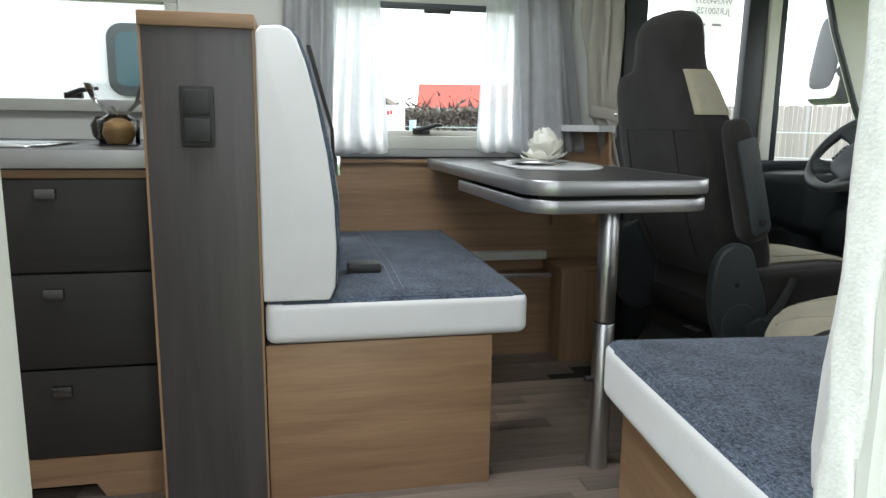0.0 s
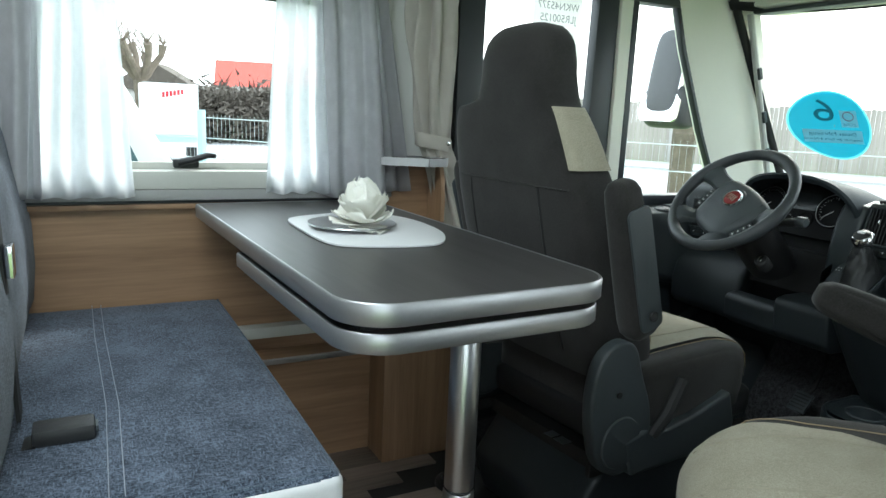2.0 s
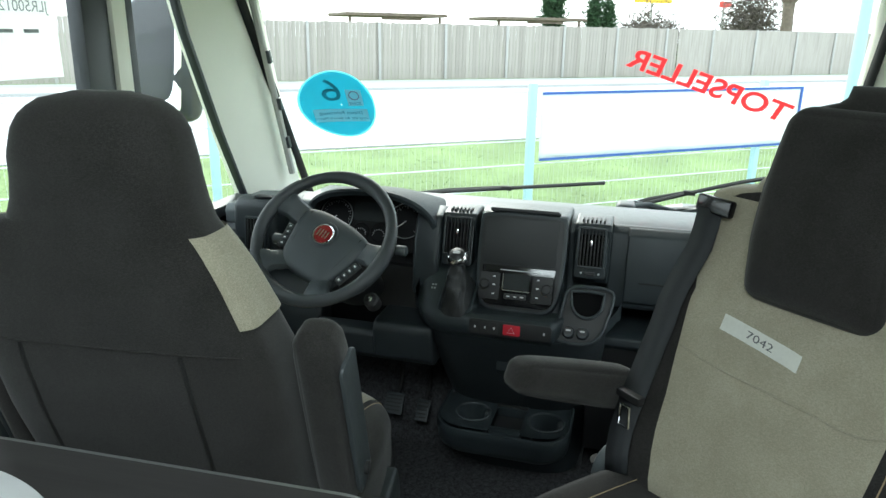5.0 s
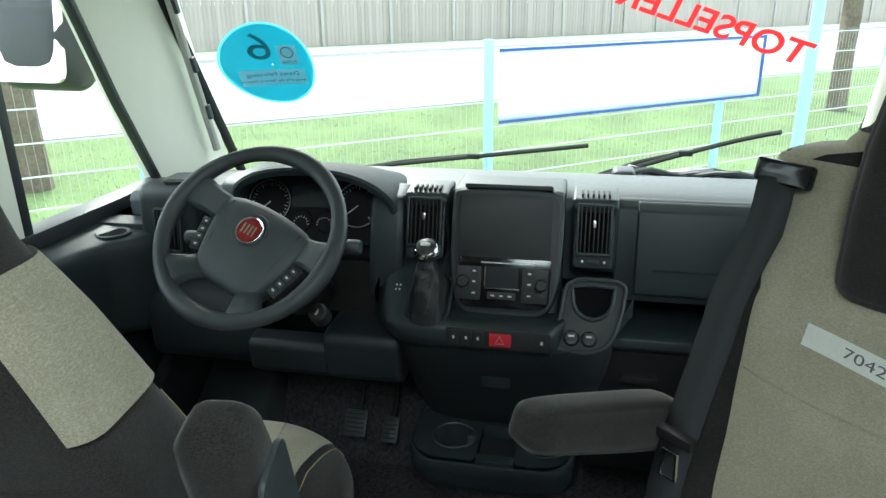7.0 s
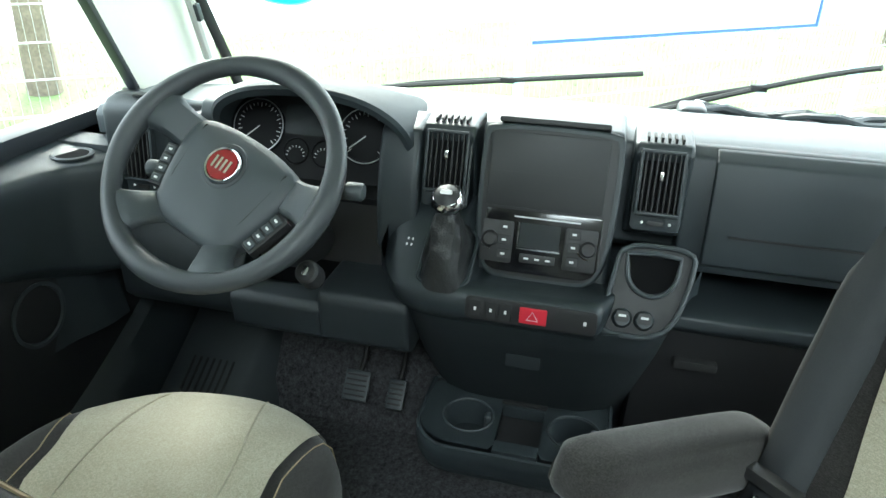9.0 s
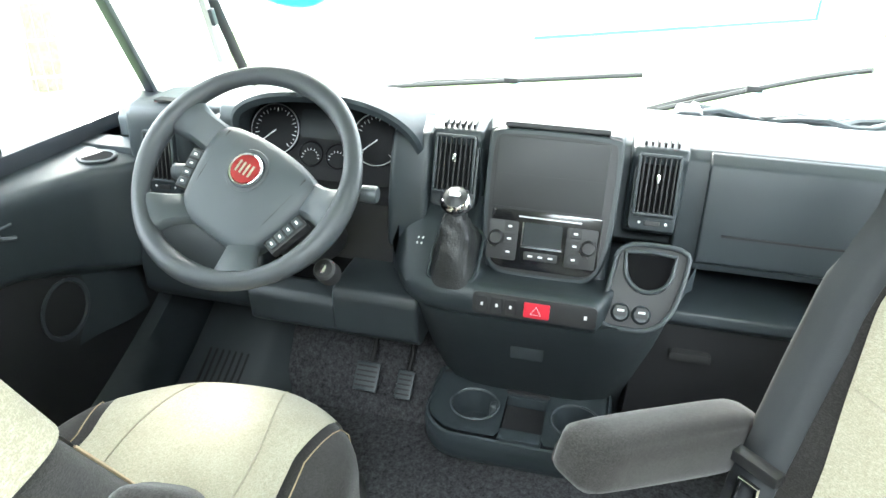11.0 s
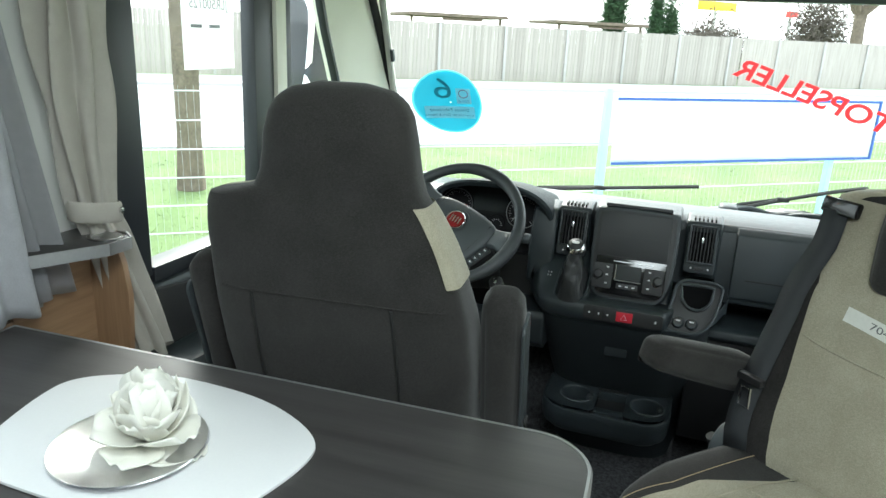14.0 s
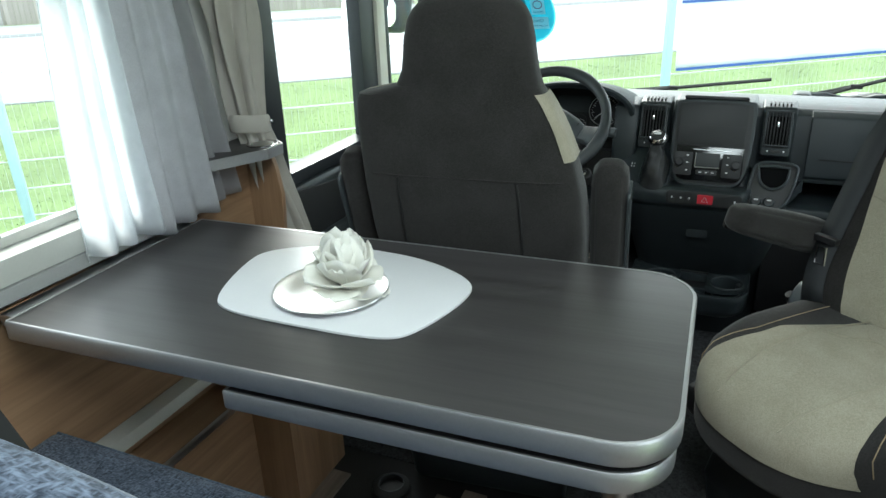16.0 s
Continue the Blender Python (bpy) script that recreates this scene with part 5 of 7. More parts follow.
for a, r, bz in ((-0.106, 0.050, 0.004), (0.106, 0.050, 0.004)):
    g_ = part("dial", put(lathe(bmesh.new(), [(0, 0.002), (r - 0.004, 0.002), (r - 0.003, 0.008), (r, 0.009), (r + 0.002, 0.0), (0, 0.0)], 36, pose(a, bz, 0)), MI), DIALFACE, da)
    b = bmesh.new()
    for i in range(25):
        an = radians(225 - i * 270 / 24)
        ln = 0.008 if i % 3 == 0 else 0.004
        tube(b, [(a + (r - 0.006) * math.cos(an), bz + (r - 0.006) * math.sin(an), 0.0035), (a + (r - 0.006 - ln) * math.cos(an), bz + (r - 0.006 - ln) * math.sin(an), 0.0035)], 0.0007, 4)
    tube(b, [(a, bz, 0.004), (a - 0.03, bz - 0.025, 0.004)], 0.0012, 4)
    part("scale", put(b, MI), PRINT, g_)
    part("bezel", put(tube(bmesh.new(), [(a + r * math.cos(math.pi * i / 24), bz + r * math.sin(math.pi * i / 24), 0.008) for i in range(48)], 0.0014, 6, closed=True), MI), ALU, g_)
part("trip_display", put(PR(rounded(-0.055, 0.055, -0.005, 0.05, 0.008), "z", 0.0005, 0.003), MI), LCD, da)
for a in (-0.028, 0.028):
    sm = part("small_dial", put(lathe(bmesh.new(), [(0, 0.001), (0.022, 0.001), (0.024, 0.004), (0.026, 0.0), (0, 0)], 24, pose(a, -0.036, 0)), MI), DIALFACE, da)
    b = bmesh.new()
    for i in range(9):
        an = radians(180 - i * 22.5)
        tube(b, [(a + 0.019 * math.cos(an), -0.044 + 0.019 * math.sin(an), 0.003), (a + 0.015 * math.cos(an), -0.044 + 0.015 * math.sin(an), 0.003)], 0.0007, 4)
    part("scale", put(b, MI), PRINT, sm)


def vent(m, w, h, n, chrome=True):
    """Air vent: frame, upright slats, thumb tab and a small wheel."""
    v = part("air_vent", put(PR(rounded(-w / 2 - 0.010, w / 2 + 0.010, -h / 2 - 0.030, h / 2 + 0.012, 0.010), "z", -0.05, -0.004, bev=0.005, seg=2), m), DASH, da)
    # flat near-black plate, painted shade of the duct behind the slats
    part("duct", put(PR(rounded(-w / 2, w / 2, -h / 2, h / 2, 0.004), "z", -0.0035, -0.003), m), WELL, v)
    for i in range(n):
        x = -w / 2 + w * (i + 0.5) / n
        part("slat", put(B(x - 0.0016, x + 0.0016, -h / 2, h / 2, -0.003, 0.008, bev=0.0008, seg=1), m), BLACK, v)
    for q in (-1, 1):
        part("frame_bar", put(B(-w / 2 - 0.004, w / 2 + 0.004, q * h / 2 - 0.003, q * h / 2 + 0.003, -0.004, 0.010, bev=0.002), m), DASH, v)
        part("frame_bar", put(B(q * (w / 2 + 0.003) - 0.003, q * (w / 2 + 0.003) + 0.003, -h / 2, h / 2, -0.004, 0.010, bev=0.002), m), DASH, v)
    part("tab", put(B(-0.0035, 0.0035, 0.004, 0.020, 0.008, 0.014, bev=0.002), m), CHROME, v, "small chrome thumb tab")
    part("thumb_wheel", put(B(-0.012, 0.014, -h / 2 - 0.021, -h / 2 - 0.012, -0.004, 0.0, bev=0.001), m), BLACK, v)
    for q in (-0.021, 0.024):
        part("mark", put(lathe(bmesh.new(), [(0, 0), (0.0028, 0), (0, 0.001)], 10, pose(q, -h / 2 - 0.016, -0.004)), m), PRINT, v)


vent(frame_at((2.135, 1.772, 0.772), 16), 0.066, 0.102, 7)
vent(frame_at((2.135, 1.412, 0.772), 16), 0.062, 0.102, 7)
vent(frame_at((2.142, 2.398, 0.718), 6), 0.060, 0.100, 6)
for y in (1.772, 1.412):
    pod = part("vent_pod", PR([(2.20, 0.838), (2.155, 0.832), (2.145, 0.818), (2.18, 0.66), (2.25, 0.66), (2.25, 0.838)], "y", y - 0.048, y + 0.048, bev=0.008, seg=3), DASH, da)
    for i in range(6):
        part("defrost_slat", B(2.162, 2.192, y - 0.030 + i * 0.011, y - 0.026 + i * 0.011, 0.832, 0.841), RUBBER, pod)

# centre stack
MC = frame_at((2.105, 1.595, 0.727), 19)
def bezel(inset):
    """Outline of the display surround: straight head, sides drawn in to round lower corners."""
    g = inset
    pts = [(-0.060, -0.139 + g), (0.064, -0.139 + g), (0.094 - g * 0.7, -0.130 + g * 0.7), (0.110 - g, -0.104), (0.121 - g, -0.045), (0.123 - g, 0.112 - g), (0.112 - g, 0.128 - g), (-0.104 + g, 0.128 - g), (-0.115 + g, 0.112 - g), (-0.113 + g, -0.045), (-0.103 + g, -0.104), (-0.088 + g * 0.7, -0.130 + g * 0.7)]
    for _ in range(2):
        pts = [(p[0] * (1 - f_) + q[0] * f_, p[1] * (1 - f_) + q[1] * f_) for p, q in zip(pts, pts[1:] + pts[:1]) for f_ in (0.25, 0.75)]
    return pts


cs = thing("centre_stack", "black centre console with dark display, radio panel and hazard switch", "console", (0, 0, 0))
part("stack_body", PR([(2.30, 0.842), (2.170, 0.840), (2.082, 0.588), (2.30, 0.58)], "y", 1.475, 1.715, bev=0.012, seg=3), DASH, cs)
part("surround", put(PR(bezel(0.0), "z", -0.03, 0.006, bev=0.005, seg=3), MC), DASH, cs)
part("surround_inner", put(PR(bezel(0.0095), "z", 0.0062, 0.009, bev=0.001), MC), BLACK, cs)
part("display", put(PR(rounded(-0.098, 0.098, -0.012, 0.113, 0.006), "z", 0.0092, 0.012, bev=0.001), MC), SCREEN, cs, "dull black display blank")
part("display_fold", put(B(-0.097, 0.097, 0.0465, 0.0475, 0.0121, 0.0126), MC), BLACK, cs)
part("top_slot", put(PR(rounded(-0.090, 0.095, 0.1285, 0.1385, 0.004), "z", -0.06, 0.004, bev=0.003), MC), BLACK, cs)
rp = part("radio_panel", put(PR(rounded(-0.094, 0.101, -0.122, -0.016, (0.030, 0.030, 0.004, 0.004), 8), "z", 0.0092, 0.013, bev=0.001), MC), GLOSS, cs, "glossy black climate and radio panel")
part("cd_slot", put(B(-0.045, 0.065, -0.028, -0.0255, 0.0132, 0.0150), MC), ALU, rp)
part("lcd", put(PR(rounded(-0.034, 0.034, -0.078, -0.036, 0.002), "z", 0.0132, 0.0145), MC), LCD, rp)
part("lcd_rim", put(B(-0.036, 0.036, -0.0815, -0.079, 0.0132, 0.0155), MC), CHROME, rp)
part("lcd_rim", put(B(-0.0370, -0.0348, -0.078, -0.036, 0.0132, 0.0155), MC), CHROME, rp)
for sgn in (-1, 1):
    part("button_block", put(PR(rounded(sgn * 0.070 - 0.028, sgn * 0.070 + 0.026, -0.107, -0.036, 0.004), "z", 0.0132, 0.0155, bev=0.001), MC), BLACK, rp)
    part("rotary_knob", put(lathe(bmesh.new(), [(0.0, 0.0285), (0.010, 0.0285), (0.0125, 0.026), (0.0135, 0.0157), (0, 0.0157)], 24, pose(sgn * 0.082, -0.068, 0)), MC), BLACK, rp)
    part("knob_arc", put(tube(bmesh.new(), [(sgn * 0.082 + 0.017 * math.cos(radians(t_)), -0.068 + 0.017 * math.sin(radians(t_)), 0.0165) for t_ in range(200, 290, 15)], 0.0012, 5), MC), CHROME, rp)
    for bz in (-0.046, -0.068, -0.092):
        part("key", put(B(sgn * 0.058 - 0.010, sgn * 0.058 + 0.010, bz - 0.008, bz + 0.008, 0.0157, 0.0175, bev=0.0008, seg=1), MC), BLACK, rp)
        part("key_mark", put(B(sgn * 0.058 - 0.004, sgn * 0.058 + 0.003, bz - 0.0018, bz + 0.0018, 0.0176, 0.0179), MC), PRINT, rp)
part("key_row", put(PR(rounded(-0.030, 0.030, -0.103, -0.088, 0.003), "z", 0.0132, 0.016, bev=0.001), MC), BLACK, rp)
for a in (-0.018, 0.0, 0.018):
    part("key_mark", put(B(a - 0.004, a + 0.004, -0.097, -0.094, 0.0161, 0.0165), MC), PRINT, rp)

# shield-shaped console front: arms either side of the display, a nose with the switch strip
b = bmesh.new()
rings = []
for i in range(61):
    y = 1.322 + 0.548 * i / 60
    e = abs(y - 1.596) / 0.274
    k = e ** 7
    L = min(1.0, max(0.0, (y - 1.592 - 0.104) / 0.022))
    L = L * L * (3 - 2 * L)
    back = 0.060 * min(1.0, max(0.0, (1.482 - y) / 0.022))
    prof_ = [(2.24, 0.595 + 0.110 * L), (2.13, 0.597 + 0.096 * L), (2.085, 0.599 + 0.068 * L), (2.035, 0.604 + 0.032 * L), (2.000, 0.609 + 0.004 * L), (1.984, 0.606), (1.976, 0.596), (1.974, 0.580), (1.979, 0.560), (1.990, 0.545), (2.010, 0.536), (2.06, 0.528), (2.24, 0.520)]
    rings.append([b.verts.new((x + (0.085 * k + back) * max(0.0, (2.24 - x) / 0.26), y, z + (0.055 * e ** 9 * (z < 0.59)) - (0.012 * e ** 9 * (z > 0.59)))) for x, z in prof_])
bridge(b, rings)
lc = part("shield", b, DASH, cs, angle=60)
b = bmesh.new()
rings = []
for z, xf, ya, yb in ((0.556, 1.988, 1.365, 1.838), (0.535, 1.994, 1.358, 1.840), (0.49, 2.020, 1.358, 1.836), (0.42, 2.060, 1.366, 1.828), (0.34, 2.105, 1.380, 1.818), (0.28, 2.146, 1.388, 1.810), (0.24, 2.176, 1.392, 1.806), (0.18, 2.22, 1.396, 1.804), (0.0, 2.24, 1.400, 1.802)):
    rings.append([b.verts.new((x, y, z)) for x, y in [(2.40, ya), (xf + 0.11, ya), (xf + 0.065, ya + 0.016), (xf + 0.024, ya + 0.052), (xf + 0.004, ya + 0.105), (xf, ya + 0.15), (xf, yb - 0.13), (xf + 0.005, yb - 0.085), (xf + 0.022, yb - 0.042), (xf + 0.055, yb - 0.012), (xf + 0.10, yb), (2.40, yb)]])
bridge(b, rings)
part("lower_console", b, CONSOLE, cs)
part("blank_cover", PR(rounded(1.570, 1.632, 0.435, 0.474, 0.004), "x", 2.036, 2.10, bev=0.001), CONSOLE, cs)
MH = frame_at((1.9765, 1.592, 0.583), 8)
strip_ = part("switch_strip", put(PR(rounded(-0.105, 0.108, -0.020, 0.020, 0.008), "z", -0.001, 0.003, bev=0.001), MH), BLACK, cs)
part("hazard_switch", put(PR(rounded(-0.015, 0.029, -0.0135, 0.0135, 0.002), "z", 0.0032, 0.0065, bev=0.001), MH), RED, strip_, "red hazard warning switch")
b = bmesh.new()
tube(b, [(0.006 - 0.009, -0.007, 0.007), (0.006 + 0.009, -0.007, 0.007), (0.006, 0.008, 0.007)], 0.0008, 4, closed=True)
part("triangle_mark", put(b, MH), PRINT, strip_)
for a in (-0.088, -0.062, -0.038):
    part("switch_key", put(B(a - 0.010, a + 0.010, -0.015, 0.015, 0.0032, 0.005, bev=0.001, seg=1), MH), BLACK, strip_)
    part("key_mark", put(B(a - 0.002, a + 0.002, -0.003, 0.003, 0.0052, 0.0056), MH), PRINT, strip_)
part("key_mark", put(B(0.087, 0.092, -0.004, 0.003, 0.0032, 0.0036), MH), PRINT, strip_)

# cup holder and sockets on the passenger side of the console
MP = frame_at((2.046, 1.387, 0.622), 30)
hp_out = [(-0.073, 0.070), (-0.082, 0.0), (-0.092, -0.058), (-0.088, -0.074), (-0.070, -0.080), (-0.020, -0.080), (0.010, -0.066), (0.028, -0.036), (0.040, 0.014), (0.046, 0.070)]
for _ in range(2):
    hp_out = [(p[0] * (1 - f_) + q[0] * f_, p[1] * (1 - f_) + q[1] * f_) for p, q in zip(hp_out, hp_out[1:] + hp_out[:1]) for f_ in (0.2, 0.8)]
hp = part("holder_panel", put(PR(hp_out, "z", -0.12, -0.002, bev=0.003), MP), BLACK, cs)
part("panel_rim", put(tube(bmesh.new(), [(x, y, 0.001) for x, y in hp_out], 0.0045, 8, closed=True), MP), DASHLIGHT, hp)
cupo = [(-0.062, 0.054)] + [(-0.020 - 0.040 * math.cos(math.pi * i / 16), 0.030 - 0.042 * math.sin(math.pi * i / 16)) for i in range(17)] + [(0.022, 0.054)]
part("holder_rim", put(tube(bmesh.new(), [(x, y, 0.006) for x, y in cupo + [(-0.020, 0.058)]], 0.0042, 8, closed=True), MP), DASHLIGHT, hp)
# flat near-black plate, painted shade in place of a deep cup well
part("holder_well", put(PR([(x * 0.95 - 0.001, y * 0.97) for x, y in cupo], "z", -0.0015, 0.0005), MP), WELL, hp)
for a in (-0.059, -0.024):
    so = part("power_socket", put(lathe(bmesh.new(), [(0, 0.012), (0.012, 0.012), (0.0145, 0.009), (0.0165, -0.001), (0, -0.001)], 22, pose(a, -0.052, 0)), MP), DASH, hp)
    part("flap", put(PR(rounded(a - 0.010, a + 0.010, -0.058, -0.040, 0.003), "z", 0.0121, 0.0150, bev=0.001), MP), BLACK, so)
    part("mark", put(B(a - 0.006, a + 0.006, -0.050, -0.046, 0.0151, 0.0155), MP), PRINT, so)

# gear lever
gl_ = thing("gear_lever", "gear lever with chrome-ringed knob and leather gaiter", "gear lever", (2.040, 1.757, 0.622))
MG = frame_at((0.0, -0.012, 0.013), 60)
part("gaiter_frame", put(tube(bmesh.new(), [(x, y, 0.004) for x, y in rounded(-0.040, 0.046, -0.056, 0.056, (0.012, 0.018, 0.02, 0.02), 4)], 0.0035, 6, closed=True), MG), DASH, gl_)
b = bmesh.new()
rings = []
for i in range(18):
    k = i / 17
    cx_, cy_, cz_ = -0.004 - 0.020 * k, -0.014 + 0.0 * k, 0.016 + 0.094 * k
    rx, ry = 0.046 * (1 - k) ** 1.1 + 0.017, 0.024 * (1 - k) ** 0.8 + 0.015
    ring = []
    for j in range(36):
        t_ = 2 * math.pi * j / 36
        c_, s_ = math.cos(t_), math.sin(t_)
        q_ = 1 + 0.07 * math.sin(4 * t_ + 5 * k) * math.sin(math.pi * k) + 0.05 * math.sin(9 * t_ - 11 * k) * math.sin(math.pi * k)
        x_ = rx * q_ * math.copysign(abs(c_) ** 0.6, c_)
        y_ = ry * q_ * math.copysign(abs(s_) ** 0.6, s_)
        ring.append(b.verts.new((cx_ + x_, cy_ + y_, cz_ + x_ * 0.58 * (1 - k) ** 1.5 + 0.003 * math.sin(26 * k + 3 * t_) * (0.2 + k))))
    rings.append(ring)
bridge(b, rings)
part("gaiter", b, mat("black_leather", (0.017, 0.018, 0.019), 0.40, var=0.2, bump=0.6, bscale=260), gl_)
part("neck", tube(bmesh.new(), [(-0.022, -0.014, 0.10), (-0.026, -0.016, 0.118)], 0.011, 14), ALU, gl_)
MK = pose(-0.0275, -0.017, 0.128, 0, -35, 0)
part("knob", put(lathe(bmesh.new(), [(0, -0.022), (0.013, -0.020), (0.024, -0.006), (0.026, 0.004), (0.023, 0.014), (0.012, 0.021), (0, 0.023)], 28), MK), BLACK, gl_)
part("knob_ring", put(lathe(bmesh.new(), [(0.0265, -0.006), (0.0285, 0.0), (0.0275, 0.008), (0.0235, 0.0145), (0.0215, 0.0165), (0.0245, 0.006)], 32), MK), CHROME, gl_, "chrome ring")
part("badge", put(PR(rounded(-0.010, 0.010, -0.004, 0.004, 0.003), "z", 0.0225, 0.0240), MK @ pose(0, 0, 0, 0, 0, 90)), PRINT, gl_)
gp = thing("gear_diagram", "printed gear pattern beside the gear lever", "label", (2.055, 1.815, 0.652))
for i in range(4):
    part("print", put(B(-0.002 + 0.008 * (i % 2), 0.0008 + 0.008 * (i % 2), -0.018 + 0.012 * (i // 2), -0.0135 + 0.012 * (i // 2), 0.0075, 0.0085), frame_at((0, 0, 0), 60)), PRINT, gp)

# cup tray at floor level
ct = thing("cup_tray", "low black console tray with two cup holders", "console tray", (2.085, 1.603, 0.026))
b = bmesh.new()
loop = rounded(-0.090, 0.110, -0.178, 0.200, (0.075, 0.01, 0.01, 0.075), 10)
rings = []
for s_, z in ((0.55, 0.145), (0.88, 0.150), (0.955, 0.166), (0.985, 0.182), (0.988, 0.208), (1.0, 0.214), (1.0, 0.236), (0.99, 0.243), (0.965, 0.245), (0.945, 0.2405), (0.935, 0.236)):
    rings.append([b.verts.new((0.11 + (x - 0.11) * s_, 0.011 + (y - 0.011) * s_, z - 0.03 * max(0.0, -x) / 0.09 * (z > 0.2) * 0.4)) for x, y in loop])
bridge(b, rings, caps=False)
part("tray", b, DASH, ct)
def deck_bm(cup, rad, x0, x1, ya, yb, z_, depth):
    """Plate round a cup well: a ring that widens into its square of the plate."""
    bb_ = bmesh.new()
    n_ = 40
    cx_, cy_ = cup
    loops = []
    for square, zz, rr in ((True, z_, 0), (False, z_, rad + 0.006), (False, z_ - 0.003, rad), (False, z_ - depth, rad * 0.86)):
        ring_ = []
        for i in range(n_):
            a_ = 2 * math.pi * (i + 0.5) / n_
            c_, s_ = math.cos(a_), math.sin(a_)
            if square:
                rr = min(((x1 if c_ > 0 else x0) - cx_) / c_, ((yb if s_ > 0 else ya) - cy_) / s_)
            px_, py_ = cx_ + rr * c_, cy_ + rr * s_
            if square and px_ < -0.012 and abs(py_ - 0.011) > 0.112:
                d_ = Vector((px_ + 0.012, py_ - 0.011 - math.copysign(0.112, py_ - 0.011)))
                if d_.length > 0.068:
                    d_ = d_.normalized() * 0.068
                px_, py_ = d_.x - 0.012, d_.y + 0.011 + math.copysign(0.112, py_ - 0.011)
            ring_.append(bb_.verts.new((px_, py_, zz)))
        loops.append(ring_)
    bridge(bb_, loops, caps=False)
    bb_.faces.new(loops[-1])
    bmesh.ops.recalc_face_normals(bb_, faces=bb_.faces)
    return bb_


CUPS = ((0.006, -0.108), (0.006, 0.100))
part("cup_deck", deck_bm(CUPS[0], 0.048, -0.082, 0.100, -0.170, CUPS[0][1] + 0.062, 0.240, 0.055), DASH, ct)
part("cup_deck", deck_bm(CUPS[1], 0.048, -0.082, 0.100, CUPS[1][1] - 0.062, 0.192, 0.240, 0.055), DASH, ct)
for cx_, cy_ in CUPS:
    part("cup_rim", tube(bmesh.new(), [(cx_ + 0.050 * math.cos(t_), cy_ + 0.050 * math.sin(t_), 0.241) for t_ in [6.28318 * i / 36 for i in range(36)]], 0.0025, 6, closed=True), DASHLIGHT, ct)
    part("grip", pad(bmesh.new(), 0.004 + cx_, 0.026 + cx_, cy_ - 0.046, cy_ - 0.030, 0.195, 0.238, 0.006, (0, 0, 0), 5), DASHLIGHT, ct)
part("pocket_floor", B(-0.064, 0.060, -0.046, 0.038, 0.205, 0.213), BLACK, ct)
part("pocket_front", B(-0.082, -0.052, -0.046, 0.038, 0.213, 0.2400, bev=0.002), DASH, ct)
part("pocket_back", B(0.052, 0.100, -0.046, 0.038, 0.213, 0.2395, bev=0.002), DASH, ct)
part("coin_slot", PR(rounded(-0.050, 0.042, 0.0, 0.036, 0.005), "z", 0.0, 0.006, bev=0.002), BLACK, ct).matrix_basis = pose(0.094, 0.0, 0.2385, 0, 0, 90)
part("pedestal", B(0.100, 0.118, -0.172, 0.194, 0.12, 0.2385, bev=0.004), BLACK, ct)

# pedals and foot rest
for x, y, z, w in ((2.262, 2.005, 0.150, 0.031), (2.285, 1.915, 0.125, 0.022)):
    pd = thing("pedal", "ribbed dark foot pedal under the steering column", "pedal", (x, y, z))
    MPd = pose(0, 0, 0, 0, -48, 0)
    part("plate", put(B(-0.036, 0.036, -w, w, 0.0, 0.010, bev=0.005), MPd), DASH, pd)
    for i in range(5):
        part("rib", put(B(-0.026 + i * 0.012, -0.022 + i * 0.012, -w + 0.006, w - 0.006, 0.0102, 0.0125), MPd), RUBBER, pd)
    part("arm", tube(bmesh.new(), [(0.0, 0, 0.005), (0.06, 0, 0.04), (0.10, 0, 0.12), (0.10, 0, 0.24)], 0.007, 8), RUBBER, pd)
fr_ = thing("foot_rest", "moulded grey plastic foot rest with ribs beside the pedals", "foot rest", (2.20, 2.395, 0.0))
b = bmesh.new()
rings = []
for i in range(13):
    k = i / 12
    x = -0.20 + 0.44 * k
    zt = 0.02 + 0.27 * max(0.0, k - 0.22) ** 1.25
    ring = [(x, 0.135, -0.01), (x, 0.118, zt * 0.9), (x, 0.10, zt), (x, -0.085, zt), (x, -0.105, zt * 0.9), (x, -0.150, 0.012 + zt * 0.15), (x, -0.165, -0.01)]
    rings.append([b.verts.new(p) for p in ring])
bridge(b, rings)
part("plate", b, DASHLIGHT, fr_)
for i in range(7):
    y = -0.045 + 0.018 * i
    part("rib", tube(bmesh.new(), [(x, y, 0.021 + 0.27 * max(0.0, (x + 0.20) / 0.44 - 0.22) ** 1.25) for x in (-0.06, -0.02, 0.02, 0.06, 0.10)], 0.0035, 6), BLACK, fr_)
wa = thing("wheel_arch_cover", "dark grey moulded plastic cover of the wheel arch", "wheel arch", (2.20, 2.58, 0.0))
b = bmesh.new()
rings = []
for i in range(11):
    x = -0.28 + 0.52 * i / 10
    h_ = 0.10 + 0.24 * (i / 10) ** 1.3
    ring = [(x, 0.056, 0.0), (x, 0.056, h_ + 0.05), (x, 0.02, h_ + 0.03), (x, -0.022, h_), (x, -0.046, h_ * 0.6), (x, -0.060, 0.0)]
    rings.append([b.verts.new(p) for p in ring])
bridge(b, rings)
part("cover", b, DASH, wa)

# door-side panel
sp_ = thing("cab_side_panel", "black moulded cab side panel with pocket and grey ledge", "side panel", (0, 0, 0))
LX_ = (1.27, 1.80, 1.86, 1.94, 2.00, 2.06, 2.10, 2.14, 2.20)
LI_ = (0.050, 0.056, 0.070, 0.086, 0.102, 0.126, 0.165, 0.192, 0.200)
b = bmesh.new()
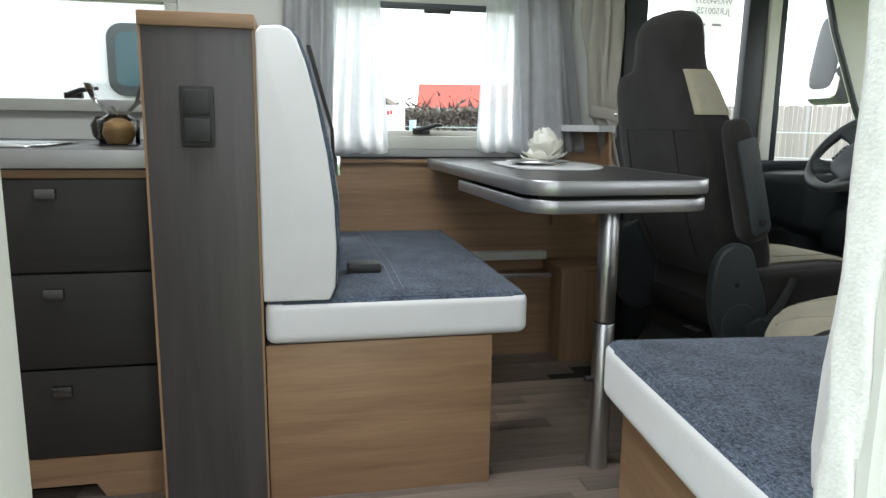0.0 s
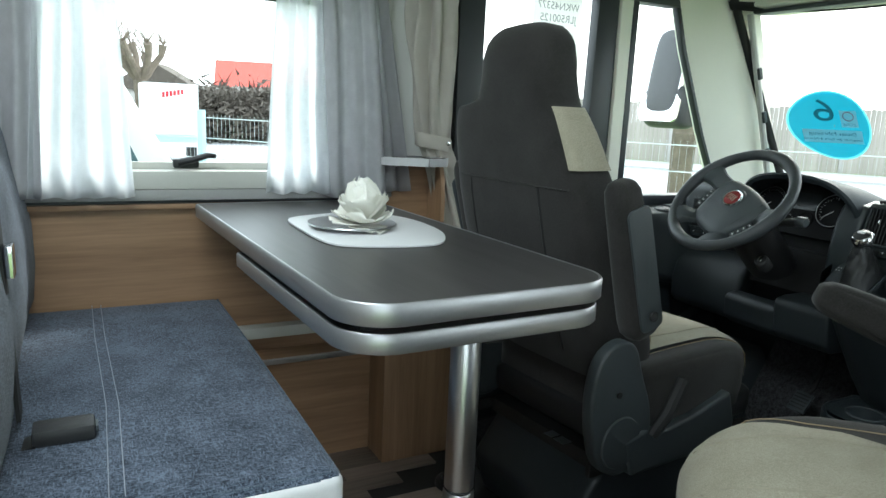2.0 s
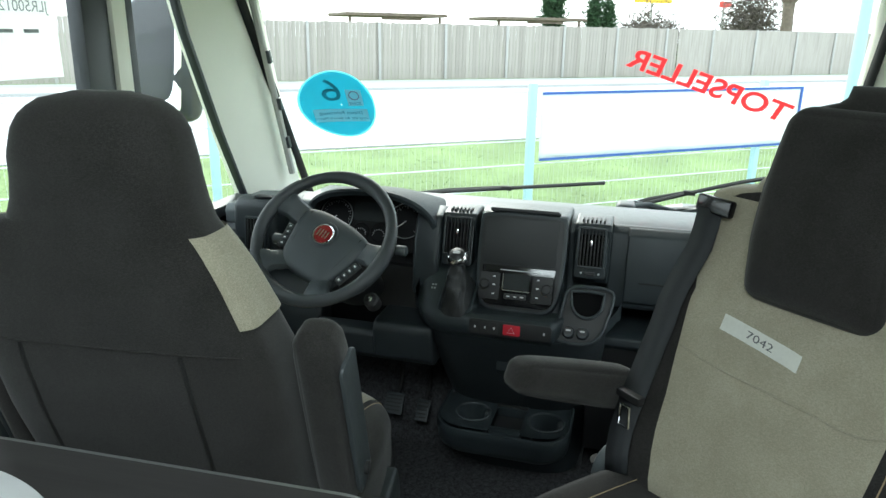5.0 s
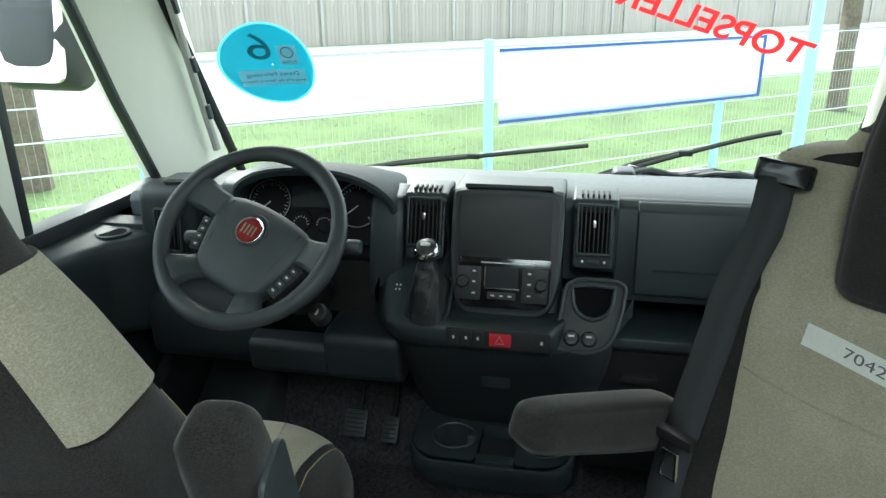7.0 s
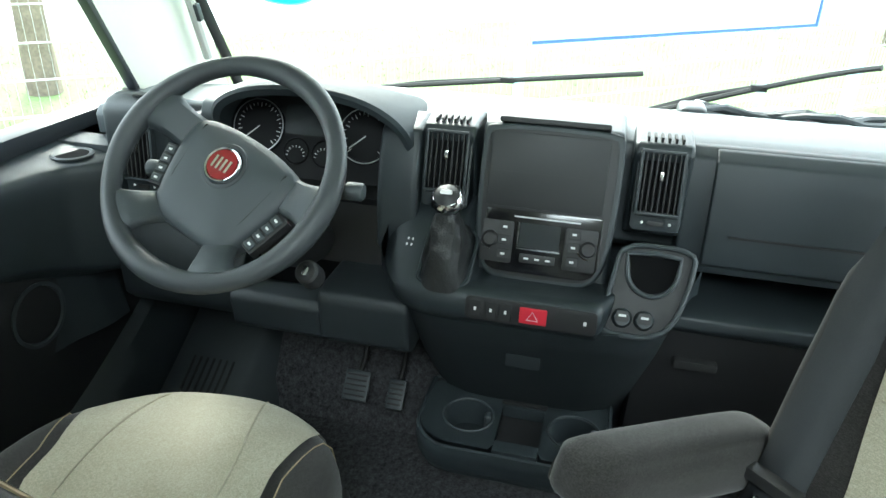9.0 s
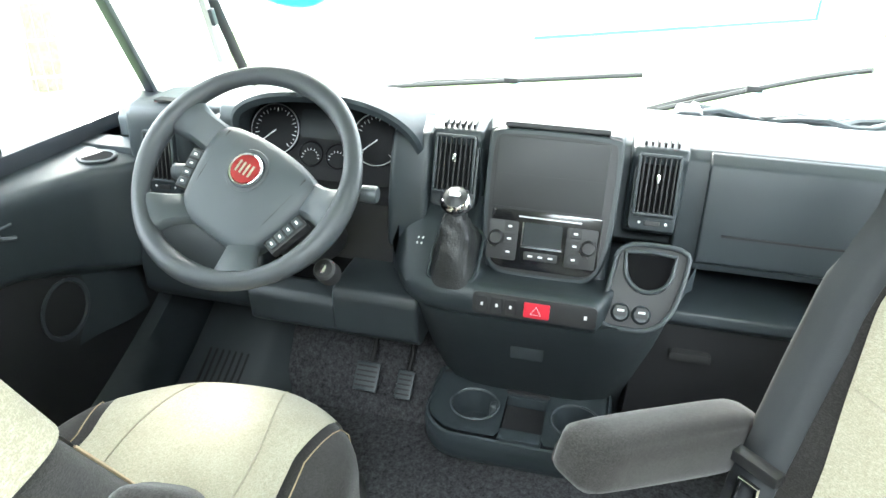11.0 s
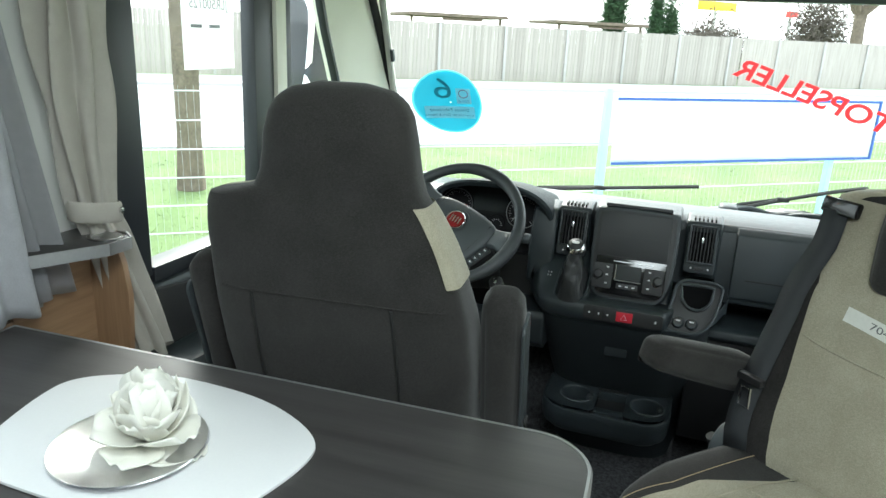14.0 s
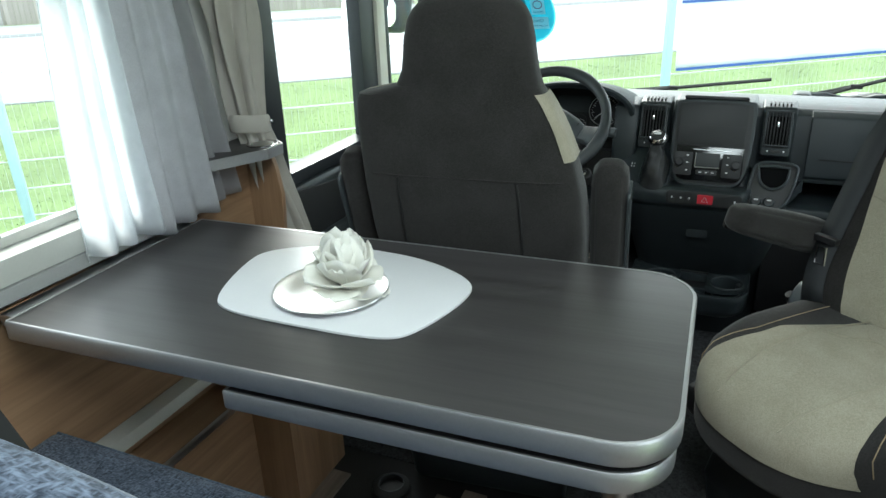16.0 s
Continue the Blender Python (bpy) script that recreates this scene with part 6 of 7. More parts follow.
rings = []
for i in range(40):
    x = 1.825 + 0.375 * i / 39
    inn = float(np.interp(x, LX_, LI_))
    sc_z = float(np.interp(x, (1.82, 1.90, 2.0, 2.1, 2.2), (0.535, 0.530, 0.505, 0.470, 0.455)))
    prof_ = [(2.637, 0.30), (2.637, 0.722), (2.61, 0.718), (2.648 - inn, 0.704), (2.640 - inn, 0.698), (2.635 - inn, 0.686), (2.636 - inn, 0.66), (2.640 - inn * 0.97, 0.60), (2.640 - inn * 0.94, sc_z + 0.012), (2.645 - inn * 0.94, sc_z), (2.660 - inn * 0.9, sc_z - 0.012), (2.637 - inn * 0.42, sc_z - 0.030), (2.632 - inn * 0.36, 0.40), (2.632 - inn * 0.45, 0.30)]
    rings.append([b.verts.new((x, min(y, 2.637), z)) for y, z in prof_])
bridge(b, rings)
part("panel", b, DASH, sp_, angle=50)
part("lower_panel", PR([(1.30, 0.0), (2.46, 0.0), (2.46, 0.44), (2.2, 0.60), (1.30, 0.715)], "y", 2.585, 2.637, bev=0.006), BLACK, sp_)
b = bmesh.new()
rings = []
for i in range(14):
    x = 1.30 + 0.40 * i / 13
    d_ = 0.060 + 0.045 * math.sin(math.pi * (0.2 + 0.7 * i / 13))
    prof_ = [(2.584, 0.0), (2.584, 0.560), (2.57, 0.564), (2.60 - d_, 0.545), (2.588 - d_, 0.520), (2.592 - d_, 0.40), (2.60 - d_ * 0.8, 0.10), (2.575, 0.0)]
    rings.append([b.verts.new((x, y, z)) for y, z in prof_])
bridge(b, rings)
part("rear_box", b, DASH, sp_)
part("ledge_strip", PR([(2.637, 0.714), (2.60, 0.714), (2.592, 0.700), (2.60, 0.66), (2.637, 0.65)], "x", 1.30, 1.823, bev=0.006), DASHLIGHT, sp_)
part("ledge_cup", lathe(bmesh.new(), [(0.030, 0.0), (0.040, 0.0), (0.041, 0.004), (0.037, 0.006), (0.031, 0.003)], 28, pose(2.118, 2.535, 0.7085)), DASHLIGHT, sp_)
# flat near-black disc, painted shade of the ledge cup's depth
part("ledge_cup_well", lathe(bmesh.new(), [(0, 0), (0.032, 0), (0.032, 0.0015), (0, 0.0015)], 24, pose(2.118, 2.535, 0.7105)), WELL, sp_)
hd_ = part("release_handle", tube(bmesh.new(), [(1.845, 2.574, 0.640), (1.866, 2.566, 0.648), (1.895, 2.560, 0.650)], 0.003, 6), DASHTOP, sp_)
part("lever", tube(bmesh.new(), [(1.862, 2.570, 0.645), (1.872, 2.564, 0.628), (1.895, 2.556, 0.622)], 0.0045, 6), DASHTOP, hd_)
part("speaker_ring", lathe(bmesh.new(), [(0.060, 0), (0.068, 0), (0.070, 0.006), (0.062, 0.006)], 32, pose(1.99, 2.584, 0.405, 90, 0, 0)), DASHLIGHT, sp_)
part("speaker_cloth", lathe(bmesh.new(), [(0, 0), (0.060, 0), (0.058, 0.003), (0, 0.004)], 28, pose(1.99, 2.584, 0.405, 90, 0, 0)), BLACK, sp_)
part("kick_panel", B(2.21, 2.50, 2.44, 2.637, 0.42, 0.722, bev=0.012), DASH, sp_)
part("corner_filler", PR([(2.16, 2.45), (2.60, 2.45), (2.60, 2.637), (2.16, 2.637)], "z", 0.700, 0.722, bev=0.006), DASHLIGHT, sp_)
part("rear_trim", B(1.225, 1.295, 2.56, 2.637, 0.0, 0.735, bev=0.006), BLACK, sp_)

# steering wheel
WC = (1.868, 2.048, 0.818)
MW = frame_at(WC, 44)
sw_ = thing("steering_wheel", "black four-spoke steering wheel turned slightly, with round red badge", "steering wheel", WC)
W0 = Matrix.Translation((-WC[0], -WC[1], -WC[2])) @ MW
WL = W0 @ pose(0, 0, 0, 0, 0, -25)
WHEELSKIN = mat("wheel_leather", (0.040, 0.045, 0.050), 0.42, var=0.1, bump=0.3, bscale=700)
HUB = mat("wheel_plastic", (0.046, 0.054, 0.060), 0.5, var=0.08, bump=0.25, bscale=900)
b = bmesh.new()
tube(b, [(0.175 * math.cos(2 * math.pi * i / 64), 0.175 * math.sin(2 * math.pi * i / 64), 0.0) for i in range(64)], [0.0165 + 0.0018 * math.cos(8 * math.pi * i / 64) for i in range(64)], 16, closed=True)
part("rim", put(b, WL), WHEELSKIN, sw_)


def spoke(inner, outer):
    """A dished spoke from the hub's edge (two points) to the rim (two points)."""
    bb = bmesh.new()
    rr = []
    for k in range(9):
        f_ = k / 8
        z_ = -0.036 * (1 - f_) ** 1.6
        p0 = [inner[0][c] + (outer[0][c] - inner[0][c]) * f_ for c in (0, 1)]
        p1 = [inner[1][c] + (outer[1][c] - inner[1][c]) * f_ for c in (0, 1)]
        pinch = 0.16 * math.sin(math.pi * f_)
        mx_, my_ = (p0[0] + p1[0]) / 2, (p0[1] + p1[1]) / 2
        ring = []
        for t_, dz in ((0, -0.010), (0.02, 0.0), (0.12, 0.007), (0.5, 0.009), (0.88, 0.007), (0.98, 0.0), (1, -0.010), (0.5, -0.014)):
            x_, y_ = p0[0] + (p1[0] - p0[0]) * t_, p0[1] + (p1[1] - p0[1]) * t_
            ring.append(bb.verts.new((x_ + (mx_ - x_) * pinch, y_ + (my_ - y_) * pinch, z_ + dz)))
        rr.append(ring)
    bridge(bb, rr)
    return put(bb, WL)


for q in (-1, 1):
    part("spoke", spoke(((q * 0.088, 0.056), (q * 0.092, -0.006)), ((q * 0.158, 0.064), (q * 0.168, -0.012))), HUB, sw_)
    part("spoke", spoke(((q * 0.078, -0.070), (q * 0.030, -0.100)), ((q * 0.124, -0.112), (q * 0.062, -0.152))), HUB, sw_)
padp = [(-0.112, 0.036), (-0.092, 0.058), (-0.035, 0.068), (0.035, 0.068), (0.092, 0.058), (0.112, 0.036), (0.100, -0.030), (0.080, -0.092), (0.062, -0.110), (-0.062, -0.110), (-0.080, -0.092), (-0.100, -0.030)]
for _ in range(2):
    padp = [(p[0] * (1 - f_) + q[0] * f_, p[1] * (1 - f_) + q[1] * f_) for p, q in zip(padp, padp[1:] + padp[:1]) for f_ in (0.22, 0.78)]
b = bmesh.new()
rings = []
for s_, z in ((0.80, -0.090), (0.97, -0.062), (1.0, -0.044), (1.0, -0.032), (0.985, -0.024), (0.95, -0.019), (0.84, -0.014), (0.55, -0.009), (0.2, -0.007), (0.05, -0.007)):
    rings.append([b.verts.new((x * s_, y * s_ - 0.008 * (1 - s_), z)) for x, y in padp])
bridge(b, rings)
part("hub_pad", put(b, WL), HUB, sw_)
for q in (-1, 1):
    part("pad_crease", put(tube(bmesh.new(), [(q * 0.083, 0.046, -0.0150), (q * 0.081, 0.010, -0.0138), (q * 0.074, -0.040, -0.0142), (q * 0.066, -0.078, -0.0160)], 0.0016, 5), WL), RUBBER, sw_)
bdg = part("badge_ring", put(lathe(bmesh.new(), [(0, -0.004), (0.023, -0.004), (0.025, 0.0), (0.0275, 0.001), (0.030, -0.004), (0.031, -0.010), (0, -0.010)], 40, pose(-0.006, 0.006, -0.002)), WL), CHROME, sw_, "chrome badge ring")
part("badge_seat", put(lathe(bmesh.new(), [(0.031, -0.004), (0.036, -0.0045), (0.038, -0.008), (0.031, -0.009)], 40, pose(-0.006, 0.006, -0.002)), WL), WHEELSKIN, bdg)
part("badge", put(lathe(bmesh.new(), [(0, 0.0012), (0.0235, 0.0008), (0.024, -0.0038), (0, -0.0038)], 32, pose(-0.006, 0.006, -0.002)), WL), mat("badge_red", (0.22, 0.012, 0.014), 0.3, var=0.2, scale=80), bdg, "dark red enamel badge")
for i in range(4):
    part("badge_bar", put(B(-0.0165 + 0.0085 * i, -0.0125 + 0.0085 * i, -0.004, 0.016, -0.0008, 0.0002), WL @ pose(-0.004, 0, 0, 0, 0, 4)), CHROME, bdg)
part("airbag_mark", put(PR(rounded(-0.042, 0.012, -0.082, -0.062, 0.003), "z", -0.0165, -0.0128), WL), WHEELSKIN, sw_)
part("airbag_print", put(B(-0.036, 0.006, -0.074, -0.070, -0.0127, -0.0123), WL), BLACK, sw_)
for q in (-1, 1):
    MB = WL @ pose(q * 0.106, -0.040, -0.030, 0, 0, -q * 14)
    blk = part("button_block", put(B(-0.013, 0.013, -0.036, 0.036, -0.016, 0.004, bev=0.004), MB), BLACK, sw_)
    for i in range(4):
        part("button", put(B(-0.009, 0.009, -0.032 + 0.0165 * i, -0.0185 + 0.0165 * i, 0.0042, 0.0075, bev=0.0015, seg=1), MB), DASHLIGHT, blk)
        part("button_mark", put(B(-0.003, 0.003, -0.027 + 0.0165 * i, -0.0235 + 0.0165 * i, 0.0076, 0.0079), MB), PRINT, blk)
part("column", put(lathe(bmesh.new(), [(0, -0.30), (0.060, -0.30), (0.062, -0.20), (0.058, -0.10), (0.052, -0.07), (0, -0.07)], 24), W0 @ Matrix.Diagonal((1.3, 0.95, 1, 1))), BLACK, sw_)
for q, ln in ((1, 0.168), (-1, 0.150)):
    st = part("stalk", put(tube(bmesh.new(), [(q * 0.05, 0.005, -0.100), (q * 0.12, 0.014, -0.088), (q * ln, 0.018, -0.080)], [0.011, 0.010, 0.013], 10), W0), BLACK, sw_)
    part("stalk_end", put(lathe(bmesh.new(), [(0, -0.012), (0.014, -0.012), (0.0145, 0.010), (0.012, 0.014), (0, 0.014)], 16, pose(q * (ln + 0.012), 0.019, -0.078, 0, 90, 0)), W0), DASHLIGHT, st)
ig = part("ignition", put(lathe(bmesh.new(), [(0, 0.004), (0.015, 0.004), (0.019, 0.0), (0.020, -0.03), (0, -0.03)], 24, pose(0.122, -0.108, -0.110)), W0), BLACK, sw_)
part("key_slot", put(B(0.117, 0.127, -0.116, -0.100, -0.106, -0.104, bev=0.002), W0), CHROME, ig)


# ---- cab seats ----
STITCH = mat("tan_thread", (0.34, 0.26, 0.16), 0.8, var=0.1)
BROWNSEAM = mat("seam_shadow_cloth", (0.33, 0.30, 0.23), 0.9, var=0.1)
ZS = [0.44, 0.50, 0.60, 0.75, 0.85, 0.92, 0.98, 1.03, 1.045, 1.06, 1.09, 1.15, 1.185, 1.205, 1.220, 1.228]
HBELT = [0.190, 0.212, 0.228, 0.234, 0.234, 0.232, 0.231, 0.230, 0.224, 0.145, 0.130, 0.122, 0.114, 0.102, 0.080, 0.04]
HFREE = [0.185, 0.203, 0.220, 0.226, 0.218, 0.203, 0.182, 0.158, 0.149, 0.138, 0.130, 0.122, 0.114, 0.102, 0.080, 0.04]
XBK = [0.045, 0.005, -0.040, -0.086, -0.108, -0.118, -0.126, -0.129, -0.130, -0.132, -0.140, -0.146, -0.138, -0.126, -0.108, -0.085]
XFR = [0.19, 0.185, 0.145, 0.072, 0.028, 0.000, -0.012, -0.016, -0.016, -0.016, -0.014, -0.014, -0.018, -0.026, -0.040, -0.052]


def back_at(u, z, off=0.0, belt=1):
    """A point of the backrest's skin: u from 0 (front middle) round by the left side; z the height; belt: the side with the belt shoulder."""
    a = 2 * math.pi * u
    c, s = math.cos(a), math.sin(a)
    hw, xb_, xf = (float(np.interp(z, ZS, v)) for v in (HBELT if s * belt > 0 else HFREE, XBK, XFR))
    if belt < 0 and s < 0:
        hw = float(np.interp(z + 0.025, ZS, HBELT)) + 0.026 * min(1.0, max(0.0, (z - 0.44) / 0.1)) * min(1.0, max(0.0, (1.10 - z) / 0.05)) + 0.030 * min(1.0, max(0.0, (0.92 - z) / 0.10))
    mid, half = (xb_ + xf) / 2, (xf - xb_) / 2
    e = 0.42 if z < 1.0 else 0.42 + 0.28 * min(1, (z - 1.0) / 0.12)
    y = (hw + off) * math.copysign(abs(s) ** e, s)
    x = mid + (half + off) * math.copysign(abs(c) ** e, c)
    if c > 0:
        x += 0.050 * (abs(y) / hw) ** 3 * c ** 0.4 * max(0.0, 1 - max(0, z - 0.80) * 4.0)
    return Vector((x, y, z))


def back_panel(u0, u1, z0, z1, off, nu=24, nz=16, belt=1):
    bb = bmesh.new()
    return sheet(bb, nu, nz, lambda p, q: back_at(u0 + (u1 - u0) * p, z0 + (z1 - z0) * q, off, belt))


def arm_bm(length):
    return pad(bmesh.new(), -0.045, length, -0.034, 0.034, -0.040, 0.042, 0.026, (0.004, 0.003, 0.006), 9, lambda p: Vector((p.x, p.y, p.z * (1 - 0.25 * max(0, p.x) / length))))


def cab_seat(label, loc, rz, arms, belt, group):
    """Captain's seat: pedestal, cushion with bolsters, tall back, fixed head restraint, arm rests."""
    t = thing("captain_chair", label, "seat", loc, rz, group)
    ped = part("pedestal", PR([(0.02, 0.0), (0.50, 0.0), (0.52, 0.10), (0.47, 0.23), (0.06, 0.23), (-0.02, 0.12)], "y", -0.20, 0.20, bev=0.02, seg=3), DASH, t)
    part("rail", B(0.0, 0.52, -0.215, -0.20, 0.23, 0.262, bev=0.004), RUBBER, ped)
    part("rail", B(0.0, 0.52, 0.20, 0.215, 0.23, 0.262, bev=0.004), RUBBER, ped)
    part("swivel_plate", B(0.03, 0.49, -0.19, 0.19, 0.2305, 0.27, bev=0.006), RUBBER, ped)
    part("seat_shell", pad(bmesh.new(), 0.06, 0.58, -0.235, 0.235, 0.27, 0.36, 0.03, (0, 0, 0), 7), BLACK, t)
    # cushion
    def form(p):
        k = max(0.0, (p.x - 0.45) / 0.2)
        side = max(0.0, (abs(p.y) - 0.15) / 0.11)
        bow = 0.135 * max(0.0, (p.x - 0.22) / 0.42) * (abs(p.y) / 0.25) ** 2.6
        return Vector((p.x - bow + 0.012 * k, p.y * (1 - 0.06 * k), p.z - 0.035 * k * k + (0.022 * side ** 1.5 if p.z > 0.42 else 0) - (0.018 * max(0, (0.35 - p.x)) if p.z > 0.42 else 0)))
    cb_ = part("seat_cushion", pad(bmesh.new(), 0.08, 0.645, -0.250, 0.250, 0.315, 0.475, 0.045, (0.006, 0.004, 0.004), 23, form), BROWN, t)
    def on_cushion(s_, y, off):
        """Along the cushion's middle from the back, over the front edge and down."""
        if s_ < 0.80:
            x, z, n_ = 0.16 + 0.445 * s_ / 0.80, 0.477 + 0.006 * (1 - (2 * s_ / 0.8 - 1) ** 4), (0, 1)
        else:
            k = (s_ - 0.80) / 0.20
            an_ = min(1.0, k * 1.8) * math.pi / 2
            x, z = 0.603 + 0.046 * math.sin(an_), 0.430 + 0.046 * math.cos(an_) - 0.05 * max(0, k - 0.55)
            n_ = (math.sin(an_), math.cos(an_))
        p = form(Vector((x, y, z)))
        return p + Vector((n_[0] * off, 0, n_[1] * off))
    def width(s_):
        return 0.158 + 0.060 * max(0.0, s_ - 0.55) / 0.45
    part("seat_panel", sheet(bmesh.new(), 30, 16, lambda u, v: on_cushion(u, (2 * v - 1) * width(u) * (1 - 0.62 * max(0.0, (0.42 - u) / 0.42) * ((2 * v - 1) * belt > 0)), 0.006 - 0.003 * abs(2 * v - 1) ** 8)), BEIGE, cb_, "beige cloth seat centre")
    for q in (-1, 1):
        part("seam", tube(bmesh.new(), [on_cushion(0.05 + 0.80 * i / 14, q * (0.078 + 0.026 * math.sin(i / 14 * 3.1)), 0.0062) for i in range(15)], 0.0020, 5), BROWNSEAM, cb_)
        part("stitch", tube(bmesh.new(), [on_cushion(0.05 + 0.88 * i / 14, q * (width(0.05 + 0.88 * i / 14) + 0.018), 0.0012) for i in range(15)], 0.0012, 4), STITCH, cb_)
    part("seam", tube(bmesh.new(), [on_cushion(0.24 + 0.05 * math.cos(i / 8 * math.pi * 2), -0.085 + 0.17 * i / 8, 0.0062) for i in range(9)], 0.0022, 5), BROWNSEAM, cb_)
    # back
    b1 = bmesh.new()
    rr = [[b1.verts.new(back_at((i + 0.5) / 64, z, 0.0, belt)) for i in range(64)] for z in [0.44 + 0.54 * j / 24 for j in range(25)] + [0.99 + 0.238 * j / 26 for j in range(27)]]
    bridge(b1, rr)
    bk_ = part("backrest", b1, BROWN, t)
    def edge_u(z):
        return float(np.interp(z, (0.52, 0.65, 0.84, 0.875, 0.88), (0.043, 0.053, 0.078, 0.100, 0.200)))
    part("front_panel", sheet(bmesh.new(), 30, 40, lambda p, q: back_at(belt * (edge_u(0.47 + 0.545 * q) * p - 0.118 * (1 - p)), 0.47 + 0.545 * q, 0.004, belt)), BEIGE, bk_, "beige cloth centre panel")
    for q, u1, za, zb in ((-belt, 0.352, 0.926, 1.052), (belt, 0.248 if belt > 0 else 0.352, 0.945, 1.058)):
        part("shoulder_patch", back_panel(q * 0.10, q * u1, za, zb, 0.0045, 24, 10, belt), BEIGE, bk_, "beige cloth shoulder patch")
    for y in (-0.100, 0.135):
        bb = bmesh.new()
        u = 0.5 - math.copysign((math.asin(min(1, (abs(y) / 0.216) ** (1 / 0.42))) / (2 * math.pi)), y)
        tube(bb, [back_at(u, 0.50 + 0.38 * i / 10, 0.001, belt) for i in range(11)], 0.003, 5)
        part("rear_seam", bb, RUBBER, bk_)
    bb = bmesh.new()
    tube(bb, [back_at(0.5 + 0.13 * (i / 8 - 0.5) * 2, 0.884, 0.0005, belt) for i in range(9)], 0.0016, 5)
    part("rear_fold", bb, BROWN, bk_)
    for q in (-1, 1):
        part("side_stitch", tube(bmesh.new(), [back_at(q * 0.155, 0.52 + 0.38 * i / 10, 0.001, belt) for i in range(11)], 0.0013, 4), STITCH, bk_)
    bb = bmesh.new()
    tube(bb, [back_at(belt * (0.060 - 0.172 * i / 10), 0.735 - 0.02 * math.sin(math.pi * i / 10), 0.0035, belt) for i in range(11)], 0.0028, 5)
    part("front_crease", bb, BEIGE, bk_)
    # head restraint pad in front of the tall back
    hb, hw_ = (-0.060, 0.100) if belt > 0 else (-0.020, 0.122)
    part("headrest", pad(bmesh.new(), hb, hb + 0.072, -hw_, hw_, 0.850, 1.190, 0.030, (0.010, 0.002, 0.003), 15, lambda p: Vector((p.x - 0.20 * max(0, p.z - 0.97), p.y * (1 - 0.14 * max(0, p.z - 1.05) / 0.15), p.z))), BROWN, t)
    # hinge discs and arm rests
    for q, up in arms:
        hc = [(-0.070, 0.47), (-0.050, 0.545), (0.010, 0.575), (0.060, 0.555), (0.085, 0.48), (0.125, 0.40), (0.130, 0.32), (0.095, 0.265), (0.030, 0.250), (-0.035, 0.285), (-0.065, 0.38)] if up else [(0.10, 0.40), (0.12, 0.50), (0.20, 0.52), (0.24, 0.46), (0.22, 0.40), (0.16, 0.37)]
        for _ in range(2):
            hc = [(p[0] * (1 - f_) + r[0] * f_, p[1] * (1 - f_) + r[1] * f_) for p, r in zip(hc, hc[1:] + hc[:1]) for f_ in (0.25, 0.75)]
        ya, yb = sorted((q * 0.236, q * 0.268))
        hg = part("hinge_cover", PR(hc, "y", ya, yb, bev=0.008, seg=3), DASHLIGHT, t)
        if up:
            part("hinge_boss", lathe(bmesh.new(), [(0, 0.0), (0.058, 0.0), (0.062, 0.004), (0.058, 0.010), (0, 0.012)], 30, pose(0.030, q * 0.262, 0.335, -90 * q, 0, 0)), DASHLIGHT, hg)
            part("screw", lathe(bmesh.new(), [(0, 0.0), (0.007, 0.0), (0.007, 0.003), (0, 0.003)], 12, pose(0.012, q * 0.268, 0.450, -90 * q, 0, 0)), RUBBER, hg)
        ab = arm_bm(0.30 if up else 0.285)
        if up:
            put(ab, pose(0.045, q * 0.268, 0.624, 0, -107, 0))
        else:
            put(ab, pose(0.15, q * 0.300, 0.612, 0, -20, 0))
        ar = part("armrest", ab, BROWN, t)
        if up:
            part("arm_cover", put(PR(rounded(-0.02, 0.25, -0.030, 0.034, 0.015), "y", -0.007, 0.0, bev=0.003), pose(0.045, q * 0.268 + (-0.0345 if q < 0 else 0.0415), 0.624, 0, -107, 0)), DASHLIGHT, ar, "grey plastic arm rest cover")
            part("arm_bolt", lathe(bmesh.new(), [(0, 0), (0.011, 0), (0.011, 0.005), (0, 0.006)], 14, pose(0.042, q * 0.310, 0.634, -90 * q, 0, 0)), RUBBER, ar)
        else:
            part("arm_cover", put(PR(rounded(-0.02, 0.26, -0.036, -0.002, 0.012), "y", -0.008, 0.0, bev=0.003), pose(0.15, q * 0.300 + (-0.0345 if q < 0 else 0.0425), 0.612, 0, -20, 0)), BROWN, ar)
    part("side_cover", PR([(0.035, 0.335), (0.07, 0.245), (0.42, 0.245), (0.44, 0.30), (0.41, 0.385), (0.28, 0.350), (0.18, 0.335), (0.10, 0.350)], "y", -0.275, -0.245, bev=0.010, seg=3), DASHLIGHT, t)
    part("type_plate", B(0.005, 0.035, -0.120, -0.085, 0.2705, 0.2712), DASHTOP, ped)
    part("type_plate", B(0.005, 0.035, -0.078, -0.050, 0.2705, 0.2712), DASHTOP, ped)
    part("recline_lever", tube(bmesh.new(), [(0.12, -0.280, 0.335), (0.155, -0.288, 0.385), (0.195, -0.290, 0.462)], [0.012, 0.015, 0.013], 8), RUBBER, t)
    return t


cab_seat("dark brown driver's captain seat with beige panels, arm rests up", (1.180, 1.995, -0.004), 6.0, ((-1, True), (1, True)), 1, "cab seats")
ps = cab_seat("passenger captain seat with beige panels, swivelled towards the table", (1.602, 0.996, 0.0), 138.0, ((-1, False),), -1, "cab seats")
MPS = pose(1.602, 0.996, 0.0, 0, 0, 138.0)
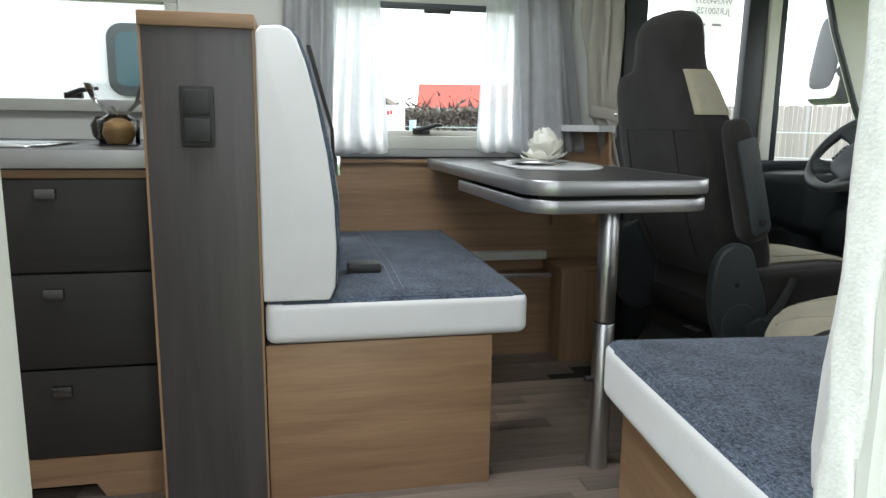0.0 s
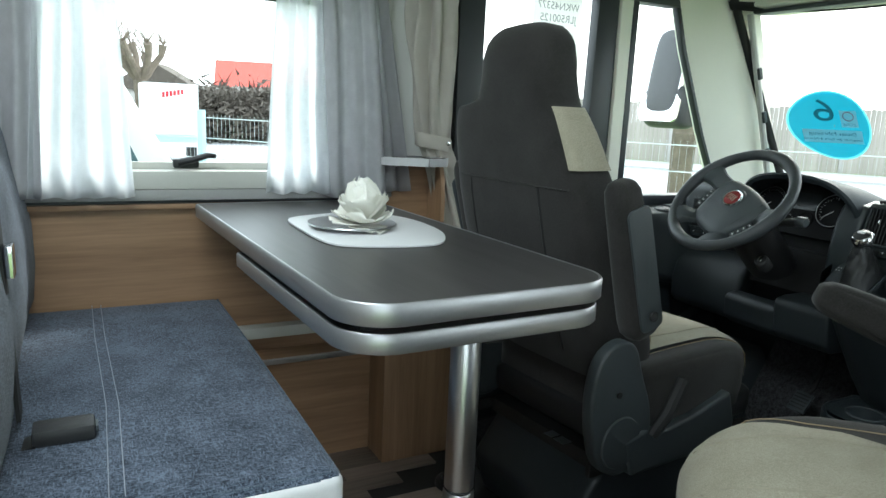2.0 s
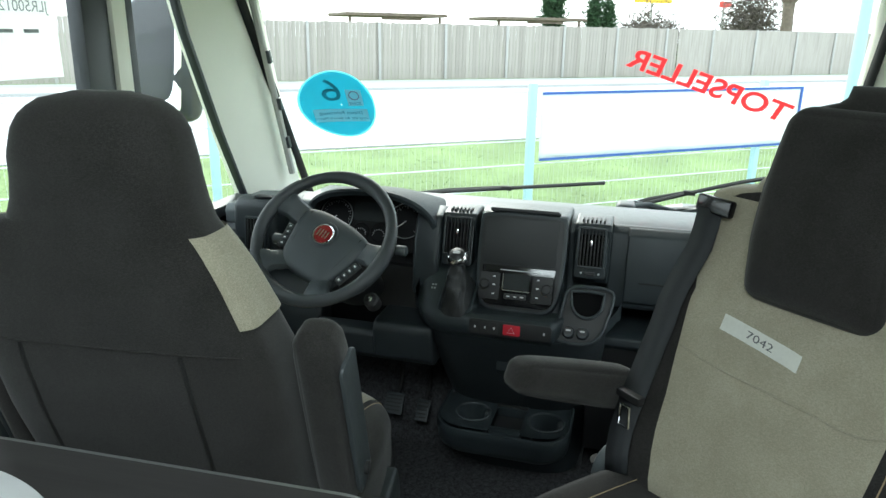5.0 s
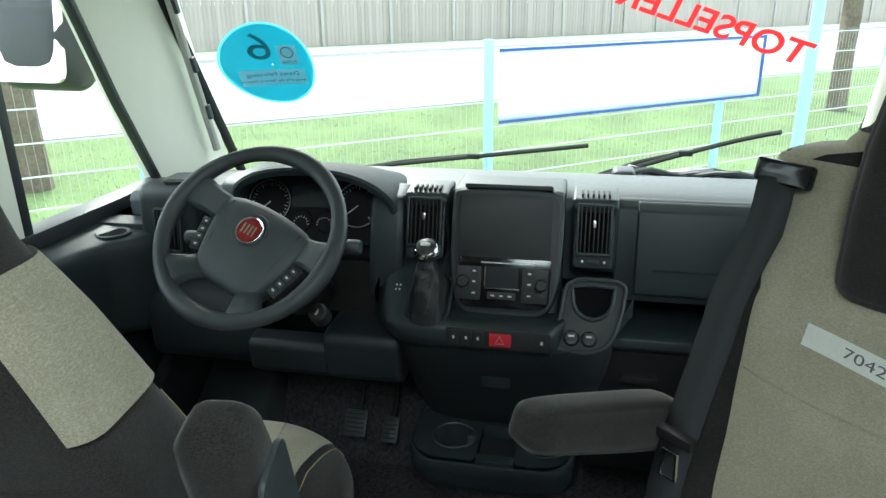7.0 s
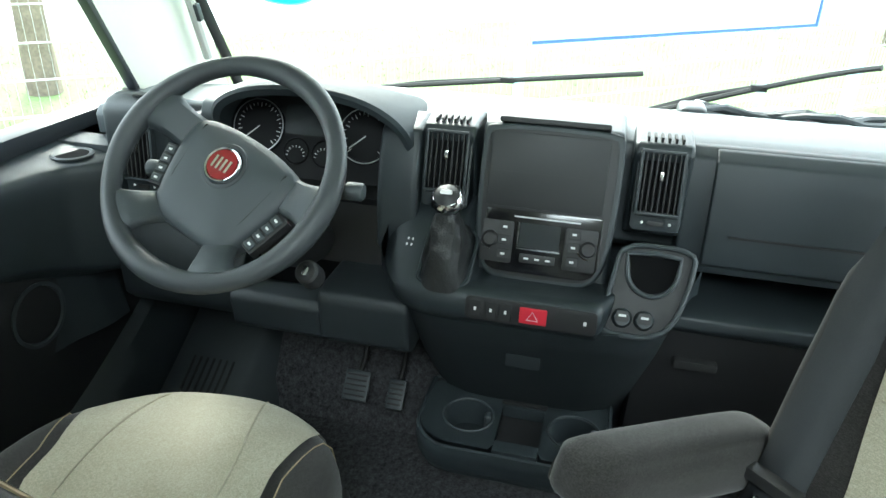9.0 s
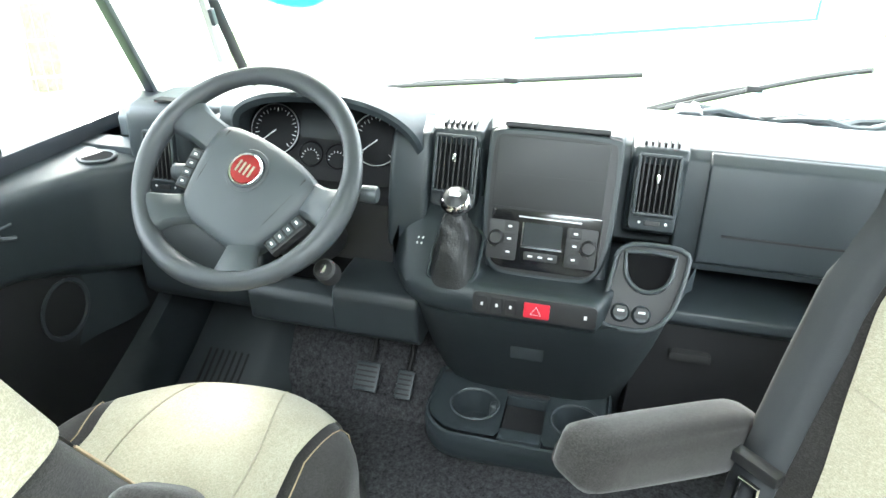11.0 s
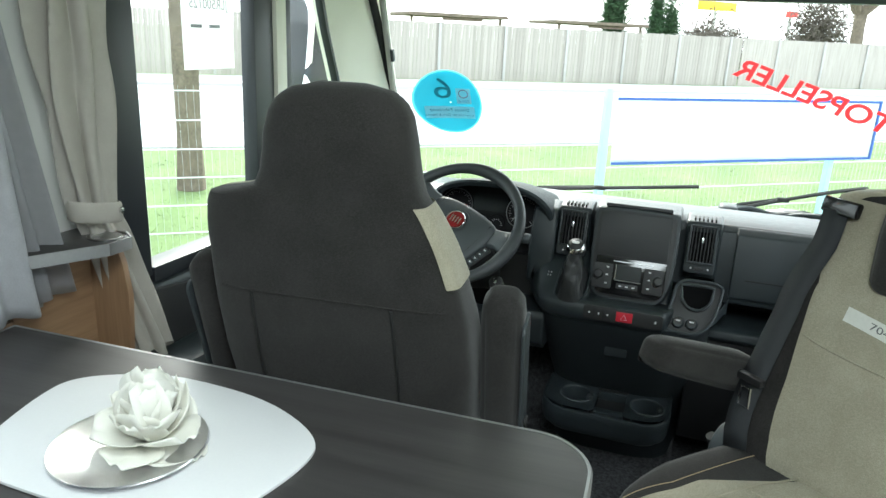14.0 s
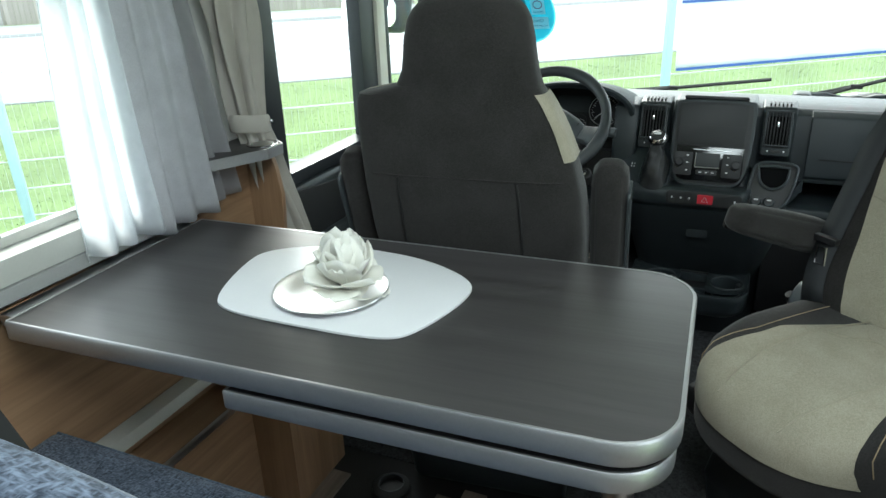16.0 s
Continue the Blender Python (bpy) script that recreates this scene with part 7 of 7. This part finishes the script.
# belt, guide and tape on the passenger seat
pb = thing("passenger_belt", "black seat belt with silver tongue hanging on the passenger seat", "seat belt", (1.602, 0.996, 0.0), 138.0)
path = [back_at(-0.122 + 0.030 * min(1, f_ * 2.5), 0.985 - 0.50 * f_, 0.016, -1) for f_ in [i / 14 for i in range(15)]]
bb = bmesh.new()
lefts, rights = [], []
for i, p in enumerate(path):
    d = (path[min(i + 1, 14)] - path[max(i - 1, 0)]).normalized()
    w_ = d.cross(Vector((1.0, 0.05, 0.25)).normalized()).normalized() * 0.027
    lefts.append(bb.verts.new(p + w_))
    rights.append(bb.verts.new(p - w_))
for i in range(14):
    bb.faces.new((lefts[i], rights[i], rights[i + 1], lefts[i + 1]))
part("webbing", bb, mat("belt_webbing", (0.026, 0.028, 0.031), 0.6, var=0.1, bump=0.3, bscale=900, spec=0.3), pb, solid=0.002)
gp_ = back_at(-0.128, 0.990, 0.004, -1)
part("guide", put(PR(rounded(-0.045, 0.045, -0.017, 0.017, 0.006), "z", 0.0, 0.014, bev=0.004), Matrix.Translation(gp_) @ pose(0, 0, 0, 78, 0, 80)), GLOSS, pb, "glossy black belt guide")
tp_ = path[10]
part("stop", put(B(-0.030, 0.030, -0.008, 0.008, -0.004, 0.014, bev=0.003), Matrix.Translation(tp_ + Vector((0.004, 0.0, 0))) @ pose(0, 0, 0, 90, 0, 90)), BLACK, pb)
b = bmesh.new()
loopt = [(-0.013, -0.022), (0.013, -0.022), (0.011, 0.022), (-0.011, 0.022)]
tube(b, [(x, y, 0) for x, y in loopt], 0.0035, 6, closed=True)
part("tongue", put(b, Matrix.Translation(tp_ + Vector((0.026, 0.004, -0.036))) @ pose(0, 0, 0, 90, 0, 90)), CHROME, pb, "bright steel belt tongue")
INKPALE = mat("pen_ink", (0.10, 0.10, 0.11), 0.7)
tq = thing("masking_tape_label", "strip of masking tape with handwritten number on the seat", "label", (1.602, 0.996, 0.0), 138.0)
def on_back(y, z, off):
    u = math.copysign(math.asin(min(1, (abs(y) / 0.216) ** (1 / 0.42))) / (2 * math.pi), y)
    return back_at(u, z, off, -1)
part("tape", sheet(bmesh.new(), 14, 2, lambda u, v: on_back(-0.098 + 0.120 * u, 0.785 - 0.022 * u + 0.028 * v, 0.0058)), TAPE, tq)
bt = text_mesh("7042", 0.024)
for v in bt.verts:
    q_ = on_back(-0.040 + v.co.x * 0.85, 0.788 + v.co.y * 0.75 - 0.18 * v.co.x, 0.0070)
    v.co = q_
part("handwriting", bt, INKPALE, tq)

# ---- on the glass ----
def on_glass(y, z, off=0.004):
    return Vector((screen_x(y, z) - off, y, z))


SY, SZ, SR = 2.415, 1.040, 0.118
stk = thing("round_sticker", "round turquoise emission sticker with number 6 on the windscreen", "sticker", tuple(on_glass(SY, SZ)))
def sloc(dy, dz, off):
    return on_glass(SY + dy, SZ + dz, off) - on_glass(SY, SZ)
def disc(r, off, m, nm):
    bb_ = bmesh.new()
    sheet(bb_, 40, 5, lambda u, v: sloc(r * (0.02 + 0.98 * v) * math.cos(6.28318 * u), 1.10 * r * (0.02 + 0.98 * v) * math.sin(6.28318 * u), off))
    return part(nm, bb_, m, stk)
disc(SR, 0.004, STICKER, "rim")
disc(SR * 0.955, 0.006, STICKER, "face")
part("field", sheet(bmesh.new(), 6, 2, lambda u, v: sloc(-0.086 + 0.172 * u, -0.066 + 0.050 * v, 0.008)), STICKERPALE, stk)
part("field", sheet(bmesh.new(), 4, 2, lambda u, v: sloc(-0.078 + 0.054 * u, -0.004 + 0.062 * v, 0.008)), STICKERPALE, stk)
def glass_text(body, size, dy, dz, m, slope=0.0):
    tb_ = text_mesh(body, size)
    for v in tb_.verts:
        v.co = sloc(dy + v.co.x, dz + 0.86 * (v.co.y + slope * v.co.x), 0.010)
    return part("lettering", tb_, m, stk)
glass_text("6", 0.135, 0.020, 0.052, STICKERDARK)
glass_text("Dieses Fahrzeug", 0.021, 0.002, -0.031, STICKERDARK)
glass_text("entspricht der Euro 6-Norm", 0.0145, 0.002, -0.052, STICKERDARK)
glass_text("ZONE", 0.016, -0.051, 0.005, STICKERDARK)
b = bmesh.new()
tube(b, [sloc(-0.051 + 0.017 * math.cos(t_), 0.036 + 0.016 * math.sin(t_), 0.010) for t_ in [6.28318 * i / 20 for i in range(20)]], 0.002, 5, closed=True)
part("ring_mark", b, mat("sticker_mark", (0.35, 0.2, 0.25), 0.6), stk)

tl_ = thing("windscreen_lettering", "red adhesive lettering reading backwards on the windscreen", "lettering", tuple(on_glass(1.09, 1.17)))
tb_ = text_mesh("TOPSELLER", 0.112, bold=0.0025)
xs_ = [v.co.x for v in tb_.verts]
sc_ = 0.505 / (max(xs_) - min(xs_))
for v in tb_.verts:
    yy = 1.123 + v.co.x * sc_ - 0.25 * v.co.y
    zz = 1.153 + 0.335 * v.co.x * sc_ + v.co.y * 0.72 
    v.co = on_glass(yy, zz, 0.004) - on_glass(1.09, 1.17)
part("letters", tb_, LETTERRED, tl_)

pn = thing("price_sheet", "white paper data sheet taped outside the driver's window", "paper", (1.655, YL + 0.016, 1.29))
part("sheet", sheet(bmesh.new(), 4, 4, lambda u, v: Vector((-0.098 + 0.196 * u, 0.002 * math.sin(u * 5), -0.10 + 0.26 * v))), PAPER, pn)
for body, z, s_ in (("WKN45377", 0.095, 0.034), ("JLR500125", 0.056, 0.034)):
    tt = text_mesh(body, s_)
    for v in tt.verts:
        v.co = Vector((-v.co.x, -0.004, z + v.co.y))
    part("lettering", tt, mat("pale_ink", (0.25, 0.27, 0.28), 0.8), pn)
for x in (-0.05, 0.02):
    part("print_bar", B(x - 0.02, x + 0.02, -0.0045, -0.003, 0.0, 0.008), MATS["pale_ink"], pn)

# wipers outside the glass
def wiper(name_y0, z0, y1, z1, py, pz):
    w_ = thing("wiper", "black windscreen wiper resting on the glass", "wiper", tuple(on_glass(name_y0, z0, -0.02)))
    o = on_glass(name_y0, z0, -0.02)
    n_ = 16
    pts = [on_glass(name_y0 + (y1 - name_y0) * i / n_, z0 + (z1 - z0) * i / n_, -0.014) - o for i in range(n_ + 1)]
    part("blade", tube(bmesh.new(), pts, 0.008, 6), RUBBER, w_)
    k = n_ // 2
    arm_pts = [pts[k] + Vector((0.012, 0, 0.004)), pts[k] * 0.5 + (on_glass(py, pz, -0.03) - o) * 0.5 + Vector((0.012, 0, 0.01)), on_glass(py, pz, -0.03) - o]
    part("arm", tube(bmesh.new(), arm_pts, [0.006, 0.008, 0.012], 6), RUBBER, w_)
    part("clip", put(B(-0.010, 0.010, -0.022, 0.022, -0.008, 0.010, bev=0.003), Matrix.Translation(pts[k])), RUBBER, w_)


wiper(2.21, 0.650, 1.432, 0.762, 2.35, 0.62)
wiper(1.37, 0.645, 0.872, 0.840, 1.40, 0.635)
# cables and cover lumps on the dash top
cl = thing("dash_cables", "loose grey cables and trim lying on the dashboard top", "cables", (2.55, 1.0, 0.788))
random.seed(8)
for k in range(3):
    pts = [(0.05 * math.sin(i * 0.9 + k) + 0.05 * k, 0.32 - i * 0.05, 0.012 - 0.055 * (0.05 * math.sin(i * 0.9 + k) + 0.05 * k) * 4 + 0.008 * math.sin(i * 1.7 + k)) for i in range(12)]
    part("cable", tube(bmesh.new(), pts, 0.007 + 0.003 * k, 7), (DASHTOP, DASHLIGHT, SILVER)[k], cl)
part("end_cap", pad(bmesh.new(), -0.04, 0.04, 0.31, 0.37, -0.02, 0.022, 0.015, (0, 0, 0), 5), DASHLIGHT, cl)

# outside mirror
mi = thing("wing_mirror", "large dark exterior mirror with two glasses", "mirror", (2.445, 2.930, 1.235))
MM = pose(0, 0, 0, 0, 8, -8)
part("housing", put(pad(bmesh.new(), 0.0, 0.10, -0.155, 0.150, -0.232, 0.232, 0.05, (0.02, 0, 0), 9), MM), DARKFRAME, mi)
for z0, z1, nm in ((-0.082, 0.208, "mirror_glass"), (-0.212, -0.096, "wide_glass")):
    part(nm, put(PR(rounded(-0.128, 0.134, z0, z1, 0.035), "x", -0.014, -0.003), MM), MIRROR, mi)
part("arm", tube(bmesh.new(), [(0.06, -0.10, 0.16), (0.05, -0.20, 0.24), (0.03, -0.29, 0.27)], 0.022, 8), DARKFRAME, mi)

# ---- floor planks, last ----
random.seed(31)
PW = 0.062
me_pl = {}
fl_ = bpy.data.objects["floor"]
row = 0
y = YR
while y < YL - 0.02:
    x = -0.95 - random.uniform(0, 0.5)
    while x < 1.22:
        ln = random.choice((0.28, 0.42, 0.55))
        key = round(ln, 2)
        if key not in me_pl:
            m_ = bpy.data.meshes.new("plank")
            bb = B(0.0008, key - 0.0008, 0.0006, PW - 0.0006, -0.006, 0.0, bev=0.0006, seg=1)
            bb.to_mesh(m_)
            bb.free()
            m_.materials.append(PLANK)
            me_pl[key] = m_
        if x + ln < 1.26 and not (x + ln < -0.09 and y > 1.70) and not (y > 1.66 and x + ln < 0.42 and x > -0.1):
            o = new("plank", me_pl[key])
            o.parent = fl_
            o.location = (x, y, 0.0)
        x += ln
    y += PW
